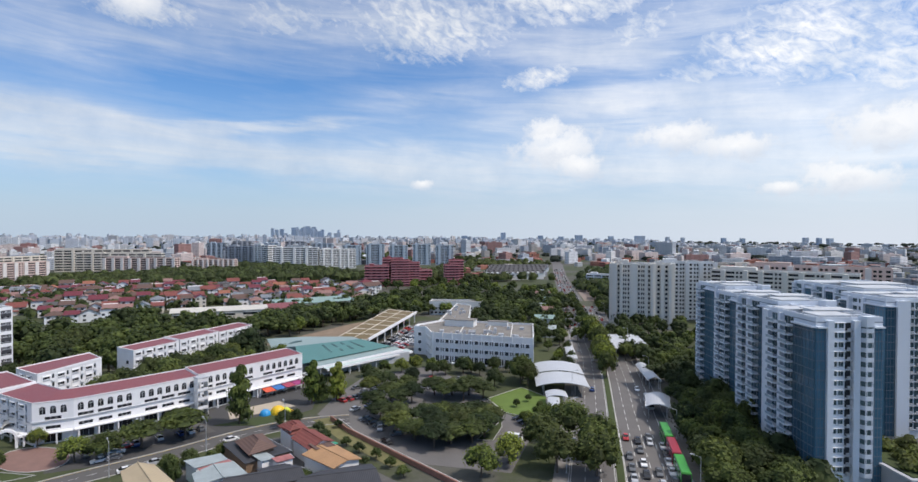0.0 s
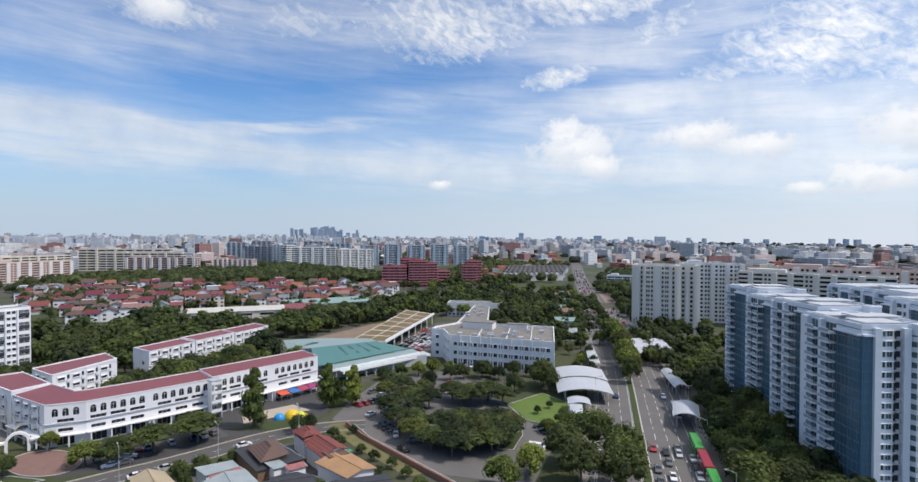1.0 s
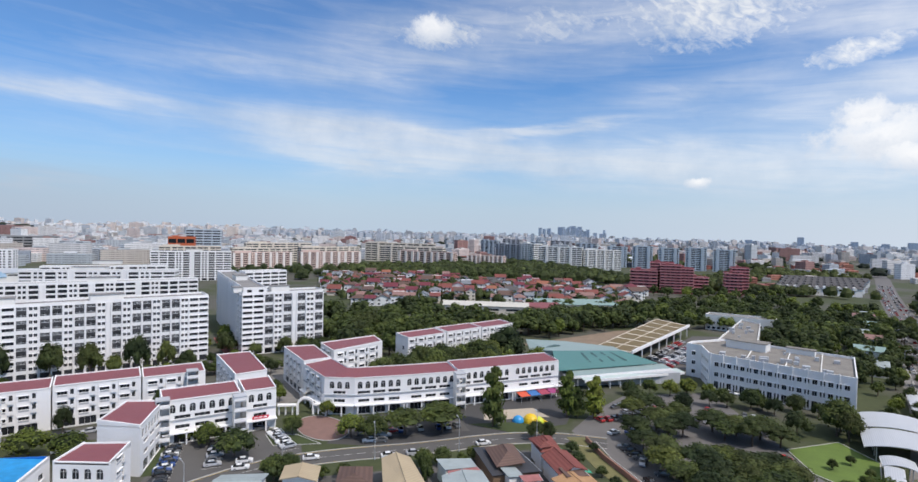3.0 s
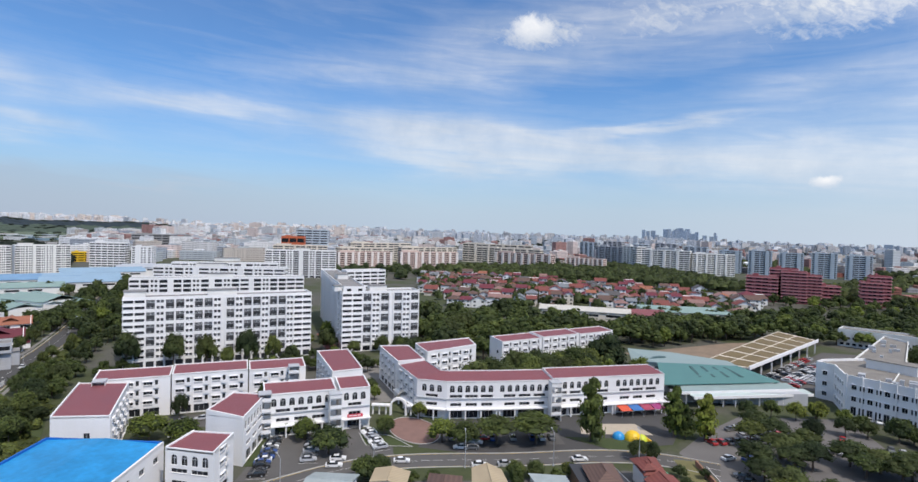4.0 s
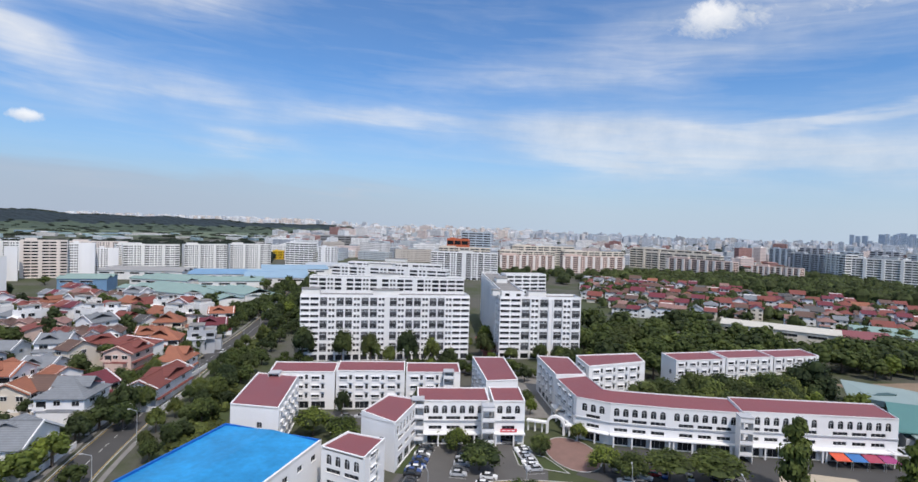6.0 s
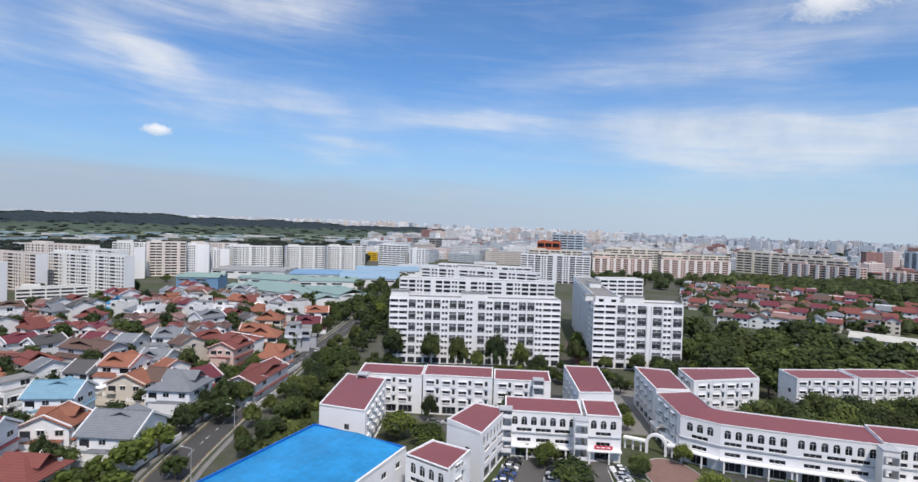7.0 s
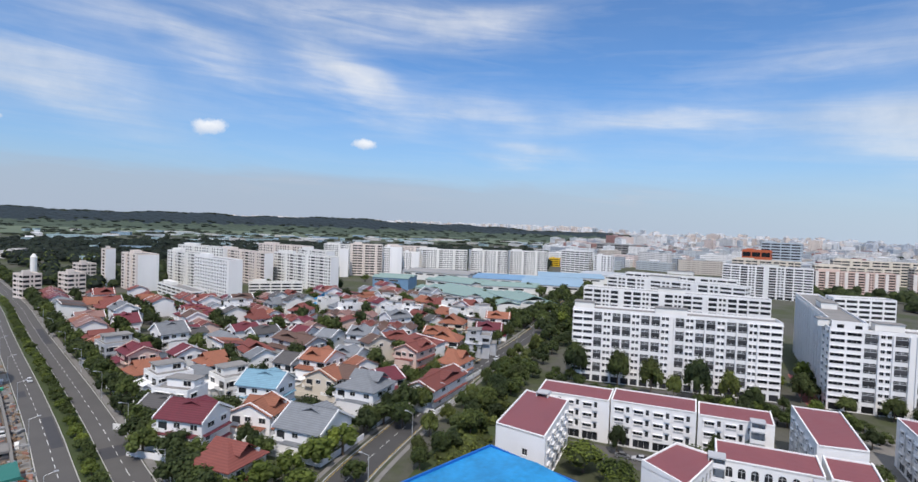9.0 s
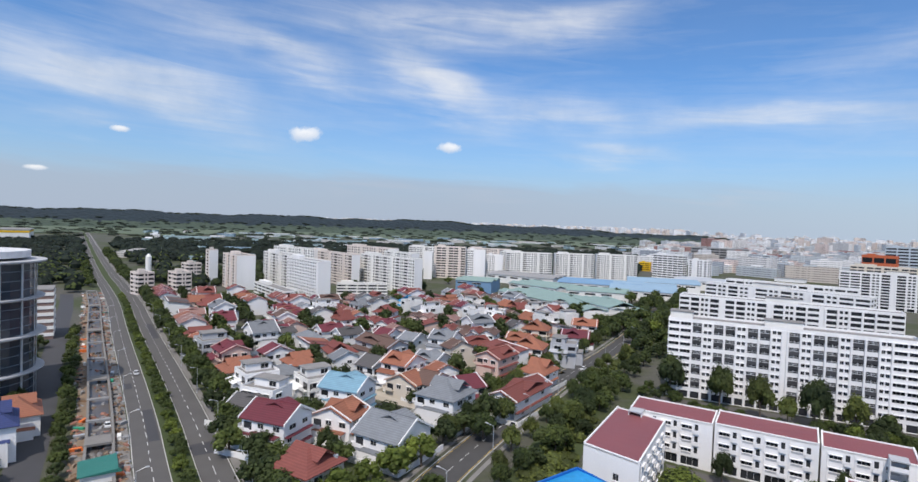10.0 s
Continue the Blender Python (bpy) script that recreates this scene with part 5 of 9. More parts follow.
q = ribbon(Geo(), [(-23.3, 157.5), (-16.6, 147), (4.2, 124), (17.5, 109.5)], -0.12, 0.12, 0, 0.35)
structure("kerb", q, KERB, "pale kerb beside the car park", "kerb")

# play dome and stall awnings
dome = empty("play_dome", -46.5, 164, rz=25, label="yellow and blue plastic play dome", category="playground equipment")
for x, r, m_, nm in ((0.6, 2.7, YELLOW, "yellow_dome"), (-3.6, 2.0, SKYBLUE, "blue_dome"), (3.2, 1.8, mat("lime_plastic", (0.55, 0.60, 0.05), 0.5), "lime_dome")):
    q = Geo()
    for i in range(5):
        for j in range(12):
            P = lambda a, b: (x + r * math.cos(a) * math.cos(b), r * math.cos(a) * math.sin(b), r * math.sin(a))
            a0, a1, b0, b1 = math.pi / 2 * i / 5, math.pi / 2 * (i + 1) / 5, 2 * math.pi * j / 12, 2 * math.pi * (j + 1) / 12
            q.face([P(a0, b0), P(a0, b1), P(a1, b1), P(a1, b0)] if i < 4 else [P(a0, b0), P(a0, b1), P(a1, b0)])
    part(nm, q, m_, dome, smooth=True)
part("slide", Geo().solid([(3.6, -0.6, 0), (6.2, -0.6, 0), (6.2, 0.6, 0), (3.6, 0.6, 0)], [(3.6, -0.6, 1.6), (6.2, -0.6, 0.1), (6.2, 0.6, 0.1), (3.6, 0.6, 1.6)]), YELLOW, dome)
for k, col in enumerate(((0.60, 0.10, 0.05), (0.05, 0.16, 0.40), (0.35, 0.06, 0.10), (0.30, 0.05, 0.16))):
    a, c = Vector((-58.6, 183.3)), Vector((-47.6, 196.8))
    o = a.lerp(c, (k + 0.5) / 4)
    s = empty("stall_awning", o.x, o.y, rz=50.5, label="coloured cloth awning over a shop front", category="awning", group="shop awnings")
    part("cloth", Geo().solid([(-2.0, -4.2, 2.3), (2.0, -4.2, 2.3), (2.0, -0.1, 3.0), (-2.0, -0.1, 3.0)], [(-2.0, -4.2, 2.38), (2.0, -4.2, 2.38), (2.0, -0.1, 3.08), (-2.0, -0.1, 3.08)]), mat("awning_cloth_%s" % "abcd"[k], col, 0.7), s)
    for v in (-1.9, 1.9):
        part("pole", Geo().bar((v, -4.1, 0), (v, -4.1, 2.3), 0.05), STEEL, s)
sign = empty("shop_sign", -116.1, 114.9, 3.9, 58, label="red sign board with unreadable white lettering", category="sign")
part("board", Geo().box(-2.4, 2.4, -0.5, -0.35, 0, 0.9), mat("sign_red", (0.55, 0.03, 0.06), 0.5), sign)
for k in range(3):
    part("bar", Geo().box(-1.9 + 1.35 * k, -0.9 + 1.35 * k, -0.53, -0.5, 0.3, 0.62), WHITE, sign)

# ---- glass-fronted towers ----
GLAZING_BAR = mat("glazing_bar", (0.13, 0.17, 0.21), 0.45, 0.08)
TOWER_ROOF = mat("tower_roof", (0.46, 0.48, 0.50), 0.85, 0.25, 0.3)
RAIL_GLASS = mat("rail_glass", (0.30, 0.37, 0.42), 0.2, 0.15, 0.4)


def tower_balcony(w, dep):
    """One balcony: a slab with a white nosing, side cheeks and a pale glass rail."""
    key = ("tower_balcony", round(w, 2), dep)
    if key not in WIN:
        q = Geo().prism([(-w / 2, 0), (-w / 2, -dep * 0.7), (-w / 2 + 0.5, -dep), (w / 2 - 0.5, -dep), (w / 2, -dep * 0.7), (w / 2, 0)][::1], -0.34, 0.04, 0)
        q.box(-w / 2 + 0.5, w / 2 - 0.5, -dep + 0.02, -dep + 0.08, 0.04, 0.8, 1)
        q.box(-w / 2 + 0.5, w / 2 - 0.5, -dep - 0.02, -dep + 0.1, 0.8, 0.95, 0)
        WIN[key] = q.mesh("balcony", [COOL, RAIL_GLASS])
    return WIN[key]


def bay_storey(w, dep, fh):
    """One storey of a bay-window stack: a chamfered white band below and a ribbon of glass above."""
    key = ("bay_storey", round(w, 2), dep, round(fh, 2))
    if key not in WIN:
        ring_ = lambda o: [(-w / 2 + o, 0), (-w / 2 + 0.9 + o, -dep + o), (w / 2 - 0.9 - o, -dep + o), (w / 2 - o, 0)]
        q = Geo().prism(ring_(0.0), -0.55, 0.55, 0)
        q.prism(ring_(0.1), 0.55, fh - 0.55, 1)
        for x in (-w / 2 + 0.95, -w / 6, w / 6, w / 2 - 0.95):
            q.box(x - 0.06, x + 0.06, -dep - 0.02, -dep + 0.1, 0.55, fh - 0.55, 0)
        WIN[key] = q.mesh("bay_window", [COOL, PANE_GREEN])
    return WIN[key]


def glass_tower(poly, h, floors, label, edges, rec=True, windows=True):
    """A condominium tower. Its named edges hold: g full-height glass, p pier, P broad blank pier, w windows, b balconies, n a recessed service slot, y bay windows."""
    cx, cy, p = rel(poly)
    b = empty("condominium_tower", cx, cy, label=label, category="apartment tower", group="glass-fronted towers")
    fh = (h - 3.0) / floors
    n = len(p)
    unit = {"g": 3.4, "p": 0.9, "P": 2.2, "w": 2.3, "b": 3.6, "n": 2.4, "y": 5.2}
    for i in range(n):
        a, c = Vector(p[i]), Vector(p[(i + 1) % n])
        L = (c - a).length
        d = (c - a).normalized()
        rz = math.degrees(math.atan2(d.y, d.x))
        plan = edges.get(i, "")
        if not plan:
            wall(b, tuple(a), tuple(c), 0, h, [], LIGHTGREY)
            continue
        k = L / sum(unit[ch] for ch in plan)
        u, hs = 0.0, []
        for ch in plan:
            w = unit[ch] * k
            o = a + d * (u + w / 2)
            at = lambda z=0.0: pose(o.x, o.y, z, 0, 0, rz)
            if ch == "g":
                part("glass_bay", Geo().box(-w / 2, w / 2, -0.25, 0.0, 1.0, h - 1.6), PANE_BLUE, b, "full-height blue glass bay", m=at())
                q = Geo()
                for f in range(floors + 1):
                    q.box(-w / 2 + 0.05, w / 2 - 0.05, -0.31, -0.25, 2.75 + f * fh, 2.95 + f * fh)
                for m_ in (-0.33, 0.0, 0.33):
                    q.box(m_ * w - 0.05, m_ * w + 0.05, -0.32, -0.25, 1.0, h - 1.6)
                part("glazing_grid", q, GLAZING_BAR, b, "dark bars between the panes", m=at(), kind="stuff")
                part("eave", Geo().box(-w / 2, w / 2, -1.0, 0.0, h - 1.6, h - 1.2), COOL, b, m=at())
            elif ch in "pP":
                part("pier", Geo().box(-w / 2, w / 2, -1.0, 0.0, 0.0, h + 0.3), COOL, b, m=at())
            elif ch == "w":
                hs += [(u + w * 0.1, u + w * 0.9, 3.0 + f * fh + 0.7, 3.0 + f * fh + 2.0, "hood") for f in range(floors)]
            elif ch == "b":
                for f in range(floors):
                    hs.append((u + w * 0.04, u + w * 0.96, 3.0 + f * fh + 0.05, 3.0 + f * fh + 2.2, "window"))
                    part("balcony", tower_balcony(w, 1.9), None, b, m=at(3.0 + f * fh))
            elif ch == "n":
                hs += [(u + w * 0.04, u + w * 0.96, 3.0 + f * fh + 0.1, 3.0 + f * fh + fh - 0.25, "void") for f in range(floors)]
                q = Geo()
                for f in range(floors):
                    q.box(-w / 2, w / 2, -0.55, 0.0, 2.9 + f * fh, 3.05 + f * fh).box(-w * 0.2, w * 0.25, -0.5, -0.1, 3.05 + f * fh, 3.75 + f * fh)
                part("service_ledges", q, LIGHTGREY, b, m=at(), kind="stuff")
            elif ch == "y":
                for f in range(floors):
                    part("bay_window", bay_storey(w, 1.6, fh), None, b, m=at(3.3 + f * fh))
                part("bay_top", Geo().prism([(-w / 2, 0), (-w / 2 + 0.9, -1.7), (w / 2 - 0.9, -1.7), (w / 2, 0)], h - fh * 0.5, h + 1.4), COOL, b, m=at())
            u += w
        wall(b, tuple(a), tuple(c), 0, h, hs, COOL, PANE_GREEN, windows)
    part("core", Geo().prism(inset(p, 0.3), 0.05, h - 0.4), DARK if windows else PANE_GREEN, b)
    flat_roof(b, p, h, TOWER_ROOF, COOL, 1.1, 0.35)
    if rec:
        ip = [Vector(v) for v in inset(p, 1.2)]
        e = lambda u, v: tuple(ip[0].lerp(ip[1], u).lerp(ip[3].lerp(ip[2], u), v))
        for u0, u1, v0, v1, up in ((0.03, 0.30, 0.05, 0.55, 0.9), (0.36, 0.60, 0.30, 0.95, 1.5), (0.66, 0.97, 0.08, 0.62, 1.1)):
            room = [e(u0, v0), e(u1, v0), e(u1, v1), e(u0, v1)]
            part("roof_pavilion", Geo().prism(room, h, h + up), COOL, b)
            part("pavilion_roof", Geo().prism(inset(room, -0.7), h + up, h + up + 0.25), TOWER_ROOF, b)
        for k in range(5):
            o = e(0.08 + 0.2 * k, 0.82)
            part("tank", Geo().box(o[0] - 0.8, o[0] + 0.8, o[1] - 0.6, o[1] + 0.6, h, h + 1.2), STEEL, b)
    return b


steps = [(115.0, 194.5, 173.0), (111.8, 172.6, 150.6), (108.0, 150.2, 129.2), (104.3, 128.8, 107.4)]
for k, (x, y1, y0) in enumerate(steps):
    glass_tower([(x, y1), (x, y0), (x + 16.8, y0), (x + 16.8, y1)], (42.4, 41.2, 42.4, 41.2)[k], 16, "pale grey condominium tower with blue glass bays and balconies",
                {0: ("pbggpb", "pbbggpw", "pbpbgg", "Pbpbgg")[k], 1: "gPwwnPyg" if k == 3 else "gPwwny"})
glass_tower([(146.5, 157), (146.5, 138), (186, 138), (186, 157)], 42.2, 16, "pale grey condominium tower with a broad blank pier", {0: "gpwwpgg", 1: "gPPnnwwpgPyynwPg"}, True, False)
glass_tower([(166, 213), (166, 172), (198, 172), (198, 213)], 41.2, 16, "pale grey condominium tower with blue glass bays", {0: "pbpgpbpgpbwg", 1: "ggPwwnPyggwwP"}, True, False)
pod = empty("podium_deck", 145, 108, label="low podium with a planted roof and white edge", category="podium")
part("wall", Geo().box(-24, 30, -10, 12, 0, 5.6), LIGHTGREY, pod)
part("roof_edge", Geo().box(-24.6, 30, -10.6, 12, 5.6, 6.1), LIGHTGREY, pod)
part("planting", Geo().box(-23.4, 29, -9.4, 11.5, 6.05, 6.3), LAWN, pod)

# round glass tower
ct = Vector((-26.5, 17.9))
yaw = math.radians(90.8 + 42.0)
cc = ct + Vector((-math.sin(yaw), math.cos(yaw))) * 236
rt = empty("round_glass_tower", cc.x, cc.y, label="round dark-glass tower with white balcony rings", category="office tower")


def disc(q, cx, cy, r, z0, z1, n=28, slot=0):
    q.prism([(cx + r * math.cos(2 * math.pi * k / n), cy + r * math.sin(2 * math.pi * k / n)) for k in range(n)], z0, z1, slot)
    return q


part("glass_drum", disc(Geo(), 0, 0, 17.5, 0, 46), mat("dark_tower_glass", (0.03, 0.04, 0.055), 0.12, 0.2, 0.2, spec=0.6), rt)
part("glass_drum", disc(Geo(), 9, -10, 14, 0, 40), MATS["dark_tower_glass"], rt)
for z, r, ox, oy in ((10, 20, 0, 0), (22, 20.5, 0, 0), (34, 20, 0, 0), (46, 20.5, 0, 0), (16, 16.5, 9, -10), (28, 17, 9, -10), (40, 17, 9, -10)):
    part("balcony_ring", disc(Geo(), ox, oy, r, z, z + 0.45), LIGHTGREY, rt)
    part("soffit", disc(Geo(), ox, oy, r - 0.6, z - 0.35, z), GREY, rt)
for z in range(4, 46, 3):
    part("floor_line", disc(Geo(), 0, 0, 17.62, z, z + 0.22), GLAZING_BAR, rt)
    if z < 39:
        part("floor_line", disc(Geo(), 9, -10, 14.12, z + 1, z + 1.22), GLAZING_BAR, rt)
part("roof", disc(Geo(), 0, 0, 16, 47.3, 49.5), mat("pale_roof", (0.62, 0.62, 0.63)), rt)
part("roof", disc(Geo(), 9, -10, 13, 41.3, 43.2), MATS["pale_roof"], rt)
for k in range(16):
    a = 2 * math.pi * k / 16
    for r, ox, oy, top in ((17.7, 0, 0, 46), (14.2, 9, -10, 40)):
        o = (ox + r * math.cos(a), oy + r * math.sin(a))
        part("mullion", Geo().bar((*o, 0), (*o, top), 0.16 if k % 4 else 0.34), STEEL, rt)
podt = empty("office_slab", -292, -196, rz=35, label="brown and white office slab beside the round tower", category="office building")
part("wall", Geo().box(-9, 9, -9, 9, 0, 24), mat("brown_cladding", (0.22, 0.15, 0.13), 0.7), podt)
for k in range(7):
    part("band", Geo().box(-9.3, 9.3, -9.3, 9.3, 1.6 + k * 3.3, 3.2 + k * 3.3), WHITE2, podt)
part("roof", Geo().box(-9.2, 9.2, -9.2, 9.2, 24, 24.6), ROOFGREY, podt)

# canal works beside the western road
W2 = [v for v in WEST if -470 < v[0] < -120]
structure("works_strip", ribbon(Geo(), W2, -23.5, -10.8, -0.1, 0.05), SOIL, "bare soil and rubble of road works", "soil")
q = Geo()
for s0, s1, o0, o1 in ((-176, -206, -6.2, -3.4), (-222, -236, -9.8, -7.4), (-250, -262, 3.4, 6.0), (-162, -172, 3.2, 9.8), (-290, -330, 6.6, 9.6)):
    ribbon(q, [v for v in dense(WEST) if s1 < v[0] < s0], o0, o1, 0.0, 0.034)
structure("road_patches", q, ASPHALT_DARK, "dark patches of new asphalt", "road")
structure("works_paving", ribbon(Geo(), W2, -13.6, -10.8, -0.1, 0.12), CONCRETE_PALE, "dusty concrete strip beside the works", "paving")
canal = empty("canal", W2[0][0], W2[0][1], label="concrete canal with side walls and cross beams", category="canal", kind="structure")
Wl = [(x - W2[0][0], y - W2[0][1]) for x, y in W2]
part("bed", ribbon(Geo(), Wl, -20.2, -15.0, 0.0, 0.2), mat("canal_bed", (0.10, 0.088, 0.08), 0.35, 0.4, 0.12), canal)
for o in (-21.0, -14.8):
    part("wall", ribbon(Geo(), Wl, o, o + 0.7, 0.0, 1.8), CONCRETE_PALE, canal)
for k in range(15):
    t = k / 14 * (len(Wl) - 1.01)
    i, f = int(t), t - int(t)
    a, b = Vector(Wl[i]), Vector(Wl[i + 1])
    o, d = a.lerp(b, f), (b - a).normalized()
    m_ = pose(o.x, o.y, 0, 0, 0, math.degrees(math.atan2(d.y, d.x)))
    part("cross_beam", Geo().box(-0.7 if k % 3 else -3.2, 0.7 if k % 3 else 3.2, 14.8, 21.0, 1.5, 2.1), GREY if k % 3 else CONCRETE_PALE, canal, m=m_)
rng = random.Random(8)
for k in range(34):
    i = rng.randrange(len(W2) - 1)
    o = Vector(W2[i]).lerp(Vector(W2[i + 1]), rng.random())
    s = side_pts([tuple(o), W2[i + 1]], -rng.uniform(11.5, 14.0) if k % 2 else -rng.uniform(21.5, 23.5))[0]
    c = rng.choice((ORANGE, STEEL, TIMBER, GREY, WHITE2, MATS["green_awning_cloth"]))
    t = empty("material_stack", s[0], s[1], rz=rng.uniform(0, 180), label="stacked building materials beside the canal works", category="building material", group="works clutter")
    for j in range(rng.randint(2, 4)):
        part("board", Geo().box(-1.5 - j * 0.1, 1.5 - j * 0.2, -0.5, 0.5, j * 0.35, j * 0.35 + 0.3), c, t)
q = Geo()
for k in range(900):
    i = rng.randrange(len(W2) - 1)
    o = Vector(W2[i]).lerp(Vector(W2[i + 1]), rng.random())
    off = rng.choice((rng.uniform(11.2, 14.2), rng.uniform(11.2, 14.2), rng.uniform(21.8, 24.5), rng.uniform(15.5, 20.0)))
    c = Vector(side_pts([tuple(o), W2[i + 1]], -off)[0])
    t, a, b_, hh = rng.uniform(0, 3.14), rng.uniform(0.2, 1.3), rng.uniform(0.15, 0.7), rng.uniform(0.1, 0.8)
    z = 0.2 if 15 < off < 20.2 else 0.05
    u, v = Vector((math.cos(t), math.sin(t))), Vector((-math.sin(t), math.cos(t)))
    lo = [c - u * a - v * b_, c + u * a - v * b_, c + u * a + v * b_, c - u * a + v * b_]
    q.solid([(*p_, z) for p_ in lo], [(*(c + (p_ - c) * rng.uniform(0.3, 0.95)), z + hh) for p_ in lo], rng.randrange(6))
tagged(new("rubble", q.mesh("rubble", [SOIL, GREY, CONCRETE_PALE, TIMBER, RUST, DARKSHEET])), label="rubble, planks and debris strewn along the works", category="rubble", kind="stuff")
shed = empty("works_shed", -152.6, -67.5, rz=35, label="works shed with a dark green roof", category="shed")
part("wall", Geo().box(-4.5, 4.5, -3.5, 3.5, 0, 2.8), WHITE2, shed)
part("roof", Geo().solid([(-5, -4, 2.8), (5, -4, 2.8), (5, 4, 2.8), (-5, 4, 2.8)], [(-5, -4, 3.0), (5, -4, 3.0), (5, 4, 3.6), (-5, 4, 3.6)]), mat("dark_green_sheet", (0.03, 0.16, 0.13), 0.5, bands=(0.5, 0.1, "X")), shed)
structure("road_villas", ribbon(Geo(), W2, -37, -29, -0.1, 0.03), ASPHALT_DARK, "dark asphalt lane beside the canal", "road")

# ---- houses ----
HOUSES = {}
RICH = [False]
WALLS = {"white": WHITE, "old": WHITE2, "cream": CREAM, "pink": PEACH, "grey": LIGHTGREY}


def flush_window(w, h):
    """A window with a proud frame and sill, for house walls: x along the wall, y inwards, origin at its lower middle."""
    key = ("flush", w, h)
    if key not in WIN:
        q = Geo()
        q.box(-w / 2, w / 2, -0.03, 0.0, 0, h, 0)
        a, c, t = w / 2, h, 0.1
        q.sweep([[(x, -0.08, z), (x + sx_ * t, -0.08, z + sz_ * t), (x + sx_ * t, 0, z + sz_ * t), (x, 0, z)] for x, z, sx_, sz_ in ((-a, 0, -1, 0), (-a, c, -1, 1), (a, c, 1, 1), (a, 0, 1, 0), (-a, 0, -1, -1))], 1)
        q.box(-0.04, 0.04, -0.07, -0.03, 0, h, 1)
        q.box(-w / 2 - 0.2, w / 2 + 0.2, -0.4, 0.0, h + 0.12, h + 0.24, 1)
        WIN[key] = q.mesh("window", [PANE, WHITE2])
    return WIN[key]


def pitched(q, x0, x1, y0, y1, z, rise, kind, ov=0.7, th=0.22, slot=0):
    """A roof over a rectangle: gx ridge along x, gy ridge along y, hip, mono rising to the back."""
    x0, x1, y0, y1 = x0 - ov, x1 + ov, y0 - ov, y1 + ov
    mx, my = (x0 + x1) / 2, (y0 + y1) / 2
    def sheet(pts):
        lo = [(x, y, zz - th) for x, y, zz in pts]
        q.solid(lo, pts, slot)
    if kind == "gx":
        sheet([(x0, y0, z), (x1, y0, z), (x1, my, z + rise), (x0, my, z + rise)])
        sheet([(x1, y1, z), (x0, y1, z), (x0, my, z + rise), (x1, my, z + rise)])
    elif kind == "gy":
        sheet([(x0, y1, z), (x0, y0, z), (mx, y0, z + rise), (mx, y1, z + rise)])
        sheet([(x1, y0, z), (x1, y1, z), (mx, y1, z + rise), (mx, y0, z + rise)])
    elif kind == "mono":
        sheet([(x0, y0, z), (x1, y0, z), (x1, y1, z + rise), (x0, y1, z + rise)])
    else:
        k = min(x1 - x0, y1 - y0) / 2
        if x1 - x0 > y1 - y0:
            a, b = (x0 + k, my, z + rise), (x1 - k, my, z + rise)
            sheet([(x0, y0, z), (x1, y0, z), b, a])
            sheet([(x1, y1, z), (x0, y1, z), a, b])
            sheet([(x1, y0, z), (x1, y1, z), b])
            sheet([(x0, y1, z), (x0, y0, z), a])
        else:
            a, b = (mx, y0 + k, z + rise), (mx, y1 - k, z + rise)
            sheet([(x1, y0, z), (x1, y1, z), b, a])
            sheet([(x0, y1, z), (x0, y0, z), a, b])
            sheet([(x0, y0, z), (x1, y0, z), a])
            sheet([(x1, y1, z), (x0, y1, z), b])
    return q


def gable_walls(q, x0, x1, y0, y1, z, rise, kind):
    mx, my = (x0 + x1) / 2, (y0 + y1) / 2
    if kind == "gx":
        q.solid([(x0, y0, z), (x1, y0, z), (x1, y1, z), (x0, y1, z)], [(x0, my - 0.02, z + rise * 0.93), (x1, my - 0.02, z + rise * 0.93), (x1, my + 0.02, z + rise * 0.93), (x0, my + 0.02, z + rise * 0.93)])
    elif kind == "gy":
        q.solid([(x0, y0, z), (x1, y0, z), (x1, y1, z), (x0, y1, z)], [(mx - 0.02, y0, z + rise * 0.93), (mx + 0.02, y0, z + rise * 0.93), (mx + 0.02, y1, z + rise * 0.93), (mx - 0.02, y1, z + rise * 0.93)])
    elif kind == "mono":
        q.solid([(x0, y0, z), (x1, y0, z), (x1, y1, z), (x0, y1, z)], [(x0, y0, z + 0.01), (x1, y0, z + 0.01), (x1, y1, z + rise * 0.95), (x0, y1, z + rise * 0.95)])


def shell(x0, x1, y0, y1, h, rise, kind):
    """The main walls of a house up to its gables, as one solid."""
    mx, my = (x0 + x1) / 2, (y0 + y1) / 2
    if kind == "gx":
        return Geo().sweep([[(x, y0, 0), (x, y1, 0), (x, y1, h), (x, my, h + rise * 0.93), (x, y0, h)] for x in (x0, x1)])
    if kind == "gy":
        return Geo().sweep([[(x0, y, 0), (x0, y, h), (mx, y, h + rise * 0.93), (x1, y, h), (x1, y, 0)] for y in (y0, y1)])
    if kind == "mono":
        return Geo().sweep([[(x, y0, 0), (x, y1, 0), (x, y1, h + rise * 0.95), (x, y0, h)] for x in (x0, x1)])
    return Geo().box(x0, x1, y0, y1, 0, h)


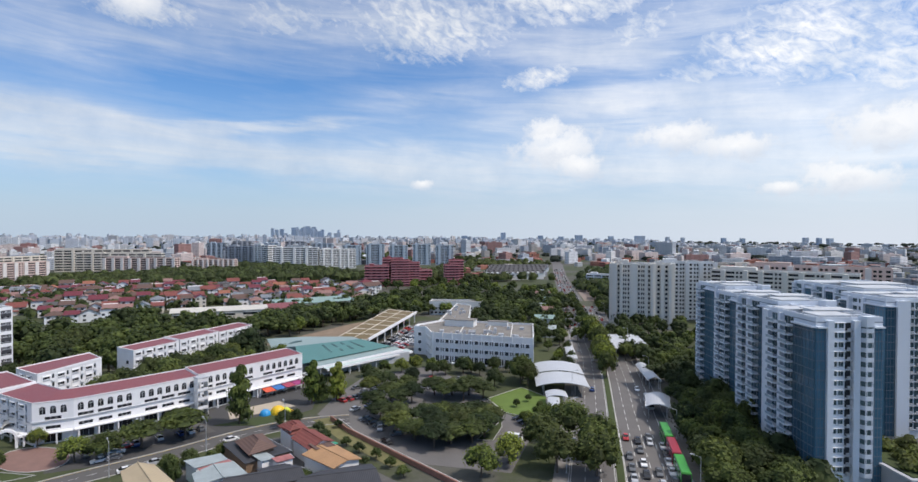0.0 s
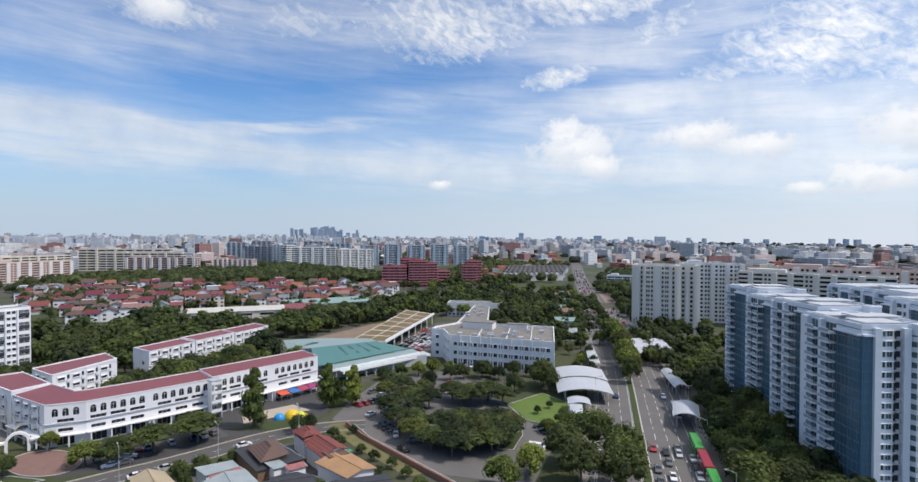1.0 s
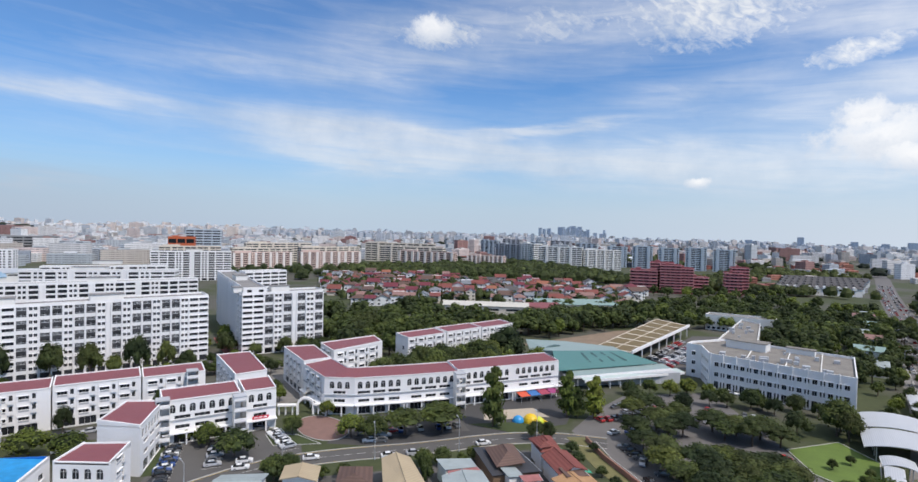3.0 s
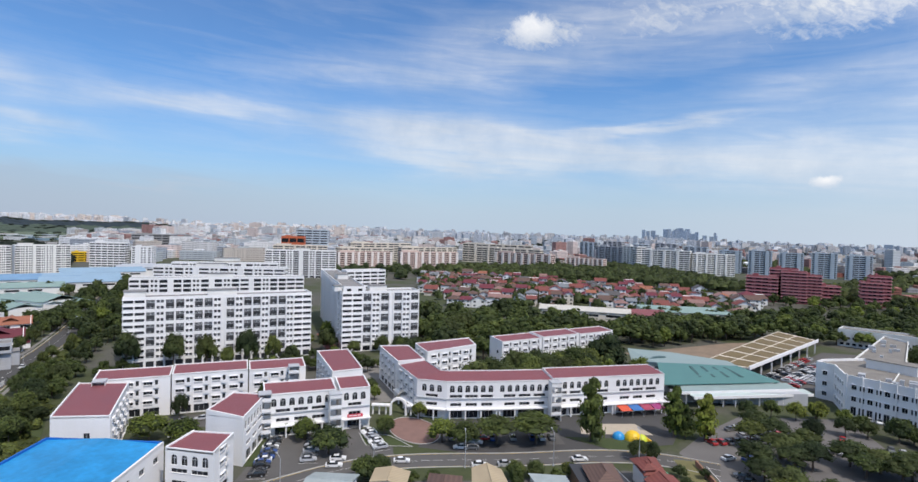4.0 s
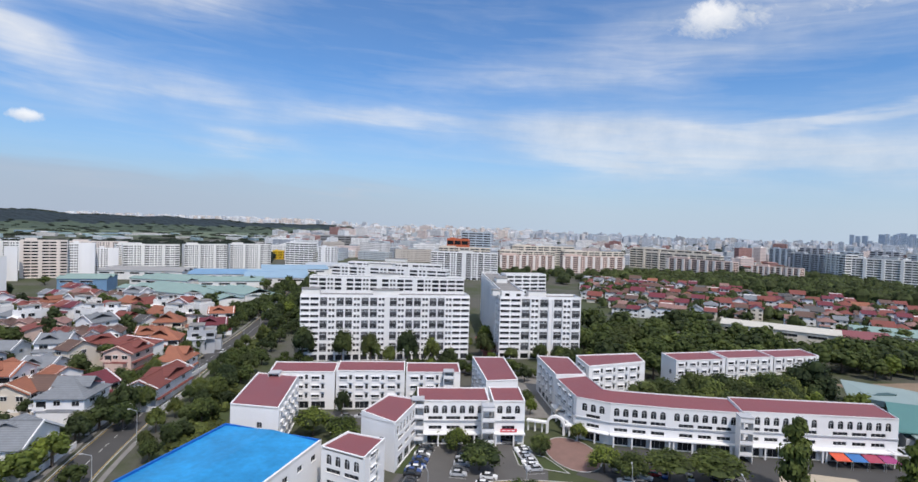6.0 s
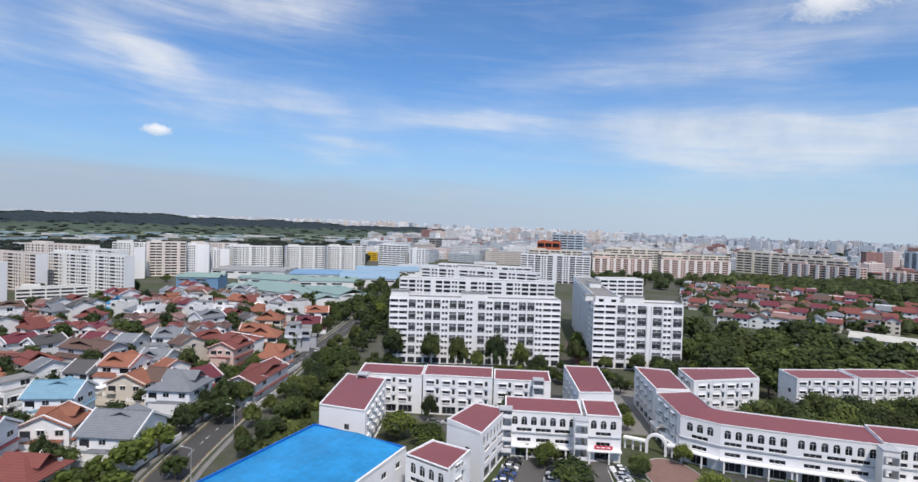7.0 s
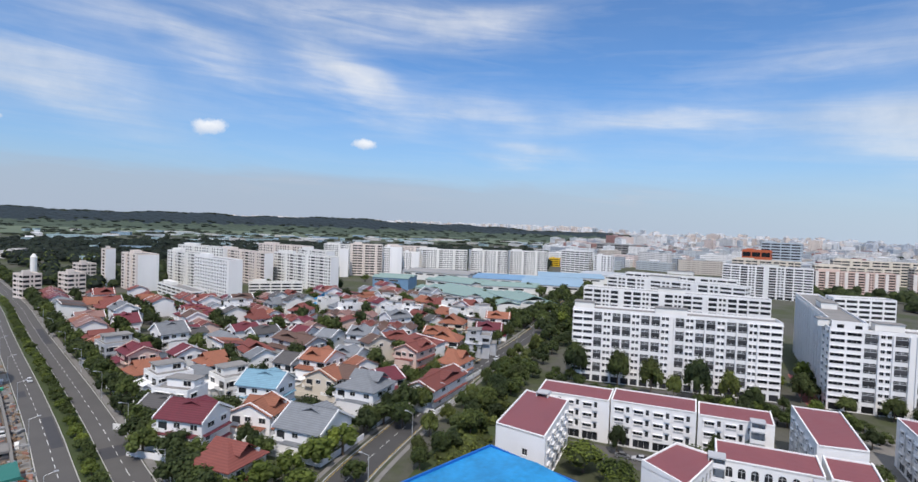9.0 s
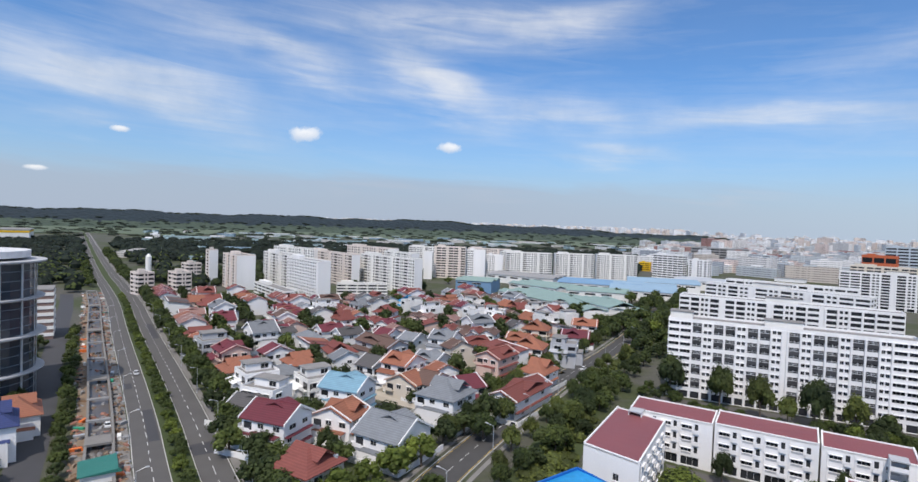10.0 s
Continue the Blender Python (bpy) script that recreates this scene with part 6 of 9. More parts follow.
def fins(q, x0, x1, y0, y1, z, rise, kind, ov=0.75, up=0.34, th=0.28):
    """White party walls and barge boards that stand proud of the tiles, one at each gable."""
    mx, my = (x0 + x1) / 2, (y0 + y1) / 2
    if kind == "gx":
        for x, s in ((x0 - 0.05, th), (x1 + 0.05, -th)):
            q.sweep([[(x, y, v - 0.3), (x + s, y, v - 0.3), (x + s, y, v + up), (x, y, v + up)] for y, v in ((y0 - ov, z), (my, z + rise), (y1 + ov, z))])
    else:
        for y, s in ((y0 - ov, th), (y1 + ov, -th)):
            q.sweep([[(x, y, v - 0.3), (x, y + s, v - 0.3), (x, y + s, v + up), (x, y, v + up)] for x, v in ((x0 - ov, z), (mx, z + rise), (x1 + ov, z))])


def house(x, y, rz, w, d, storeys, kind, roof, wallc, detail=True, z=0.0):
    """A dwelling: front at -y. Same kinds share their meshes."""
    key = (w, d, storeys, kind, roof, wallc, detail, RICH[0])
    if key in HOUSES:
        return copy_thing(HOUSES[key], pose(x, y, z, 0, 0, rz))
    names = {"gx": "gabled", "gy": "front-gabled", "hip": "hipped", "mono": "single-pitch", "flat": "flat"}
    tone = {"white": "white", "old": "off-white", "cream": "cream", "pink": "pink", "grey": "grey"}[wallc]
    surf = {"pink": "faded red", "sky": "bright blue"}.get(roof, roof)
    lab = f"{tone} {'three' if storeys > 2 else 'two'}-storey house with a {surf} {names[kind]} {'roof' if kind == 'flat' else 'tiled roof'}"
    b = empty("house", x, y, z, rz, label=lab, category="house", group="houses of the estate")
    h = 3.1 * storeys
    wm, rm = WALLS[wallc], TILES.get(roof, ROOFGREY)
    x0, x1, y0, y1 = -w / 2, w / 2, -d / 2 + 3.2, d / 2
    rise = (d - 3.2) * 0.25 if kind == "gx" else min(w, d) * 0.30
    q = shell(x0, x1, y0, y1, h, rise, kind)
    q.box(x0 + 0.3, x1 - w * 0.35, -d / 2 + 0.6, y0, 0, h - 3.1)
    # garden walls on three sides of the front yard
    e = -d / 2 - 1.8
    q.prism([(x0, e), (x1, e), (x1, y0), (x1 - 0.15, y0), (x1 - 0.15, e + 0.15), (x0 + 0.15, e + 0.15), (x0 + 0.15, y0), (x0, y0)], 0, 1.5)
    if kind in ("gx", "gy"):
        fins(q, x0, x1, y0, y1, h, rise, kind, *((0.4, 0.1, 0.14) if w < 8 else ()))
    part("wall", q, wm, b)
    if kind == "flat":
        p = [(x0, y0), (x1, y0), (x1, y1), (x0, y1)]
        flat_roof(b, p, h + 0.05, ROOFGREY, wm, 0.7, 0.2)
        part("upper_room", Geo().box(x0 + 0.6, x0 + w * 0.55, y0 + 2, y1 - 1, h, h + 2.6), wm, b)
        part("upper_roof", Geo().box(x0 + 0.2, x0 + w * 0.55 + 0.5, y0 + 1.5, y1 - 0.6, h + 2.6, h + 2.8), ROOFGREY, b)
        part("window", flush_window(2.6, 1.6), None, b, m=pose(x0 + w * 0.3, y0 + 2, h + 0.6))
        part("window", flush_window(2.6, 1.6), None, b, m=pose(x0 + w * 0.55, y1 - 3.5, h + 0.6, 0, 0, 90))
        part("window", flush_window(3.4, 1.7), None, b, m=pose(x1, y0 + 3.2, h - 2.4, 0, 0, 90))
    else:
        q = pitched(Geo(), x0, x1, y0, y1, h, rise, kind, 0.7 if w > 7 else 0.12)
        if w > 11 or kind == "gy":
            # a second, lower ridge breaks up the main roof
            pitched(q, x0 + w * 0.18, x0 + w * 0.62, y0 + d * 0.12, y1 - d * 0.08, h + rise * 0.5, rise * 0.55, "gy" if kind != "gy" else "gx", 0.35)
        part("roof", q, rm, b)
    part("porch_roof", pitched(Geo(), x0 + 0.3, x1 - w * 0.35, -d / 2 + 0.6, y0, h - 3.1, 0.9, "mono", 0.5), rm if kind != "flat" else wm, b)
    if w > 9:
        # a balcony slab with a solid rail over the porch, and a dark opening behind it
        part("balcony", Geo().box(x1 - w * 0.34, x1 - 0.2, y0 - 1.5, y0, h - 3.2, h - 3.0).box(x1 - w * 0.34, x1 - 0.2, y0 - 1.5, y0 - 1.35, h - 3.0, h - 2.1), wm, b)
        part("balcony_door", Geo().box(x1 - w * 0.32, x1 - 0.5, y0 - 0.04, y0, h - 3.0, h - 0.7), PANE, b)
    if w >= 12:
        # a lower side wing, a car porch on posts and more windows on the flanks
        q = Geo().box(x1, x1 + 2.6, y0 + 2.2, y1 - 1.6, 0, h - 3.3)
        part("side_wing", q, wm, b)
        part("wing_roof", pitched(Geo(), x1, x1 + 2.2, y0 + 2.2, y1 - 1.6, h - 3.3, 0.1, "gx", 0.4), rm, b)
        part("car_porch", Geo().box(x0 + 0.4, x0 + w * 0.45, -d / 2 - 2.4, -d / 2 + 0.6, 2.6, 2.85).box(x0 + 0.5, x0 + 0.8, -d / 2 - 2.3, -d / 2 - 2.0, 0, 2.6).box(x0 + w * 0.42, x0 + w * 0.45, -d / 2 - 2.3, -d / 2 - 2.0, 0, 2.6), wm, b)
        for s_ in range(storeys):
            for yy in ((-0.6, 4.2) if w > 12 else (1.5,)):
                part("window", flush_window(1.9, 1.3), None, b, m=pose(x0, yy + y0 * 0.2, s_ * 3.1 + 1.0, 0, 0, -90))
        part("window", flush_window(2.2, 1.3), None, b, m=pose(-0.24 * w, y1, h - 2.1, 0, 0, 180))
    if RICH[0]:
        # flank balconies with doors, a ridge cap and a tiled hood over the windows
        for f in range(1, storeys):
            z_ = f * 3.1
            part("balcony", Geo().box(x1, x1 + 1.3, y0 + 0.4, y0 + 3.6, z_ - 0.15, z_).box(x1 + 1.2, x1 + 1.3, y0 + 0.4, y0 + 3.6, z_, z_ + 0.95), wm, b)
            part("balcony_door", Geo().box(x1, x1 + 0.04, y0 + 0.7, y0 + 3.3, z_ + 0.05, z_ + 2.2), PANE, b)
            part("window", flush_window(2.0, 1.4), None, b, m=pose(x1, y1 - 2.4, z_ + 0.9, 0, 0, 90))
            part("window", flush_window(1.6, 1.4), None, b, m=pose(0.3 * w, y1, z_ - 2.2, 0, 0, 180))
            part("window_hood", Geo().solid([(x0 + 0.4, y1, z_ - 0.5), (x0 + 0.4, y1 + 0.9, z_ - 0.75), (x1 - 0.4, y1 + 0.9, z_ - 0.75), (x1 - 0.4, y1, z_ - 0.5)][::-1], [(x0 + 0.4, y1, z_ - 0.3), (x0 + 0.4, y1 + 0.9, z_ - 0.6), (x1 - 0.4, y1 + 0.9, z_ - 0.6), (x1 - 0.4, y1, z_ - 0.3)][::-1]), rm, b)
        if kind in ("gx", "gy"):
            my, mx = (y0 + y1) / 2, (x0 + x1) / 2
            ends = ((x0, my), (x1, my)) if kind == "gx" else ((mx, y0), (mx, y1))
            part("ridge_cap", Geo().bar((*ends[0], h + rise + 0.05), (*ends[1], h + rise + 0.05), 0.17, n=5), rm, b)
        part("garden_wall", Geo().box(x0 - 1.6, x1 + 4.2, y1 + 3.2, y1 + 3.4, 0, 1.7).box(x1 + 4.0, x1 + 4.2, -d / 2 - 2, y1 + 3.2, 0, 1.7), wm, b)
        part("water_tank", Geo().bar((x0 + 1.6, y1 - 1.2, h - 0.1), (x0 + 1.6, y1 - 1.2, h + 1.3), 0.6, n=10), STEEL, b)
    if detail:
        top = (storeys - 1) * 3.1
        part("window", flush_window(min(3.0, w * 0.36), 1.5), None, b, m=pose(-0.22 * w, y0, top + 0.9))
        if w < 9:
            part("window", flush_window(min(2.4, w * 0.3), 1.5), None, b, m=pose(0.25 * w, y0, top + 0.9))
        part("window", flush_window(min(2.6, w * 0.36), 1.3), None, b, m=pose(0.2 * w, y1, top + 1.0, 0, 0, 180))
        if w > 7:
            part("window", flush_window(1.8, 1.3), None, b, m=pose(x1, 1.0, top + 1.0, 0, 0, 90))
            part("window", flush_window(1.8, 1.3), None, b, m=pose(x0, 1.0, top + 1.0, 0, 0, -90))
    HOUSES[key] = b
    return b


A_DIR, N_DIR, ORG = Vector((-0.826, -0.564)), Vector((-0.564, 0.826)), Vector((-161, -33))
AZ_A = math.degrees(math.atan2(A_DIR.y, A_DIR.x))


def s_min(o):
    return max(-16 + 0.0 * o, -12 if o < 66 else -12 + (o - 66) * 0.62, (o - 150) * 1.55)


def s_max(o):
    return 345 - o * 1.05 if o < 100 else 243


rng = random.Random(21)
# single houses and the roof and wall colours of the terraces
KINDS = [(9.5, 16.0, 2, "hip", "grey", "white"), (9.5, 16.0, 3, "flat", "none", "white"), (9.5, 16.0, 3, "gy", "brown", "white"), (9.5, 16.0, 2, "gx", "maroon", "white"), (12.0, 16.0, 2, "hip", "red", "cream"),
         (12.0, 17.0, 3, "gy", "grey", "white"), (12.0, 16.0, 2, "hip", "orange", "white"), (12.0, 17.0, 3, "gx", "red", "white"), (10.5, 15.0, 3, "flat", "none", "old"), (9.5, 16.0, 2, "gy", "red", "white")]
WEIGHT = [3, 4, 2, 4, 5, 3, 4, 5, 2, 3]
TERRACES = [("red", "brown", "white"), ("orange", "brown", "cream"), ("maroon", "red", "white"), ("orange", "red", "white"), ("pink", "red", "pink"), ("grey", "maroon", "white"), ("brown", "dark", "old"), ("red", "maroon", "white"), ("orange", "pink", "white")]
estate_roads = Geo()
for o in (42.0, 88.0, 134.0, 180.0):
    a, c = ORG + N_DIR * o + A_DIR * s_min(o), ORG + N_DIR * o + A_DIR * s_max(o)
    estate_roads = ribbon(estate_roads, [tuple(a), tuple(c)], -3.2, 3.2, -0.1, 0.03)
structure("road_estate", estate_roads, ASPHALT, "narrow asphalt estate lanes between houses", "road")
# the corner plots that stand nearest, one by one
near_plots = ((-175.0, -34, -20, 12.0, 17.0, 3, "gy", "maroon", "white"), (-153.5, -19.5, -30, 12.0, 16.0, 2, "hip", "red", "cream"), (-187.5, -19.0, -20, 12.0, 16.0, 2, "gx", "orange", "white"),
              (-175.5, -2.0, -30, 15.0, 18.0, 2, "gy", "grey", "white"), (-204.5, -21.0, -20, 12.0, 17.0, 3, "gy", "blue", "white"), (-201.0, 11.5, -30, 14.0, 17.0, 3, "hip", "grey", "white"),
              (-199.0, -46.0, -20, 9.5, 16.0, 3, "flat", "none", "white"), (-192.5, -47.5, -20, 8.0, 15.0, 2, "gy", "dark", "old"), (-223.0, -3.0, -30, 9.5, 16.0, 2, "gx", "orange", "cream"),
              (-217.0, 37.0, -33, 28.0, 14.0, 2, "gx", "red", "white"), (-245.0, 47.0, -33, 14.0, 14.0, 2, "hip", "orange", "white"))
SIDE_STEPS = [tuple(Vector(a).lerp(Vector(b), k / 6)) for a, b in zip(SIDE, SIDE[1:]) for k in range(6)]
# further single plots and short rows, street by street
more_plots = ((-215.7, -55.8, 40, 12, 15, 3, "flat", "none", "white"), (-229.5, -68.4, 40, 12, 15, 2, "hip", "orange", "white"), (-242.0, -48.6, 40, 12, 14, 2, "hip", "orange", "white"), (-226.0, -50.0, 40, 9.5, 14, 2, "hip", "grey", "old"),
              (-245.5, -78.0, 40, 14, 14, 3, "gx", "maroon", "pink"), (-262.0, -93.0, 40, 14, 16, 3, "flat", "none", "grey"), (-284.7, -80.7, 40, 14, 15, 3, "gy", "grey", "white"), (-257.5, -64.0, 40, 9.5, 15, 2, "gx", "maroon", "white"),
              (-212.0, -33.5, 40, 12, 15, 3, "flat", "none", "old"), (-268.0, -20.0, 47, 24, 14, 3, "gx", "brown", "grey"), (-243.5, -18.5, 60, 9.5, 16, 2, "gx", "dark", "white"), (-236.0, -6.0, 60, 12, 16, 3, "gx", "orange", "white"),
              (-223.0, 5.5, 60, 9.5, 16, 2, "gx", "brown", "white"), (-255.0, 31.0, -35, 16, 14, 3, "gx", "red", "pink"), (-286.5, 49.7, 70, 14, 16, 2, "hip", "orange", "white"), (-302.0, 46.0, 70, 12, 15, 2, "gx", "orange", "white"), (-333.0, 58.7, 70, 14, 16, 2, "hip", "orange", "cream"),
              (-284.0, 8.5, 70, 12, 16, 3, "gx", "grey", "white"), (-255.0, 4.0, 60, 12, 15, 2, "gx", "grey", "white"), (-308.0, -53.5, 40, 9.5, 16, 2, "gy", "maroon", "white"), (-300.5, -42.0, 40, 9.5, 16, 2, "gy", "dark", "white"), (-342.6, -54.0, 40, 14, 14, 2, "hip", "red", "white"),
              (-347.0, 26.0, 74, 14, 14, 2, "hip", "grey", "white"), (-386.0, -163.0, 36, 12, 16, 2, "hip", "orange", "cream"), (-374.0, -148.0, 36, 12, 16, 2, "hip", "red", "cream"), (-326.0, -117.6, 36, 14, 14, 2, "gy", "maroon", "white"), (-339.0, -142.0, 36, 9.5, 16, 2, "gy", "pink", "white"),
              (-423.0, -177.0, 36, 14, 14, 2, "hip", "dark", "white"), (-372.0, -33.0, 74, 12, 16, 2, "hip", "red", "white"), (-422.0, -22.7, 74, 14, 12, 2, "hip", "sky", "white"), (-372.0, -73.0, 36, 12, 15, 3, "flat", "none", "white"), (-397.5, -54.6, 40, 12, 14, 2, "hip", "grey", "white"),
              (-371.0, 37.0, 74, 12, 14, 3, "flat", "none", "white"), (-281.0, 65.0, 74, 12, 14, 3, "flat", "none", "grey"), (-315.0, 77.0, 74, 14, 16, 2, "gx", "maroon", "white"), (-352.0, 90.0, 74, 14, 16, 2, "gx", "orange", "white"), (-293.5, -8.0, 60, 9.5, 15, 2, "gx", "grey", "white"), (-302.0, -22.0, 60, 9.5, 15, 2, "gx", "maroon", "white"))
short_rows = ((-374, -102, 36.6, 5, ("maroon", "red"), "white"), (-337, -45, 74, 3, ("maroon", "red"), "white"), (-358, -16, 74, 4, ("brown", "pink"), "pink"), (-318, -92, 40, 4, ("maroon", "dark"), "white"), (-322, 6, 72, 4, ("red", "brown"), "white"))
plots = near_plots + more_plots
RICH[0] = True
for k, plot in enumerate(plots):
    RICH[0] = k < 28
    house(*plot)
RICH[0] = False
for x, y, a, n, roofs, wc in short_rows:
    for k in range(n):
        c = Vector((x, y)) + Vector((math.cos(radians(a)), math.sin(radians(a)))) * (7.6 * (k + 0.5))
        house(c.x, c.y, a, 7.5, 15.0, 2, "gy", roofs[k % 2], wc)
        plots += ((c.x, c.y),)
count = 0
for row, (o, facing) in enumerate(((9, 1), (30, -1), (54, 1), (76, -1), (100, 1), (122, -1), (146, 1), (168, -1), (192, 1), (213, -1), (232, 1))):
    s = s_min(o) + rng.uniform(0, 4)
    run = 0
    while s < s_max(o) and count < 250:
        if run <= 0:
            single = rng.random() < 0.52
            run = 1 if single else rng.choice((2, 2, 3, 3, 4))
            pair, st, kd = rng.choice(TERRACES), rng.choice((2, 2, 2, 3)), rng.choice(("gx", "gx", "gx", "mono"))
            spec = rng.choices(KINDS, WEIGHT)[0] if single else None
            s += rng.uniform(1.0, 3.0)
            back, turn = rng.uniform(-1.8, 1.8), rng.choice((0, 0, 0, 180)) + rng.uniform(-4, 4)
        run -= 1
        this = spec or (7.4, 15.0, st, kd, rng.choice(pair[:2]), pair[2])
        w = this[0]
        c = ORG + A_DIR * (s + w / 2) + N_DIR * (o + back)
        s += w + (rng.uniform(1.5, 3.5) if spec else 0.12)
        if any((c.x - p[0]) ** 2 + (c.y - p[1]) ** 2 < 170 for p in plots) or any((c.x - p[0]) ** 2 + (c.y - p[1]) ** 2 < 400 for p in SIDE_STEPS):
            continue
        house(c.x, c.y, AZ_A + (0 if facing > 0 else 180) + turn * (spec is not None) + (rng.choice((0, 0, 90, -90)) if w > 9 else 0), *this, detail=c.x > -285)
        count += 1


def inside(x, y, poly):
    r, n = False, len(poly)
    for i in range(n):
        (xa, ya), (xb, yb) = poly[i], poly[i - 1]
        if (ya > y) != (yb > y) and x < (xb - xa) * (y - ya) / (yb - ya) + xa:
            r = not r
    return r


# the second estate, beyond the woods
far_poly = [(-455, 540), (-330, 395), (-250, 345), (-222, 372), (-150, 425), (-62, 452), (-66, 575), (-180, 600), (-300, 590)]
rng = random.Random(5)
u, v = Vector((0.88, 0.47)), Vector((-0.47, 0.88))
far_walls, far_roofs = [WHITE, WHITE2, CREAM, PEACH], [TILES[k] for k in ("red", "orange", "maroon", "brown", "grey", "pink", "dark")]
q = Geo()
for i in range(-40, 40):
    for j in range(-20, 20):
        c = Vector((-250, 470)) + u * (i * 10.4) + v * (j * 20 + (0 if j % 2 else 2.5))
        if not inside(c.x, c.y, far_poly) or rng.random() > 0.66:
            continue
        t = Geo()
        w, kd, st = rng.choice((8.0, 8.0, 9.5, 12.0)), rng.choice(("gx", "gx", "gy", "hip", "mono")), rng.choice((2, 2, 2, 3))
        ws, rs = rng.choice((0, 0, 0, 1, 1, 2)), 4 + rng.choices(range(7), (8, 2, 9, 6, 3, 5, 3))[0]
        hh = st * 3.0
        t.box(-w / 2, w / 2, -5, 6, 0, hh, ws)
        t.box(-w / 2 + 0.4, w * 0.1, -7.5, -5, 0, 3.2, ws)
        gable_walls(t, -w / 2, w / 2, -5, 6, hh, w * 0.28, kd)
        pitched(t, -w / 2, w / 2, -5, 6, hh, w * 0.28, kd, slot=rs)
        pitched(t, -w / 2 + 0.4, w * 0.1, -7.5, -5, 3.2, 0.8, "mono", slot=rs)
        for x0 in (-0.28, 0.25):
            for s_ in range(st):
                t.box(w * x0 - 0.9, w * x0 + 0.9, 6.0, 6.06, s_ * 3 + 1, s_ * 3 + 2.3, 11)
                t.box(w * x0 - 0.9, w * x0 + 0.9, -5.06, -5.0, s_ * 3 + 1, s_ * 3 + 2.3, 11)
        a = math.atan2(u.y, u.x) + (math.pi if j % 2 else 0)
        ca, sa, n0 = math.cos(a), math.sin(a), len(q.v)
        q.v += [(c.x + x * ca - y * sa, c.y + x * sa + y * ca, z) for x, y, z in t.v]
        q.f += [tuple(n0 + m for m in f) for f in t.f]
        q.s += t.s
tagged(new("house_rows", q.mesh("house_rows", far_walls + far_roofs + [PANE])), label="close rows of two-storey houses with red and grey roofs", category="houses", kind="stuff")
# villas beside the canal
house(-160.0, -103.0, 40, 14.0, 15.0, 3, "hip", "navy", "white")
house(-177.0, -109.0, 40, 14.0, 13.0, 2, "hip", "orange", "white")

# ---- slabs of flats, works halls and other blocks in the middle distance ----
LEDGE = {"red_brown_cladding": mat("faded_pink_ledges", (0.52, 0.25, 0.26), 0.75, 0.15, 0.2), "peach_paint": mat("pale_fins", (0.76, 0.70, 0.65), 0.75, 0.12, 0.2)}


def block(poly, h, floors, wallm, pattern, side="WW", label="", group="distant blocks of flats", roof=ROOFGREY, z0=0.6, name="apartment_block", endm=None):
    """A block whose openings are cut through its walls over dark glass."""
    cx, cy, p = rel(poly)
    b = empty(name, cx, cy, label=label, category="apartment block", group=group)
    fh = (h - z0) / floors
    unit = {"W": 3.6, "S": 3.0, "B": 3.4, "P": 1.6, "R": 6.0, "V": 2.2}
    fin = Geo()
    for i in range(4):
        a, c = p[i], p[(i + 1) % 4]
        L = edge_len(a, c)
        pat = pattern if i in (0, 2) else side
        if not pat:
            wall(b, a, c, 0, h, [], endm or wallm)
            continue
        k = L / sum(unit[ch] for ch in pat)
        hs, u = [], 0.0
        for ch in pat:
            w = unit[ch] * k
            for f in range(floors):
                z = z0 + f * fh
                if ch == "S":
                    hs += [(u + w * 0.14, u + w * 0.42, z + fh * 0.28, z + fh * 0.80, "void"), (u + w * 0.58, u + w * 0.86, z + fh * 0.28, z + fh * 0.80, "void")]
                elif ch in "WRB":
                    hs.append((u + w * 0.06, u + w * 0.94, z + fh * 0.28, z + fh * 0.80, "void"))
                elif ch == "V":
                    hs.append((u + w * 0.25, u + w * 0.75, z + fh * 0.28, z + fh * 0.80, "void"))
            if ch == "P":
                o = Vector(a).lerp(Vector(c), (u + w / 2) / L)
                d = (Vector(c) - Vector(a)).normalized()
                nn = Vector((d.y, -d.x))
                e0, e1 = o - d * (w / 2), o + d * (w / 2)
                out = nn * (2.0 if floors > 12 else 1.0)
                fin.prism([tuple(e0 + out), tuple(e1 + out), tuple(e1), tuple(e0)], 0, h + 0.6)
            u += w
        wall(b, a, c, 0, h, hs, wallm, windows=False)
    if wallm is BRICKRED:
        led = Geo()
        for f in range(1, floors + 1):
            led.prism(inset(p, -0.7), z0 + f * fh - 0.85, z0 + f * fh - 0.05)
        part("ledge", led, LEDGE[wallm.name], b, kind="stuff")
    if fin.f:
        part("facade_fin", fin, LEDGE.get(wallm.name, wallm), b, kind="stuff")
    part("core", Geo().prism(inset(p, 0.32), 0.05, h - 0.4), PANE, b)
    flat_roof(b, p, h, roof, wallm, 0.8)
    lr = inset(p, edge_len(p[1], p[2]) * 0.3)
    part("lift_room", Geo().prism([lr[0], tuple(Vector(lr[0]).lerp(Vector(lr[1]), 0.3)), tuple(Vector(lr[3]).lerp(Vector(lr[2]), 0.3)), lr[3]], h, h + 2.6), wallm, b)
    return b


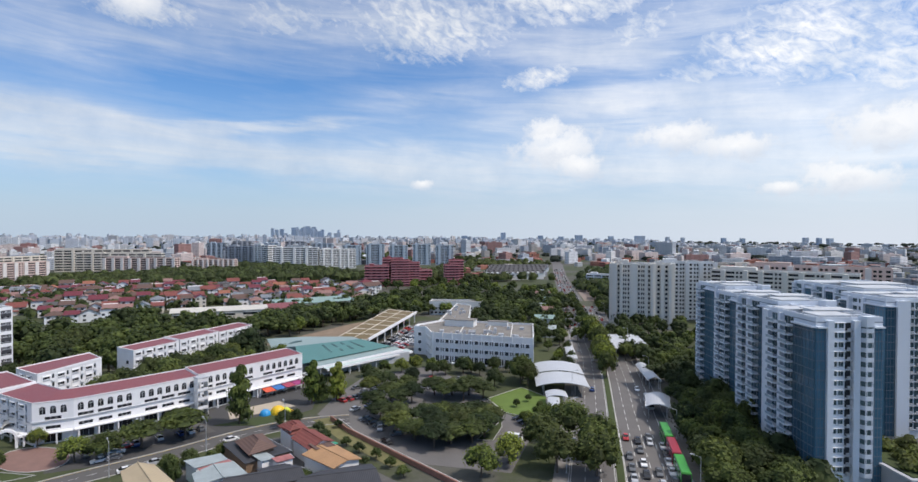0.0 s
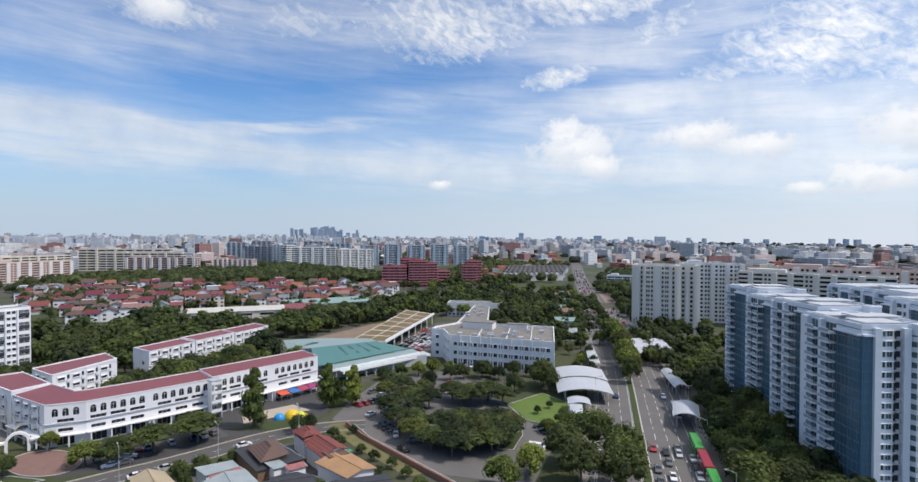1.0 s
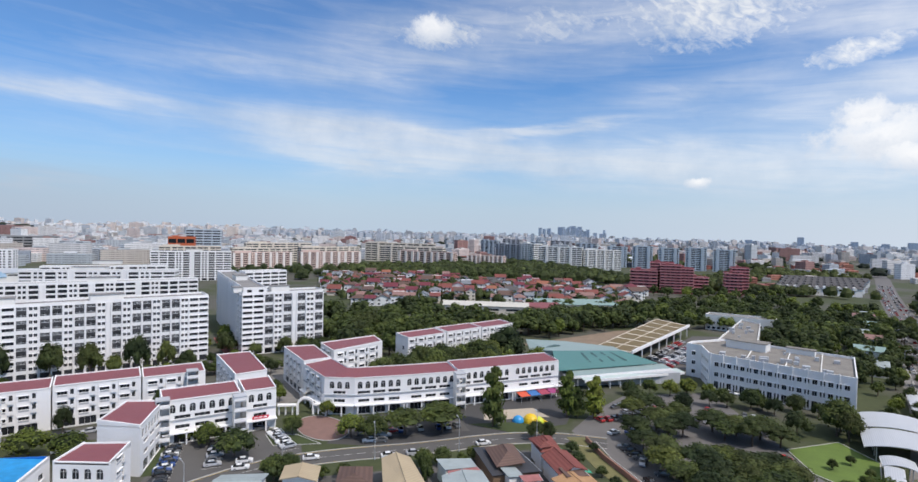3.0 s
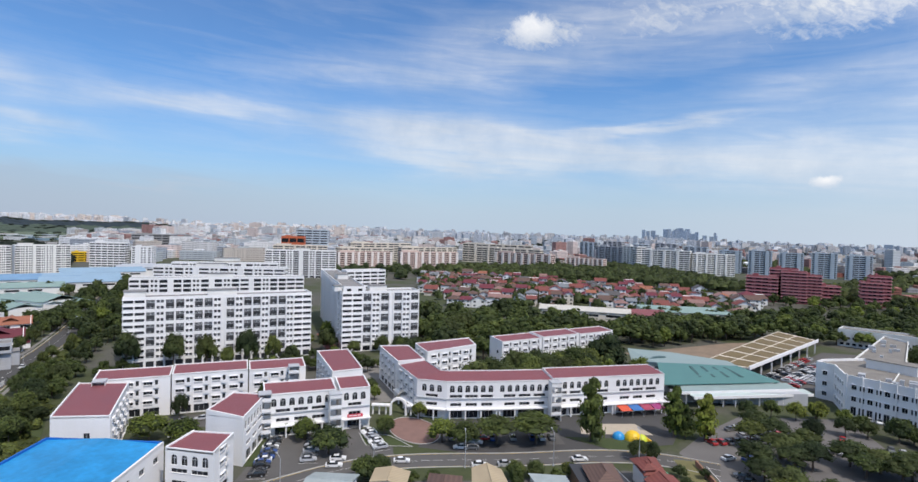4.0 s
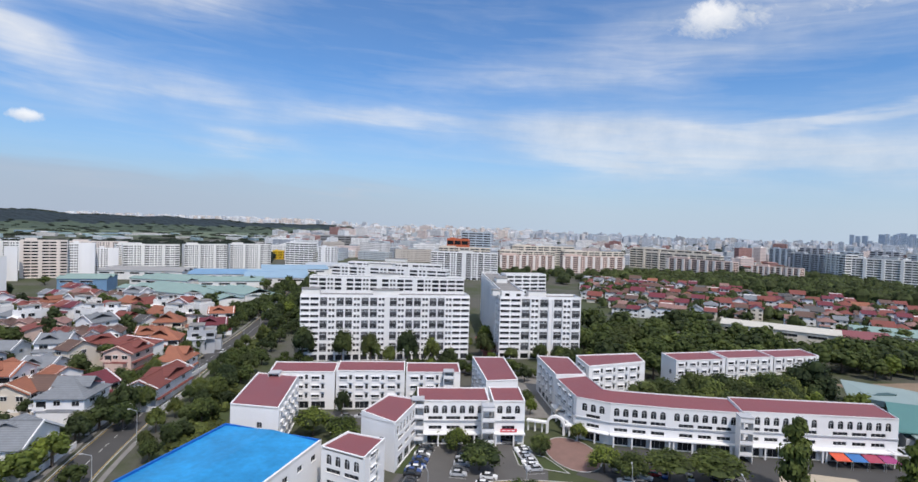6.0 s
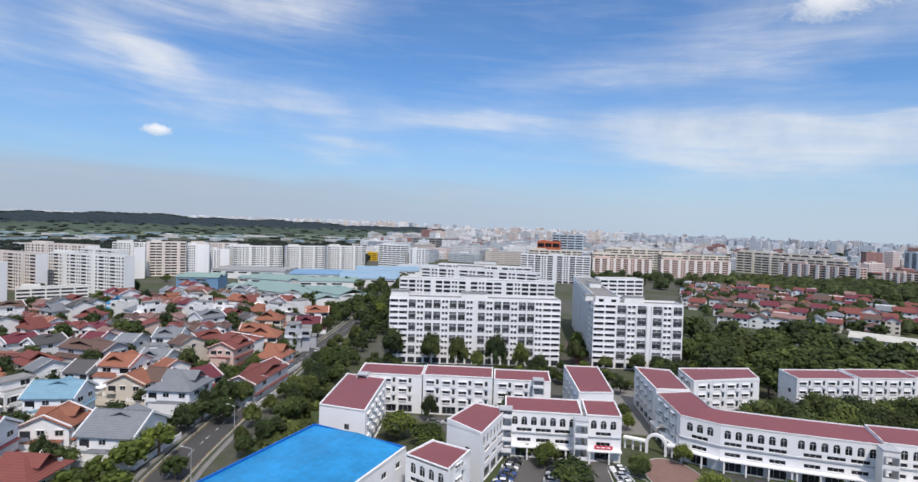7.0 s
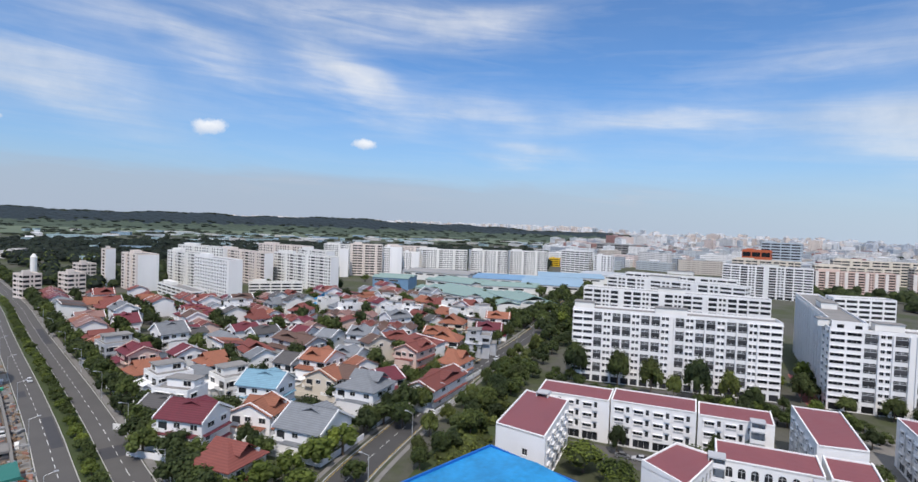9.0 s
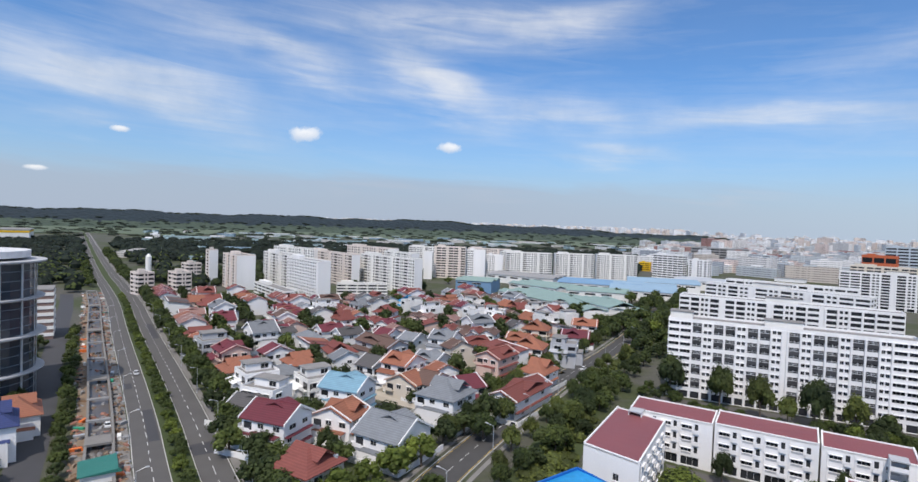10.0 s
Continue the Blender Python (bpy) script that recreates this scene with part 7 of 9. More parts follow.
def slab(x0, y0, x1, y1, depth, *args, **kw):
    d = Vector((x1 - x0, y1 - y0)).normalized()
    n = Vector((-d.y, d.x)) * depth
    return block([(x0, y0), (x1, y1), (x1 + n.x, y1 + n.y), (x0 + n.x, y0 + n.y)], *args, **kw)


FL = "off-white eleven-storey slab block of flats with blank end walls"
PINKWHITE = mat("pinkish_white_paint", (0.70, 0.62, 0.56), 0.75, 0.15, 0.15, streak=True)
# long sides face the road, blank white ends face the houses
for x0, y0, x1, y1, dp, h, m_, pat in ((-502, -139, -456, -98, 10, 29.2, WHITE, "SVSVSVSSVSVSP"), (-556, -180, -504, -134, 10, 30.0, WHITE2, "SWPSWSVPSWSVP"), (-515, -201.5, -488.5, -177.5, 16, 29.6, PINKWHITE, "WPBPWP"), (-527, -223, -521.5, -217, 8, 31.5, PINKWHITE, "V"), (-607, -149, -541.5, -90.5, 9, 30.3, PINKWHITE, "SWPSWSVPSWSVPSW"), (-562, -86, -503, -27, 9, 30.6, WHITE2, "SWSPVWSWSPVWSWSV"), (-640, -75, -600, -40, 10, 30, WHITE2, "SWSPVWSWSP"), (-640, -200, -590, -140, 14, 31, WHITE2, "SVSVPSVSVPSVS"), (-700, -130, -650, -70, 14, 32, PINKWHITE, "SVSVPSVSVPSVS")):
    slab(x0, y0, x1, y1, dp, h, 11, m_, pat, "", FL, endm=WHITE)
for x0, y0, x1, y1, h, m_ in ((-720, 62, -722, 92, 30, WHITE2), (-690, 66, -690, 122, 31, WHITE2), (-700, 128, -702, 176, 31, WHITE2), (-715, 182, -712, 232, 31, WHITE2), (-760, -60, -752, 0, 31, WHITE2), (-790, 20, -790, 80, 30, PINKWHITE)):
    slab(x0, y0, x1, y1, 12, h, 12, m_, "WSVSPWSVSPWSW", "", "off-white slab block of flats with window bands", endm=WHITE)
for x0, y0, x1, y1, h, m_, pat in ((-664, -20, -662, 17, 36.0, PINKWHITE, "PWWPWWPW"), (-672, 18, -670, 40, 33, WHITE, "SSPPPPPP"), (-641, -30, -641, -20.5, 30, WHITE, ""), (-690, 41, -688, 62, 27, WHITE, "SVSPPPP")):
    slab(x0, y0, x1, y1, 12, h, 12, m_, pat, "", "white slab block of flats with balcony bands beside blank bays", endm=WHITE)
for x0, y0, x1, y1 in ((-462, -222, -452, -210), (-448, -244, -440, -233), (-545, -255, -536, -243)):
    slab(x0, y0, x1, y1, 12, 17, 5, PINKWHITE, "WVW", "WVW", "small five-storey brown and white block of flats")
slab(-739, 260, -713, 289, 14, 33, 11, WHITE, "RRRRRR", "WW", "white block of flats with long balcony bands", endm=WHITE)
slab(-704, 292, -688, 309, 14, 29, 10, WHITE, "VPSV", "VV", "narrow white block of flats")
slab(-888, 290, -882, 312, 14, 13, 4, YELLOW, "RRR", "RR", "small yellow block among sheds")
slab(-1276, 528, -1227, 635, 30, 29, 5, GREY, "RRRRRR", "RR", "long dark grey block with flat roof")
slab(-482, -160, -426, -116, 11, 8.5, 3, WHITE2, "RRRRRRR", "WW", "low off-white three-storey block")
slab(-490, -92, -500, -50, 11, 8.5, 3, WHITE2, "RRRRR", "WW", "low off-white three-storey block")
tw = empty("water_tower", -513, -268, label="slim round white tower with a domed top", category="tower")
part("shaft", disc(Geo(), 0, 0, 2.4, 0, 24, 14), WHITE2, tw)
part("dome", Geo().solid([(2.6 * math.cos(a * math.pi / 7), 2.6 * math.sin(a * math.pi / 7), 24) for a in range(14)], [(0.7 * math.cos(a * math.pi / 7), 0.7 * math.sin(a * math.pi / 7), 27) for a in range(14)]), WHITE2, tw)


def works_hall(x0, y0, x1, y1, depth, h, roofm, label, bays=3, wallm=WHITE2):
    """A factory shed with a row of low ridges."""
    d = Vector((x1 - x0, y1 - y0))
    L = d.length
    rz = math.degrees(math.atan2(d.y, d.x))
    b = empty("factory_shed", x0, y0, rz=rz, label=label, category="factory", group="factory sheds")
    part("wall", Geo().box(0.5, L - 0.5, 0.5, depth - 0.5, 0, h), wallm, b)
    for k in range(bays):
        part("roof", pitched(Geo(), 0, L, k * depth / bays, (k + 1) * depth / bays, h, depth / bays * 0.14, "gx", 0.2), roofm, b)
    for k in range(int(L / 14)):
        part("window", flush_window(9.0, 1.5), None, b, m=pose(7 + k * 14, 0.5, h - 3.2))
    return b


PALEGREEN = mat("pale_green_sheet", (0.22, 0.31, 0.285), 0.6, 0.15, 0.15, bands=(0.7, 0.1, "X"))
PALEBLUE = mat("pale_blue_sheet", (0.24, 0.35, 0.45), 0.6, 0.15, 0.1, bands=(0.7, 0.1, "X"))
MIDBLUE = mat("mid_blue_sheet", (0.16, 0.28, 0.42), 0.6, 0.2, 0.1, bands=(0.7, 0.1, "X"))
for x0, y0, x1, y1, dp, h, m_, bays in ((-540, 8, -528, 42, 30, 11, PALEGREEN, 2), (-500, 46, -440, 84, 45, 7, PALEGREEN, 3), (-470, 92, -404, 100, 50, 6.5, PALEGREEN, 3), (-560, 60, -520, 100, 40, 8, PALEGREEN, 3),
                                       (-575, 110, -548, 186, 45, 9, MIDBLUE, 3), (-530, 150, -510, 205, 60, 8.5, PALEBLUE, 2), (-515, 108, -500, 160, 30, 8, PALEGREEN, 2), (-610, 190, -590, 260, 40, 9, PALEBLUE, 2),
                                       (-440, 105, -405, 118, 24, 9, PALEGREEN, 1), (-640, 250, -590, 330, 40, 10, STEEL, 3), (-640, 40, -600, 110, 40, 9, GREY, 3)):
    works_hall(x0, y0, x1, y1, dp, h, m_, "factory shed with a pale metal roof", bays, MIDBLUE if h == 11 else WHITE2)

# peach-coloured blocks
for x0, y0, x1, y1, h in ((-584, 512, -552, 588, 24), (-552, 606, -500, 682, 24), (-478, 755, -376, 753, 25), (-640, 560, -600, 640, 27), (-600, 660, -560, 760, 28), (-540, 790, -420, 800, 30), (-690, 480, -640, 540, 30), (-360, 770, -300, 772, 22), (-700, 640, -650, 740, 32), (-600, 830, -470, 860, 34)):
    slab(x0, y0, x1, y1, 14, h, 8, PEACH if h < 26 else CREAM, "PWPWPSPWPWPSPWPWP" if h < 26 else "RRPRRPRRPRRPRR", "WW", "peach and white block of flats with vertical fins", "peach blocks")
# white and blue-grey condominiums beyond the woods
for x0, y0, x1, y1, h, m_ in ((-400, 985, -330, 940, 36, LIGHTGREY), (-300, 895, -210, 900, 36, WHITE2), (-208, 905, -150, 925, 33, WHITE2), (-330, 930, -290, 890, 40, WHITE2)):
    slab(x0, y0, x1, y1, 16, h, 11, m_, "WPBWPBWPBWPBW", "WW", "white condominium block with deep balconies")
BLUEGREY = mat("blue_grey_paint", (0.44, 0.50, 0.55), 0.7, 0.12, 0.1)
for k in range(5):
    slab(-190 + k * 44, 1010 + 4 * k, -156 + k * 44, 1012 + 4 * k, 16, 37 + (k % 2) * 2, 12, BLUEGREY, "VPWWPV", "WW", "blue-grey tower block with white floor bands")
for k in range(5):
    slab(-520 + k * 60, 1180 - 10 * k, -478 + k * 60, 1178 - 10 * k, 18, 38 + (k % 2) * 4, 12, LIGHTGREY if k % 2 else BLUEGREY, "WPWPWPW", "WW", "plain grey concrete tower block")
# red stepped towers
for x0, y0, x1, y1, h in ((-84, 602, -57, 604, 23.6), (-54, 606, -34, 608, 30), (-38, 612, -22, 614, 27), (-66, 620, -42, 622, 31.5), (-26, 622, -8, 626, 17.5), (8, 625, 24, 627, 23.5), (14, 640, 30, 642, 28.5)):
    slab(x0, y0, x1, y1, 16, h, int(h / 3), BRICKRED, "RVRRVR", "RR", "red-brown stepped apartment tower with pale ledges", "red towers")
# cream tower, its grey neighbours and the long cream row
PALECREAM = mat("pale_cream_paint", (0.72, 0.68, 0.61), 0.75, 0.12, 0.1, 3.0, streak=True)
slab(122, 336, 146, 327, 18, 42, 14, PALECREAM, "PPVPSVPPPVSPVP", "PVSPVP", "cream apartment tower with blank fins")
slab(147, 330, 158, 326, 14, 42, 14, PALECREAM, "PVPVP", "VPV", "cream apartment tower with blank fins")
slab(166, 372, 205, 362, 16, 41, 14, WHITE2, "PVSPVSPVSPVSP", "VSV", "grey apartment tower with dense windows")
slab(196, 352, 262, 300, 16, 37, 13, PALECREAM, "WPBSPWPBSPWPBSPWPB", "VSV", "long cream apartment block")
slab(232, 372, 300, 322, 16, 39, 13, PEACH, "VSPSVPVSPSVPVSPSV", "VSV", "long pinkish apartment block")
slab(172, 606, 204, 592, 14, 14, 5, WHITE, "RRRR", "RR", "white five-storey block with window bands")
# terraces with dark roofs and other low blocks up the road
rng = random.Random(12)
for k in range(5):
    y = 690 + k * 40
    x0, x1 = 60 + k * 5, 140 + k * 9
    row = works_hall(x0, y, x1, y + 14, 15, 8.5, TILES["dark"], "terrace row with a dark pitched roof", 1, WHITE2)
    L = edge_len((x0, y), (x1, y + 14))
    for u in range(int(L / 7)):
        part("gable", Geo().solid([(u * 7 + 1.2, -0.6, 7.0), (u * 7 + 5.8, -0.6, 7.0), (u * 7 + 5.8, 5.0, 9.2), (u * 7 + 1.2, 5.0, 9.2)], [(u * 7 + 3.45, -0.6, 10.2), (u * 7 + 3.55, -0.6, 10.2), (u * 7 + 3.55, 5.0, 10.2), (u * 7 + 3.45, 5.0, 10.2)]), WHITE2 if k == 0 else TILES["dark"], row)
for k in range(7):
    y = 300 + k * 34
    works_hall(58 + 0.16 * (y - 260), y, 71 + 0.16 * (y - 260), y - 2, 13, 5 + k % 3, (TIN, PALEGREEN, TILES["pink"])[k % 3], "low shop with a pale roof beside the road", 1, WHITE2)
# school and halls in the trees
works_hall(-168, 330, -112, 352, 16, 10, mat("pale_screed", (0.50, 0.48, 0.43), 0.9), "pale school hall among trees", 1, CREAM)
works_hall(-112, 352, -92, 366, 22, 9, REDROOF, "school block with a red roof among trees", 1, CREAM)
works_hall(-118, 395, -64, 425, 30, 7, PALEGREEN, "hall with a pale green roof among trees", 3, CREAM)
block([(-786, 562), (-760, 590), (-772, 602), (-798, 574)], 40, 3, mat("orange_red_netting", (0.50, 0.12, 0.05), 0.8, 0.15, 0.2), "RRR", "RR", "orange-clad building under grey scaffolding")
block([(-795, 600), (-760, 640), (-775, 655), (-810, 615)], 52, 12, BLUEGREY, "WWWW", "WW", "tall dark grey tower block")

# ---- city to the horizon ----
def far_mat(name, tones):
    """Far blocks: each takes one of the given tones, with haze mixed into the farthest; floors show as faint bands."""
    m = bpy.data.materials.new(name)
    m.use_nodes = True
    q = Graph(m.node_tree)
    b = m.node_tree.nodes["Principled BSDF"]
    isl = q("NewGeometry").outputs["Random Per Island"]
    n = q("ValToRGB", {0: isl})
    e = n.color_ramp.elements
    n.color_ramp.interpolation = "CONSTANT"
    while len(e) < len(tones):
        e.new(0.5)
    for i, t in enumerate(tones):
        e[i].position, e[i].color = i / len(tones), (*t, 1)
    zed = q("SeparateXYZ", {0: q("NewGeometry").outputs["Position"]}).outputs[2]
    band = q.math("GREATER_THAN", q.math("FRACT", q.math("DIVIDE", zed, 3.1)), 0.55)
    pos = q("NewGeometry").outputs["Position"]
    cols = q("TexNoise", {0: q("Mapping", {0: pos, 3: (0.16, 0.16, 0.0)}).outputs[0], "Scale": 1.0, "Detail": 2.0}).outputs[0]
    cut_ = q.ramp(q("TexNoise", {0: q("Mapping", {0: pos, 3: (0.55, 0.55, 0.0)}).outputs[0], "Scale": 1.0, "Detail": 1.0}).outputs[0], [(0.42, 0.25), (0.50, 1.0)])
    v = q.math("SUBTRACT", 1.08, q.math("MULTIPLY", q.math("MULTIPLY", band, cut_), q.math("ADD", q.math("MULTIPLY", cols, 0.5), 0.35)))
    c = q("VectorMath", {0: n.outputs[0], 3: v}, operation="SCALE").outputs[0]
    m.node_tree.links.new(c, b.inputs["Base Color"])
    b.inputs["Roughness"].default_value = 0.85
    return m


# tones lifted towards pale; some haze over the city is in them
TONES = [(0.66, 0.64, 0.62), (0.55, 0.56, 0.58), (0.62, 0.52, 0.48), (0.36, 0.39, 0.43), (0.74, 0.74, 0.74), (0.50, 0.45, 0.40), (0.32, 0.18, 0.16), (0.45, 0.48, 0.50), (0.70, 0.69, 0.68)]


def az_of(x, y):
    return math.degrees(math.atan2(x, y))


def top_el(a):
    """The elevation of the skyline in degrees, which sinks from west to east."""
    knots = ((-140, 0.0), (-70, -0.05), (-49, -0.22), (-37, -0.35), (-26, -0.45), (0, -0.65), (17, -0.85), (30, -1.1), (60, -1.2))
    for (a0, e0), (a1, e1) in zip(knots, knots[1:]):
        if a <= a1:
            return e0 + (e1 - e0) * (a - a0) / (a1 - a0)
    return -1.2


def city(name, r0, r1, az0, az1, n, wmin, wmax, hmin, hmax, seed, material, label, tall=0.06, keep=None, low=True):
    rng = random.Random(seed)
    q = Geo()
    for k in range(n):
        r = math.sqrt(rng.uniform(r0 * r0, r1 * r1))
        a = radians(rng.uniform(az0, az1))
        x, y = r * math.sin(a), r * math.cos(a)
        if r > land_edge(math.degrees(a)) - 40:
            continue
        if keep and not keep(x, y):
            continue
        w, d = rng.uniform(wmin, wmax), rng.uniform(9, 18)
        bump = rng.random() < tall
        h = rng.uniform(hmin, hmax) * (1.7 if bump else 1.0)
        cap = 63 + r * math.tan(radians(top_el(math.degrees(a)) + (0.22 if bump else 0.0)))
        h = max(4.0, min(h, cap * rng.uniform(0.7, 1.0))) if low else h
        t = rng.choice((0.2, 0.6, 1.1, 1.7, 2.2)) + rng.uniform(-0.1, 0.1)
        u, v = Vector((math.cos(t), math.sin(t))) * w / 2, Vector((-math.sin(t), math.cos(t))) * d / 2
        o = Vector((x, y))
        q.prism([tuple(o - u - v), tuple(o + u - v), tuple(o + u + v), tuple(o - u + v)], 0, h)
        if h > 14:
            q.prism([tuple(o - u * 0.3 - v * 0.5), tuple(o + u * 0.2 - v * 0.5), tuple(o + u * 0.2 + v * 0.5), tuple(o - u * 0.3 + v * 0.5)], h, h + 2.6)
    tagged(new(name, q.mesh(name, material)), label=label, category="city blocks", kind="stuff")


def off_road(x, y):
    xr = 110 + (y - 384) * 0.165 if y < 900 else 205 + (y - 900) * 0.13
    return not (abs(x - xr) < 30 and y < 1600)


# the distant set is shifted to blue-grey: haze put into the base colour
near_city, far_city = far_mat("city_blocks", TONES), far_mat("haze_tinted_city_blocks", [(0.60, 0.62, 0.66), (0.52, 0.55, 0.60), (0.62, 0.58, 0.56), (0.42, 0.47, 0.53), (0.72, 0.73, 0.75), (0.50, 0.49, 0.49), (0.46, 0.50, 0.55)])
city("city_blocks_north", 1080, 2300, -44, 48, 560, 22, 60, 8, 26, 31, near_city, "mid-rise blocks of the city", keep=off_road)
city("city_blocks_north_far", 2300, 4700, -48, 52, 2600, 14, 44, 12, 40, 32, far_city, "distant city blocks in haze-tinted blue-grey", 0.12, off_road)
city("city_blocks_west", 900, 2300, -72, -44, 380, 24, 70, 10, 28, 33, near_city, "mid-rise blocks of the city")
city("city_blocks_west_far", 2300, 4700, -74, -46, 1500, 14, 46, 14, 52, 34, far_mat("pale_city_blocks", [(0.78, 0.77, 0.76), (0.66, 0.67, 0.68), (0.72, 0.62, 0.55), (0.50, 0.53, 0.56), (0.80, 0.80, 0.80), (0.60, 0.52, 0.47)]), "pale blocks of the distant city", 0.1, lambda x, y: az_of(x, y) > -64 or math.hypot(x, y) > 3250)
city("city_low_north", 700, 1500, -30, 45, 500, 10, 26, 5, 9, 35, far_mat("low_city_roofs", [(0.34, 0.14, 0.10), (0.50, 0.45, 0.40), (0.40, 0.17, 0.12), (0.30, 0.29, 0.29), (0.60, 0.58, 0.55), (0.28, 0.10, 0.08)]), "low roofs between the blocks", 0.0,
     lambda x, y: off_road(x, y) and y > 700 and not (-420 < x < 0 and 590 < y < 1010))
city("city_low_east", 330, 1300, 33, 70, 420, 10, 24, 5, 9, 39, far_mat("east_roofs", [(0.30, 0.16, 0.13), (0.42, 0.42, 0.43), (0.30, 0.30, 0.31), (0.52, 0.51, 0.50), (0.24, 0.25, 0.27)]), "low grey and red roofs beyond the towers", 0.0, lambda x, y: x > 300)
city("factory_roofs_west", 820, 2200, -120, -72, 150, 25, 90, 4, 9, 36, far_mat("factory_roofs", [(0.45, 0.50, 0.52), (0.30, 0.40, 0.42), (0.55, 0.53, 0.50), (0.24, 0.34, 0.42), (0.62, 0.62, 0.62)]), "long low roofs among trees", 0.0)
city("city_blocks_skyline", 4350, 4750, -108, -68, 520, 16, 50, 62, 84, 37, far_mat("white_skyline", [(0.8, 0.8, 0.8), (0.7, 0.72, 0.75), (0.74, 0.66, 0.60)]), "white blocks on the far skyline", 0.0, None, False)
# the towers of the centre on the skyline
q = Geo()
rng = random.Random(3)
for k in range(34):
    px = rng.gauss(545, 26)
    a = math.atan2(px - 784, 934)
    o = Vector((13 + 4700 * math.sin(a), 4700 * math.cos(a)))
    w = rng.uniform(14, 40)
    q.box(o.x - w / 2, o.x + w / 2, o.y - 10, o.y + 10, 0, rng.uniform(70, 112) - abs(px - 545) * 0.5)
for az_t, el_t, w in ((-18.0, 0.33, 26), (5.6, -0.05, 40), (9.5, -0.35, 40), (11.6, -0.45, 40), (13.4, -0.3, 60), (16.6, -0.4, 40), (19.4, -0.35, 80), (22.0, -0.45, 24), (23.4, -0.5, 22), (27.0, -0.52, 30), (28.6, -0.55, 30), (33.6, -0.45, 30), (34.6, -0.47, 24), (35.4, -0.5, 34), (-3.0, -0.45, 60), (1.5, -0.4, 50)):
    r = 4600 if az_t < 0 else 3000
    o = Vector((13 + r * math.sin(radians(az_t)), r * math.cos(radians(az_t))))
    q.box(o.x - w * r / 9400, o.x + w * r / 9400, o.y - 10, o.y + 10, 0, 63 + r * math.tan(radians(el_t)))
# blue tones carry the haze in front of these towers
tagged(new("skyline_towers", q.mesh("skyline_towers", far_mat("haze_blue_skyline", [(0.36, 0.44, 0.55), (0.42, 0.50, 0.60), (0.48, 0.54, 0.62)]))), label="city-centre towers coloured pale blue for haze", category="skyline", kind="stuff")

# ---- trees ----
def crown_mesh(seed, lumps, flat, leaves, size, leafm, column=False):
    """A crown one metre in radius: lumps of leaf sprays round a ragged heart, coloured darker for inner shade, with
    gaps between them.
    """
    rng = random.Random(seed)
    q = Geo()
    centres = []
    for k in range(lumps):
        a = 2 * math.pi * (k + rng.uniform(-0.3, 0.3)) / lumps * 1.618 * 2
        if column:
            t = (k + 0.5) / lumps
            rr = (0.42 if t < 0.75 else 0.42 - 1.2 * (t - 0.75)) * rng.uniform(0.4, 1.0)
            centres.append((Vector((rr * math.cos(a), rr * math.sin(a), 0.16 + 0.76 * t)), rng.uniform(0.34, 0.50) * (1.1 - 0.5 * t)))
            continue
        rr = 0.64 * math.sqrt((k + 0.5) / lumps)
        dome_ = 1 - (rr / 0.64) ** 2
        z = (0.60 if flat < 0.4 else 0.48) + (0.22 if flat < 0.4 else 0.30) * dome_ * rng.uniform(0.75, 1.1) + rng.uniform(-0.10, 0.06)
        centres.append((Vector((rr * math.cos(a), rr * math.sin(a), z)), rng.uniform(0.28, 0.42)))
    for c, r in centres:
        n = 6
        ring = lambda f, zz: [(c.x + r * f * math.cos(2 * math.pi * i / n) * rng.uniform(0.8, 1.1), c.y + r * f * math.sin(2 * math.pi * i / n) * rng.uniform(0.8, 1.1), c.z + r * flat * zz) for i in range(n)]
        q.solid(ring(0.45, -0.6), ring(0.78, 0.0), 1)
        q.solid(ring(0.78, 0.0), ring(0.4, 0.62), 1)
    per = leaves // lumps
    for c, r in centres:
        for k in range(per):
            d = Vector((rng.gauss(0, 1), rng.gauss(0, 1), rng.gauss(0.35, 0.9))).normalized()
            o = c + Vector((d.x * r, d.y * r, d.z * r * flat)) * rng.uniform(0.78, 1.16)
            nrm = (d + Vector((rng.uniform(-0.45, 0.45), rng.uniform(-0.45, 0.45), rng.uniform(-0.1, 0.6)))).normalized()
            u = nrm.orthogonal().normalized()
            w = nrm.cross(u)
            t = rng.uniform(0, math.pi)
            u, w = u * math.cos(t) + w * math.sin(t), w * math.cos(t) - u * math.sin(t)
            s = size * rng.uniform(0.6, 1.4)
            sq = Vector((1, 1, 0.55))
            u, w, nrm = u * sq, w * sq, nrm * sq
            q.face([o - u * s, o - w * s * 0.75 + nrm * s * 0.2, o + u * s, o + w * s * 0.8 + nrm * s * 0.15], 0)
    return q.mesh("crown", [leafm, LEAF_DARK])


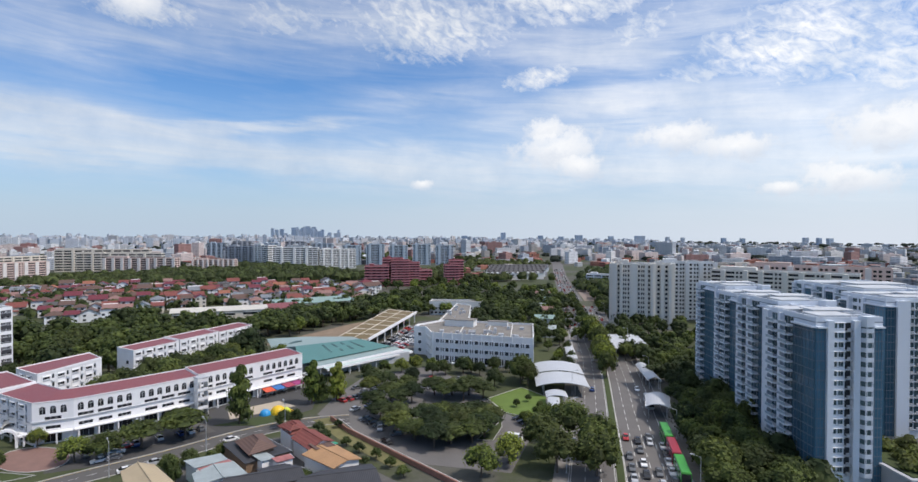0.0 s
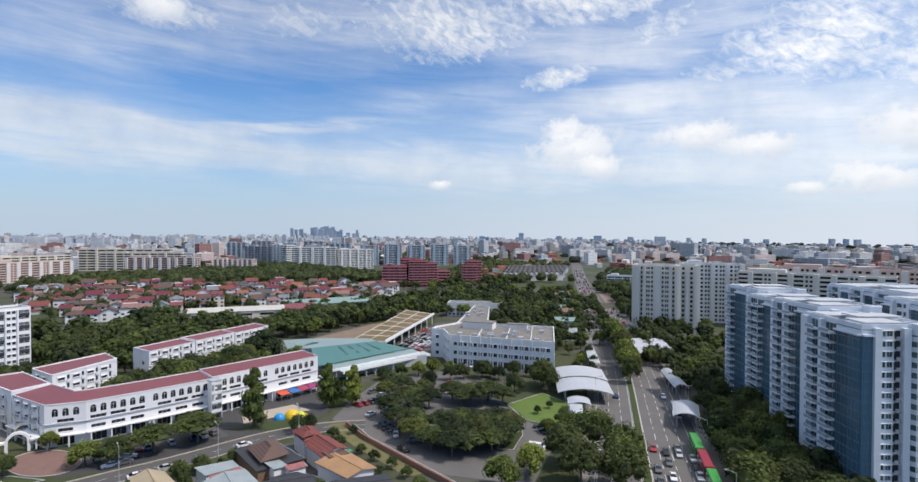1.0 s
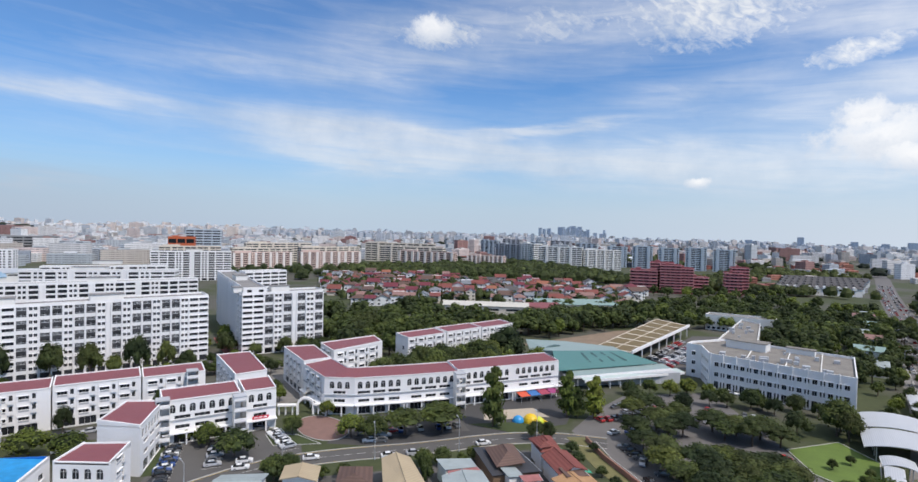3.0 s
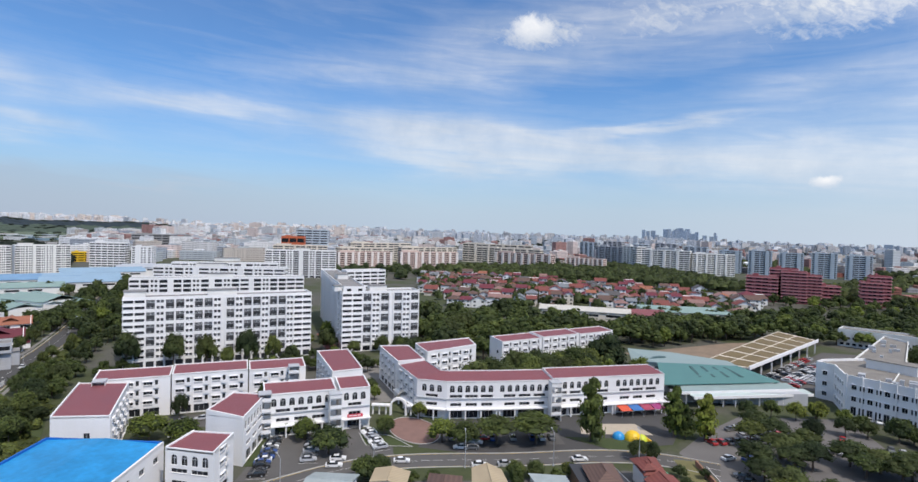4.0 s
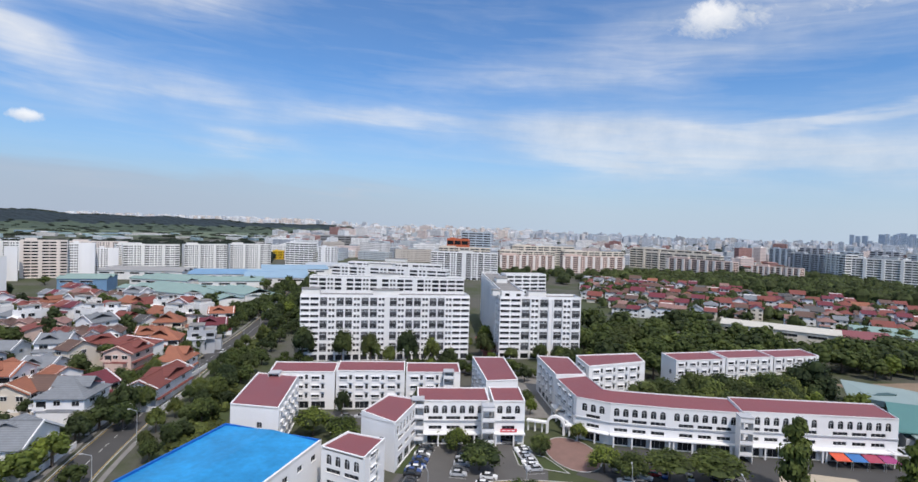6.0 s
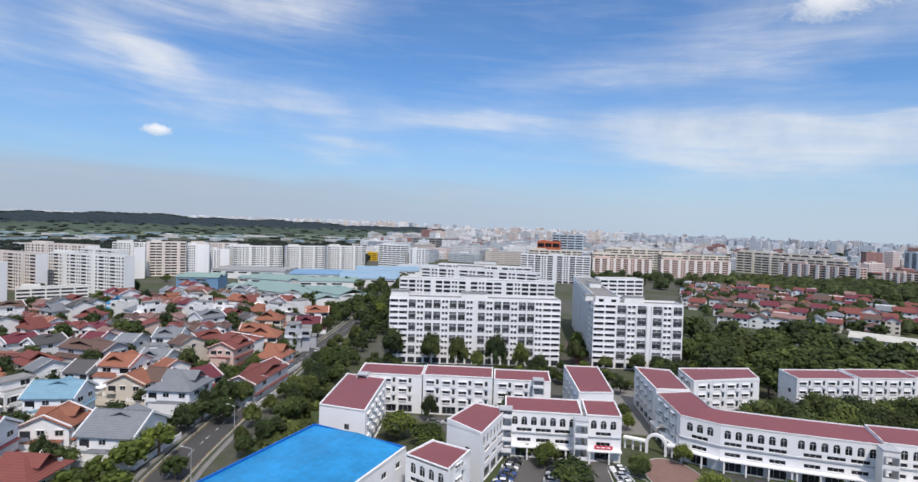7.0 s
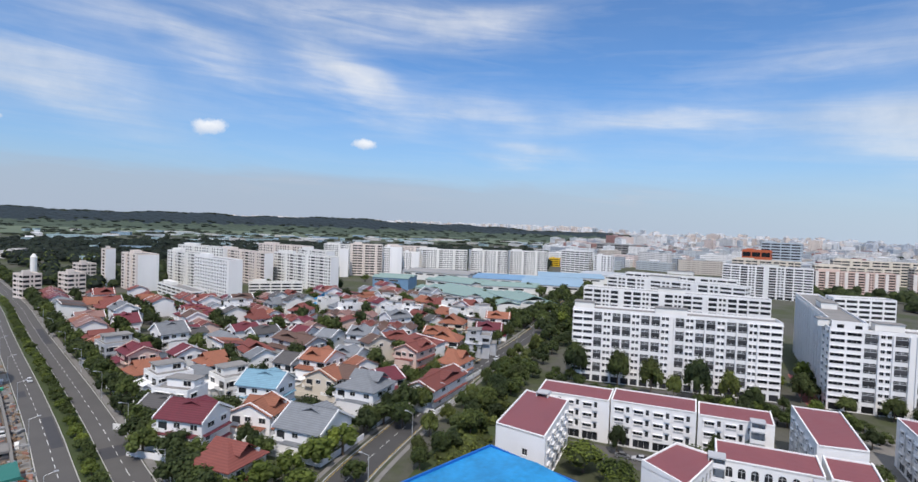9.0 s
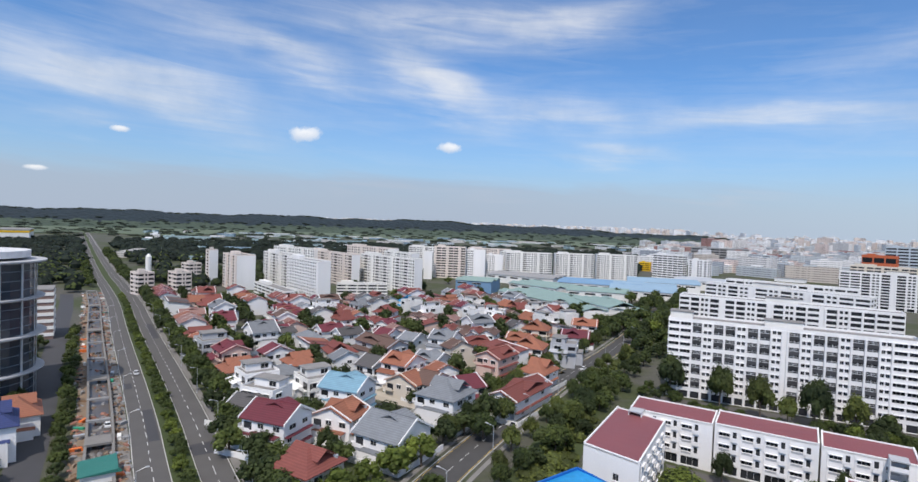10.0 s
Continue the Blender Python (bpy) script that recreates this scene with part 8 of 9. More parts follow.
def trunk_mesh(seed, top):
    rng = random.Random(seed)
    q = Geo()
    def limb(a, b, r0, r1):
        a, b = Vector(a), Vector(b)
        d = (b - a).normalized()
        u = d.orthogonal().normalized()
        w = d.cross(u)
        R6 = [u * math.cos(k * math.pi / 3) + w * math.sin(k * math.pi / 3) for k in range(6)]
        q.solid([a + v * r0 for v in R6], [b + v * r1 for v in R6])
    limb((0, 0, 0), (0.02, 0.01, top), 0.07, 0.045)
    for k in range(4):
        a = 2 * math.pi * k / 4 + rng.uniform(-0.4, 0.4)
        limb((0.02, 0.01, top * 0.95), (0.4 * math.cos(a), 0.4 * math.sin(a), top + 0.28), 0.04, 0.014)
    return q.mesh("trunk", BARK)


CROWNS = {"round": [crown_mesh(s, 17, 0.62, 1150, 0.06, LEAF) for s in (1, 2, 3)], "dark": [crown_mesh(s, 17, 0.62, 1150, 0.06, LEAF_DARK) for s in (4, 5, 6)],
          "bright": [crown_mesh(s, 15, 0.62, 1050, 0.06, LEAF_BRIGHT) for s in (7, 8)], "flat": [crown_mesh(s, 18, 0.36, 1150, 0.056, LEAF) for s in (9, 10)],
          "flatdark": [crown_mesh(s, 18, 0.36, 1150, 0.056, LEAF_DARK) for s in (11, 12)],
          "column": [crown_mesh(14, 22, 0.26, 1500, 0.075, LEAF, True)], "columnbright": [crown_mesh(15, 20, 0.24, 1300, 0.075, LEAF_BRIGHT, True)]}
TRUNKS = {"round": trunk_mesh(1, 0.34), "flat": trunk_mesh(2, 0.42)}
TREE_LABELS = {"round": "leafy green street tree with a rounded crown", "dark": "dense dark green tree with a rounded crown", "bright": "bright yellow-green tree with an open crown",
               "flat": "spreading rain tree with a flat green crown", "flatdark": "spreading dark tree with a flat crown",
               "column": "tall narrow green tree leafy down to its foot", "columnbright": "tall narrow yellow-green tree with loose foliage"}
trng = random.Random(77)
ntrees = 0
rest = []


def simple_crowns(seed, leaves, size):
    """Vertices, faces and slots of a light crown with a stem, for the trees past the nearest ones."""
    me = crown_mesh(seed, 12, 0.62, leaves, size, LEAF)
    vs, fs = [tuple(v.co) for v in me.vertices], [tuple(p.vertices) for p in me.polygons]
    sl = [p.material_index for p in me.polygons]
    bpy.data.meshes.remove(me)
    n0 = len(vs)
    vs += [(0.06 * math.cos(k * 1.571), 0.06 * math.sin(k * 1.571), z) for z in (0.0, 0.45) for k in range(4)]
    fs += [(n0 + k, n0 + (k + 1) % 4, n0 + 4 + (k + 1) % 4, n0 + 4 + k) for k in range(4)]
    return np.array(vs), np.concatenate([np.array(f) for f in fs]), np.array([len(f) for f in fs]), np.array(sl + [3] * 4)


def joined(name, pieces, mats):
    """One mesh out of many (vertices, corners, corner counts, slots)."""
    off = np.cumsum([0] + [len(p[0]) for p in pieces])
    vs = np.concatenate([p[0] for p in pieces]).astype(np.float32)
    corners = np.concatenate([p[1] + o for p, o in zip(pieces, off)]).astype(np.int32)
    counts = np.concatenate([p[2] for p in pieces])
    starts = (np.cumsum(counts) - counts).astype(np.int32)
    me = bpy.data.meshes.new(name)
    me.vertices.add(len(vs))
    me.vertices.foreach_set("co", vs.ravel())
    me.loops.add(len(corners))
    me.loops.foreach_set("vertex_index", corners)
    me.polygons.add(len(counts))
    me.polygons.foreach_set("loop_start", starts)
    for m in mats:
        me.materials.append(m)
    me.polygons.foreach_set("material_index", np.concatenate([p[3] for p in pieces]).astype(np.int32))
    me.update(calc_edges=True)
    me.validate()
    return me


SIMPLE = [simple_crowns(s, 372, 0.084) for s in (21, 22, 23)]
SIMPLE_FAR = [simple_crowns(s, 168, 0.12) for s in (24, 25, 26)]


def tree(x, y, h, r, kind, group="street trees"):
    """The nearest trees are things of their own; those after that are joined."""
    global ntrees
    ntrees += 1
    far = "far" in kind
    if ntrees > 228 or far:
        vs, corners, counts, sl = trng.choice(SIMPLE if x * x + y * y < 88000 else SIMPLE_FAR)
        a = trng.uniform(0, 6.28)
        ca, sa = math.cos(a), math.sin(a)
        leaf = 1 if "dark" in kind else 2 if "bright" in kind else 0
        rest.append((np.stack((x + r * (vs[:, 0] * ca - vs[:, 1] * sa), y + r * (vs[:, 0] * sa + vs[:, 1] * ca), h * vs[:, 2]), 1), corners, counts, np.where(sl < 2, leaf, 3)))
        ntrees -= 1 if far else 0
        return None
    t = new("tree")
    t.empty_display_size = 0.3
    t.location, t.rotation_euler, t.scale = (x, y, 0), (0, 0, trng.uniform(0, 6.28)), (r, r, h)
    tagged(t, TREE_LABELS[kind], "tree", group)
    tk = part("trunk", TRUNKS["flat" if "flat" in kind else "round"], None, t)
    tk.scale = (0.8, 0.8, 1)
    part("crown", trng.choice(CROWNS[kind]), None, t)
    return t


def row(line, off, step, kinds, h0, h1, r0, r1, s0=0.0, s1=1e9, jitter=1.2, group="street trees"):
    """Trees along a line at an offset to its right."""
    pts = side_pts(line, off)
    s, nxt = 0.0, s0 + trng.uniform(0, step)
    for a, b in zip(pts, pts[1:]):
        a, b = Vector(a), Vector(b)
        L = (b - a).length
        while nxt <= s + L and nxt < s1:
            o = a.lerp(b, (nxt - s) / L)
            tree(o.x + trng.uniform(-jitter, jitter), o.y + trng.uniform(-jitter, jitter), trng.uniform(h0, h1), trng.uniform(r0, r1), trng.choice(kinds), group)
            nxt += step * trng.uniform(0.75, 1.3)
        s += L


def grove(poly, n, kinds, h0, h1, r0, r1, gap, group="grove trees"):
    xs, ys = [p[0] for p in poly], [p[1] for p in poly]
    put, tries = [], 0
    while len(put) < n and tries < n * 40:
        tries += 1
        x, y = trng.uniform(min(xs), max(xs)), trng.uniform(min(ys), max(ys))
        if inside(x, y, poly) and all((x - a) ** 2 + (y - b) ** 2 > gap * gap for a, b in put):
            put.append((x, y))
            tree(x, y, trng.uniform(h0, h1), trng.uniform(r0, r1), trng.choice(kinds), group)


# car park canopy, verge of the north road, single trees
for x, y, r in ((-3.6, 150.7, 6.0), (6.0, 148.4, 6.2), (3.2, 138.5, 5.8), (10.4, 142.3, 6.2), (17.3, 153.2, 6.2), (22.9, 155.7, 6.0), (26.5, 149.2, 5.6), (14.3, 135.5, 5.8), (20.6, 136.6, 5.8), (9.3, 133.0, 5.2), (24.5, 141.0, 5.8), (11.5, 153.0, 5.4), (17.5, 145.0, 5.6), (-2.5, 143.5, 5.0),
                (7.9, 184.7, 5.6), (14.7, 184.7, 5.6), (21.3, 184.7, 5.6), (26.5, 180.5, 5.4), (11.5, 178.5, 5.0), (19.0, 178.0, 5.0), (-12.5, 164.1, 5.2), (-8.2, 177.5, 5.4), (-4.0, 170.6, 5.2), (-11.4, 189.2, 5.2), (-0.2, 175.1, 5.0), (-9.5, 157.5, 4.8), (-16.5, 182.0, 4.6), (-3.0, 186.0, 4.8), (-18.0, 197.0, 4.6)):
    tree(x, y, trng.uniform(6.8, 8.8), r * 1.13, trng.choice(("flatdark", "flatdark", "flat")), "car park trees")
for x, y, h, r, k in ((-15.1, 216.0, 7, 3.6, "bright"), (-8.0, 219.0, 7, 3.6, "bright"), (-2.1, 224.0, 7.5, 3.8, "bright"), (19.8, 217.0, 8, 4.8, "round"), (43.3, 200.5, 12.5, 6.6, "round"), (6.2, 212.5, 6.5, 3.8, "dark"), (32.0, 195.4, 8, 4.8, "dark"), (34, 221, 7, 4.0, "dark"), (12, 215, 6, 3.4, "dark"), (27, 214, 6.5, 3.6, "dark"), (-22, 212, 6, 3.6, "round"), (-2, 203, 6.5, 4.0, "dark")):
    tree(x, y, h, r, k, "car park trees")
for x, y, h, r, k in ((50, 138, 13, 8, "round"), (40, 128, 12, 7, "dark"), (55, 126, 13, 7, "round"), (42, 116, 12, 7, "dark"), (52, 114, 12, 7, "round"), (30, 122, 9, 5, "bright"), (22, 114, 9, 5, "bright"), (46, 148, 9, 5, "bright"),
                      (45, 206, 11, 6, "round"), (46, 197, 10, 5, "dark"), (39, 152, 5, 3, "bright"), (44, 160, 4, 2.2, "bright"), (38, 170, 3.2, 1.6, "round"), (43, 176, 3, 1.5, "round"), (46, 168, 3, 1.5, "dark"),
                      (-76, 134, 8.5, 7.6, "flat"), (-67, 141.5, 9, 8.0, "flat"), (-71, 147, 8, 6.5, "flat"), (-81.5, 125.5, 8, 5.2, "round"), (-89, 124.5, 7.5, 4.8, "bright"), (-55.2, 153.7, 20, 5.6, "column"), (-36.8, 174.8, 16.5, 5.0, "columnbright"), (-28.4, 178.0, 15, 5.2, "columnbright"), (-33.5, 176.0, 11, 3.6, "column"), (-40, 150.5, 6, 3.2, "dark"), (-36.5, 152.5, 5.5, 2.8, "dark"),
                      (-106, 134, 6.5, 3, "bright"), (-105.5, 117.5, 6, 3.8, "round"), (-88.5, 93, 6.5, 4.2, "round"), (-107.5, 97.5, 8, 6.2, "round"), (-120.5, 99.5, 7, 4.2, "bright"), (-127.5, 98, 4, 2.4, "round"),
                      (-152, 70, 9, 6.5, "bright"), (-143, 75, 8, 5.5, "bright"), (-136, 72, 6, 4, "round"), (-150, 99, 7.5, 5.5, "round"), (-163, 84, 9, 3, "dark"), (-151, 106, 10, 3, "dark"), (-145, 110, 10, 3.2, "round"), (-122, 68, 8, 2.6, "bright"),
                      (-82, 235, 18, 10.0, "dark"), (-60, 118, 5, 3, "dark"), (-56, 121, 5, 3, "dark"), (-88, 98, 5, 3.5, "round"), (-50, 128, 4, 2.5, "round"), (-22, 108, 5, 3, "round")):
    tree(x, y, h, r, k)
for x, y, h, r in ((-56.5, 112, 7, 2.4), (-58, 114.5, 6, 2.2), (-53.5, 108.5, 6, 2.0), (-49.3, 121, 4, 2.0), (-51.5, 123.5, 3.5, 1.8), (-62, 112, 4, 2.2), (-74, 102, 4, 2.4), (-78, 99, 3.5, 2.2), (-86, 93, 4.5, 2.6), (-21, 130, 3.5, 2.2), (-16.5, 134.5, 3, 2.0), (-12, 129.5, 3.4, 2.2), (-14, 124, 3, 1.8), (-6.5, 125, 3.5, 2.2), (-2, 119.5, 3.2, 2.0), (-9, 121, 2.8, 1.8), (2, 114, 3.2, 2.4), (-24, 139.5, 3.6, 2.2), (-27.5, 146, 3.5, 2.4), (-22, 149.5, 3, 1.8)):
    tree(x, y, h, r, trng.choice(("far", "fardark", "far")))
grove([(78, 96), (96, 96), (106, 130), (110, 172), (96, 180), (88, 150), (82, 120)], 24, ("dark", "round", "round"), 9, 13, 4.5, 7, 6.0, "roadside trees")
grove([(98, 185), (112, 196), (130, 250), (124, 300), (104, 300), (100, 240)], 26, ("fardark", "far", "fardark"), 7, 11, 4, 6, 6.0, "roadside trees")
grove([(54, 268), (86, 268), (98, 300), (106, 370), (70, 380), (60, 320)], 16, ("fardark", "far"), 7, 11, 4, 6.5, 7)
row(NORTH, 0.0, 8.5, ("bright", "bright", "round"), 11, 15, 5.2, 7, 190, 300, 0.6, "median trees")
row(NORTH, 0.0, 9, ("round", "dark"), 6, 9, 3.2, 4.6, 300, 480, 0.6, "median trees")
row(NORTH, 23, 10, ("fardark", "far"), 8, 12, 4.5, 6.5, 300, 620, 2.5, "roadside trees")
row(NORTH, -18, 12, ("fardark", "far"), 7, 10, 4, 5.5, 300, 460, 2.0, "roadside trees")
# woods round the shop blocks
grove([(-118, 170), (-104, 172), (-72, 204), (-86, 232), (-108, 204)], 20, ("dark", "dark", "round"), 11, 14.5, 6.0, 8.0, 7.0)
grove([(-200, 232), (-150, 205), (-136, 214), (-112, 262), (-110, 320), (-180, 330), (-235, 290)], 58, ("fardark", "far", "far"), 11, 17, 7.0, 10.5, 9.5)
grove([(-108, 285), (-70, 335), (-44, 380), (-20, 400), (-60, 395), (-112, 345)], 38, ("fardark", "far", "far"), 11, 15, 7.0, 10, 9.5)
grove([(24, 280), (60, 275), (100, 400), (90, 480), (20, 480), (-10, 440), (34, 400)], 52, ("fardark", "far"), 9, 14, 6, 9.5, 9.5)
grove([(-120, 400), (-40, 440), (-10, 420), (-20, 520), (-60, 450)], 30, ("fardark", "far"), 8, 12, 5, 8, 9)
# trees before and beside the flats
for x, y, h, r, k in ((-223.7, 111.3, 16.5, 5.4, "dark"), (-211.0, 119.0, 16.5, 5.2, "dark"), (-206.5, 134.5, 17.5, 6.0, "dark"), (-202.0, 145.0, 13.5, 4.4, "round"), (-208.0, 126.5, 10.5, 3.6, "round"), (-196.0, 150.5, 9.0, 4.4, "dark"), (-236.0, 97.8, 17.0, 6.2, "dark"), (-204.0, 176.0, 12.0, 5.2, "dark")):
    tree(x, y, h, r, k, "trees before the flats")
for x, y, h, r in ((-190, 182, 7, 4), (-183, 194, 9, 4.5), (-178, 202, 8, 5), (-173, 210, 7, 4.5), (-165, 226, 16, 10), (-172, 246, 17, 11), (-155, 212, 10, 6)):
    tree(x, y, h, r, "dark", "trees before the flats")
grove([(-250, 92), (-200, 108), (-176, 160), (-182, 168), (-230, 82)], 34, ("far", "fardark", "far"), 3, 6, 2.4, 3.6, 5.5, "trees before the flats")
row(SIDE, 10.5, 13, ("round", "dark", "round"), 5.5, 8, 2.4, 3.4, 40, 250, 1.2)
row(SIDE, -9.5, 10.0, ("dark", "round", "dark"), 6.5, 9.5, 3.2, 4.6, 60, 250, 1.0)
for x, y, h, r in ((-200, 31.5, 9, 4.6), (-185, 24.5, 9, 4.8), (-164, 34, 7.5, 3.6), (-177, 44.5, 9, 4.2), (-197, 53, 9.5, 4.6), (-156, 28, 6.5, 3.2), (-212, 60, 9.5, 4.8), (-228, 72, 10, 5)):
    tree(x, y, h, r, trng.choice(("dark", "round")))
row(SIDE, 8.5, 7.5, ("far", "fardark"), 8, 12, 4, 5.6, 250, 520, 1.0)
row(SIDE, -8.5, 7.0, ("far", "fardark"), 8, 12, 4, 5.6, 250, 520, 1.0)
row(SIDE, 16.5, 12, ("far", "fardark", "fardark"), 4.5, 7.5, 3.0, 4.4, 50, 400, 2.5)
row(SIDE, 22.5, 10, ("fardark", "far"), 5, 8.5, 3.0, 4.8, 60, 330, 3.0)
row(SIDE, -14.5, 11, ("far", "fardark"), 5, 8, 3.0, 4.4, 110, 330, 2.0)
# the western road: bushes on the median, trees before the houses
row(WEST, 0.0, 5.0, ("round", "bright", "round"), 2.6, 4.2, 2.0, 2.9, 165, 560, 0.7, "median bushes")
row(WEST, 15.0, 7.5, ("dark", "dark", "round"), 6.5, 10, 3.8, 5.4, 170, 600, 1.6)
row(WEST, 18.5, 10, ("fardark", "far"), 5.5, 8, 3.2, 4.6, 180, 420, 1.6)
row(WEST, -26.0, 6.5, ("far", "far", "fardark"), 3, 6, 2.2, 3.6, 190, 420, 1.2)
row(WEST, -40.5, 5.5, ("fardark", "far", "fardark"), 4, 8, 2.6, 4.4, 170, 400, 1.5)
row(WEST, -46, 7, ("fardark", "far"), 4, 8, 2.8, 4.6, 175, 240, 1.5)
row(WEST, 16.0, 9, ("far", "fardark"), 7, 11, 4.5, 6.5, 600, 1100, 3)
row(WEST, -16.0, 11, ("far", "fardark"), 6, 10, 4, 6, 620, 1100, 3)
for x, y, h, r, k in ((-160, 2, 8, 5.5, "bright"), (-166, 8, 9, 6, "bright"), (-154, -4, 7, 4.5, "bright"), (-148, -9, 7, 5, "bright"), (-147, -17, 6.5, 5, "bright"), (-160, -27, 8, 5, "round"), (-168, -43, 8, 5, "round"), (-176, -48, 8, 5.5, "dark"), (-152, -30, 7, 4.5, "dark"), (-164, -12, 7, 4, "round"), (-180, 13, 8, 5, "dark"), (-188, 19, 8, 5, "dark"), (-193, -4, 6, 3.5, "dark"), (-212, 2, 6, 3.8, "dark"), (-214, -34, 6, 3.5, "round"), (-140, -12, 6, 4, "round"), (-145, 0, 6.5, 4.5, "bright"), (-150, 12, 6, 4, "round")):
    tree(x, y, h, r, k, "garden trees")
# garden trees through the estate
for o in (20, 42, 65, 88, 111, 134, 157, 180, 203):
    s = s_min(o) + 6
    while s < s_max(o):
        c = ORG + A_DIR * s + N_DIR * (o + trng.uniform(-2.5, 2.5))
        if trng.random() < 0.95 and all((c.x - p[0]) ** 2 + (c.y - p[1]) ** 2 > 90 for p in plots):
            big = trng.random() < 0.2
            tree(c.x, c.y, trng.uniform(9, 12.5) if big else trng.uniform(4.5, 9), trng.uniform(4.6, 6.2) if big else trng.uniform(2.6, 4.6), trng.choice(("far", "fardark", "fardark")), "garden trees")
        s += trng.uniform(4.5, 9)
for x, y, h, r in ((-432, -70, 11, 7), (-505, 30, 10, 6), (-455, 60, 13, 9), (-410, 95, 11, 8), (-420, 60, 8, 5), (-480, -40, 8, 5), (-540, -30, 9, 6), (-520, -70, 8, 5), (-530, -85, 9, 6), (-600, 0, 8, 6), (-370, 110, 10, 6), (-360, 120, 11, 7), (-345, 118, 10, 6), (-330, 112, 10, 6), (-385, 125, 11, 7), (-395, 138, 11, 7), (-300, 118, 9, 5), (-315, 112, 9, 6)):
    tree(x, y, h, r, trng.choice(("far", "fardark")), "trees by the flats")


# trees and shrubs that fill the open ground between the blocks
for poly, n, h0, h1, r0, r1, gap in (([(-262, 110), (-252, 104), (-226, 166), (-212, 176), (-200, 182), (-208, 190), (-240, 205), (-262, 170)], 26, 6, 10, 3.5, 5.5, 6.0),
                                     ([(-204, 108), (-186, 130), (-160, 165), (-165, 180), (-186, 176), (-200, 150)], 26, 4, 7.5, 2.6, 4.2, 5.5),
                                     ([(-176, 205), (-150, 172), (-140, 205), (-160, 232)], 20, 7, 12, 4.5, 6.5, 6.5),
                                     ([(-150, 122), (-136, 120), (-128, 140), (-150, 158), (-160, 148)], 4, 4, 7, 2.5, 3.5, 6.0),
                                     ([(-100, 168), (-70, 195), (-52, 214), (-66, 240), (-92, 262), (-104, 240)], 26, 6, 11, 4, 6.5, 6.5),
                                     ([(-92, 285), (-76, 300), (-58, 340), (-40, 372), (-56, 385), (-96, 330)], 14, 8, 12, 5, 8, 8),
                                     ([(-6, 226), (34, 212), (50, 206), (53, 216), (4, 233)], 9, 4, 6, 2.4, 3.6, 6.0),
                                     ([(58, 214), (68, 214), (78, 262), (66, 264)], 8, 5, 8, 2.5, 4.0, 6.0),
                                     ([(56, 275), (75, 275), (92, 384), (114, 528), (96, 545), (66, 380)], 40, 6, 10, 3.5, 5.5, 6),
                                     ([(-30, 380), (110, 390), (120, 560), (70, 570), (-40, 520)], 96, 7, 12, 5, 8, 8),
                                     ([(-60, 560), (60, 575), (70, 690), (-70, 680)], 50, 7, 12, 5, 8, 9),
                                     ([(120, 300), (165, 300), (170, 420), (150, 440), (128, 420)], 26, 7, 11, 4, 7, 8),
                                     ([(108, 190), (140, 230), (160, 290), (130, 290), (112, 240)], 26, 6, 10, 4, 6, 7),
                                     ([(-420, 70), (-330, 120), (-300, 130), (-390, 175), (-470, 130)], 30, 7, 12, 4, 7, 9),
                                     ([(-470, 100), (-400, 130), (-480, 260), (-560, 200)], 24, 7, 12, 4, 7, 10)):
    grove(poly, n, ("far", "far", "fardark", "farbright", "fardark"), h0, h1, r0, r1, gap)


# loose trees among the far estate
trees_far = 0
while trees_far < 170:
    x, y = trng.uniform(-455, -60), trng.uniform(345, 600)
    if inside(x, y, far_poly):
        tree(x, y, trng.uniform(6, 11), trng.uniform(3.5, 6.5), trng.choice(("far", "fardark")))
        trees_far += 1
tagged(new("tree_masses", joined("tree_masses", rest, [LEAF, LEAF_DARK, LEAF_BRIGHT, BARK])), label="many more leafy trees along streets and gardens", category="trees", kind="stuff")


def clumps(q, x, y, z, r, h, rng, n=24, size=1.0):
    """One far tree: a ragged dome with leaf sprays on it."""
    m = 7
    ring = lambda f, zz: [(x + r * f * math.cos(6.283 * i / m) * rng.uniform(0.75, 1.2), y + r * f * math.sin(6.283 * i / m) * rng.uniform(0.75, 1.2), z + h * zz * rng.uniform(0.9, 1.1)) for i in range(m)]
    a, b, c = ring(0.85, 0.2), ring(0.9, 0.6), ring(0.42, 0.95)
    # slot 1, a darker leaf in green woods: shade under the sprays as colour
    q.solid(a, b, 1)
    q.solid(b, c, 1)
    for k in range(n):
        d = Vector((rng.gauss(0, 1), rng.gauss(0, 1), abs(rng.gauss(0, 0.9)))).normalized()
        o = Vector((x + d.x * r * 1.02, y + d.y * r * 1.02, z + h * (0.45 + 0.6 * d.z)))
        nn = (d + Vector((rng.uniform(-0.6, 0.6), rng.uniform(-0.6, 0.6), 0.4))).normalized()
        u = nn.orthogonal().normalized()
        w = nn.cross(u)
        s = size * rng.uniform(0.7, 1.4)
        q.face([o - u * s, o - w * s * 0.7, o + u * s, o + w * s * 0.7], 0)


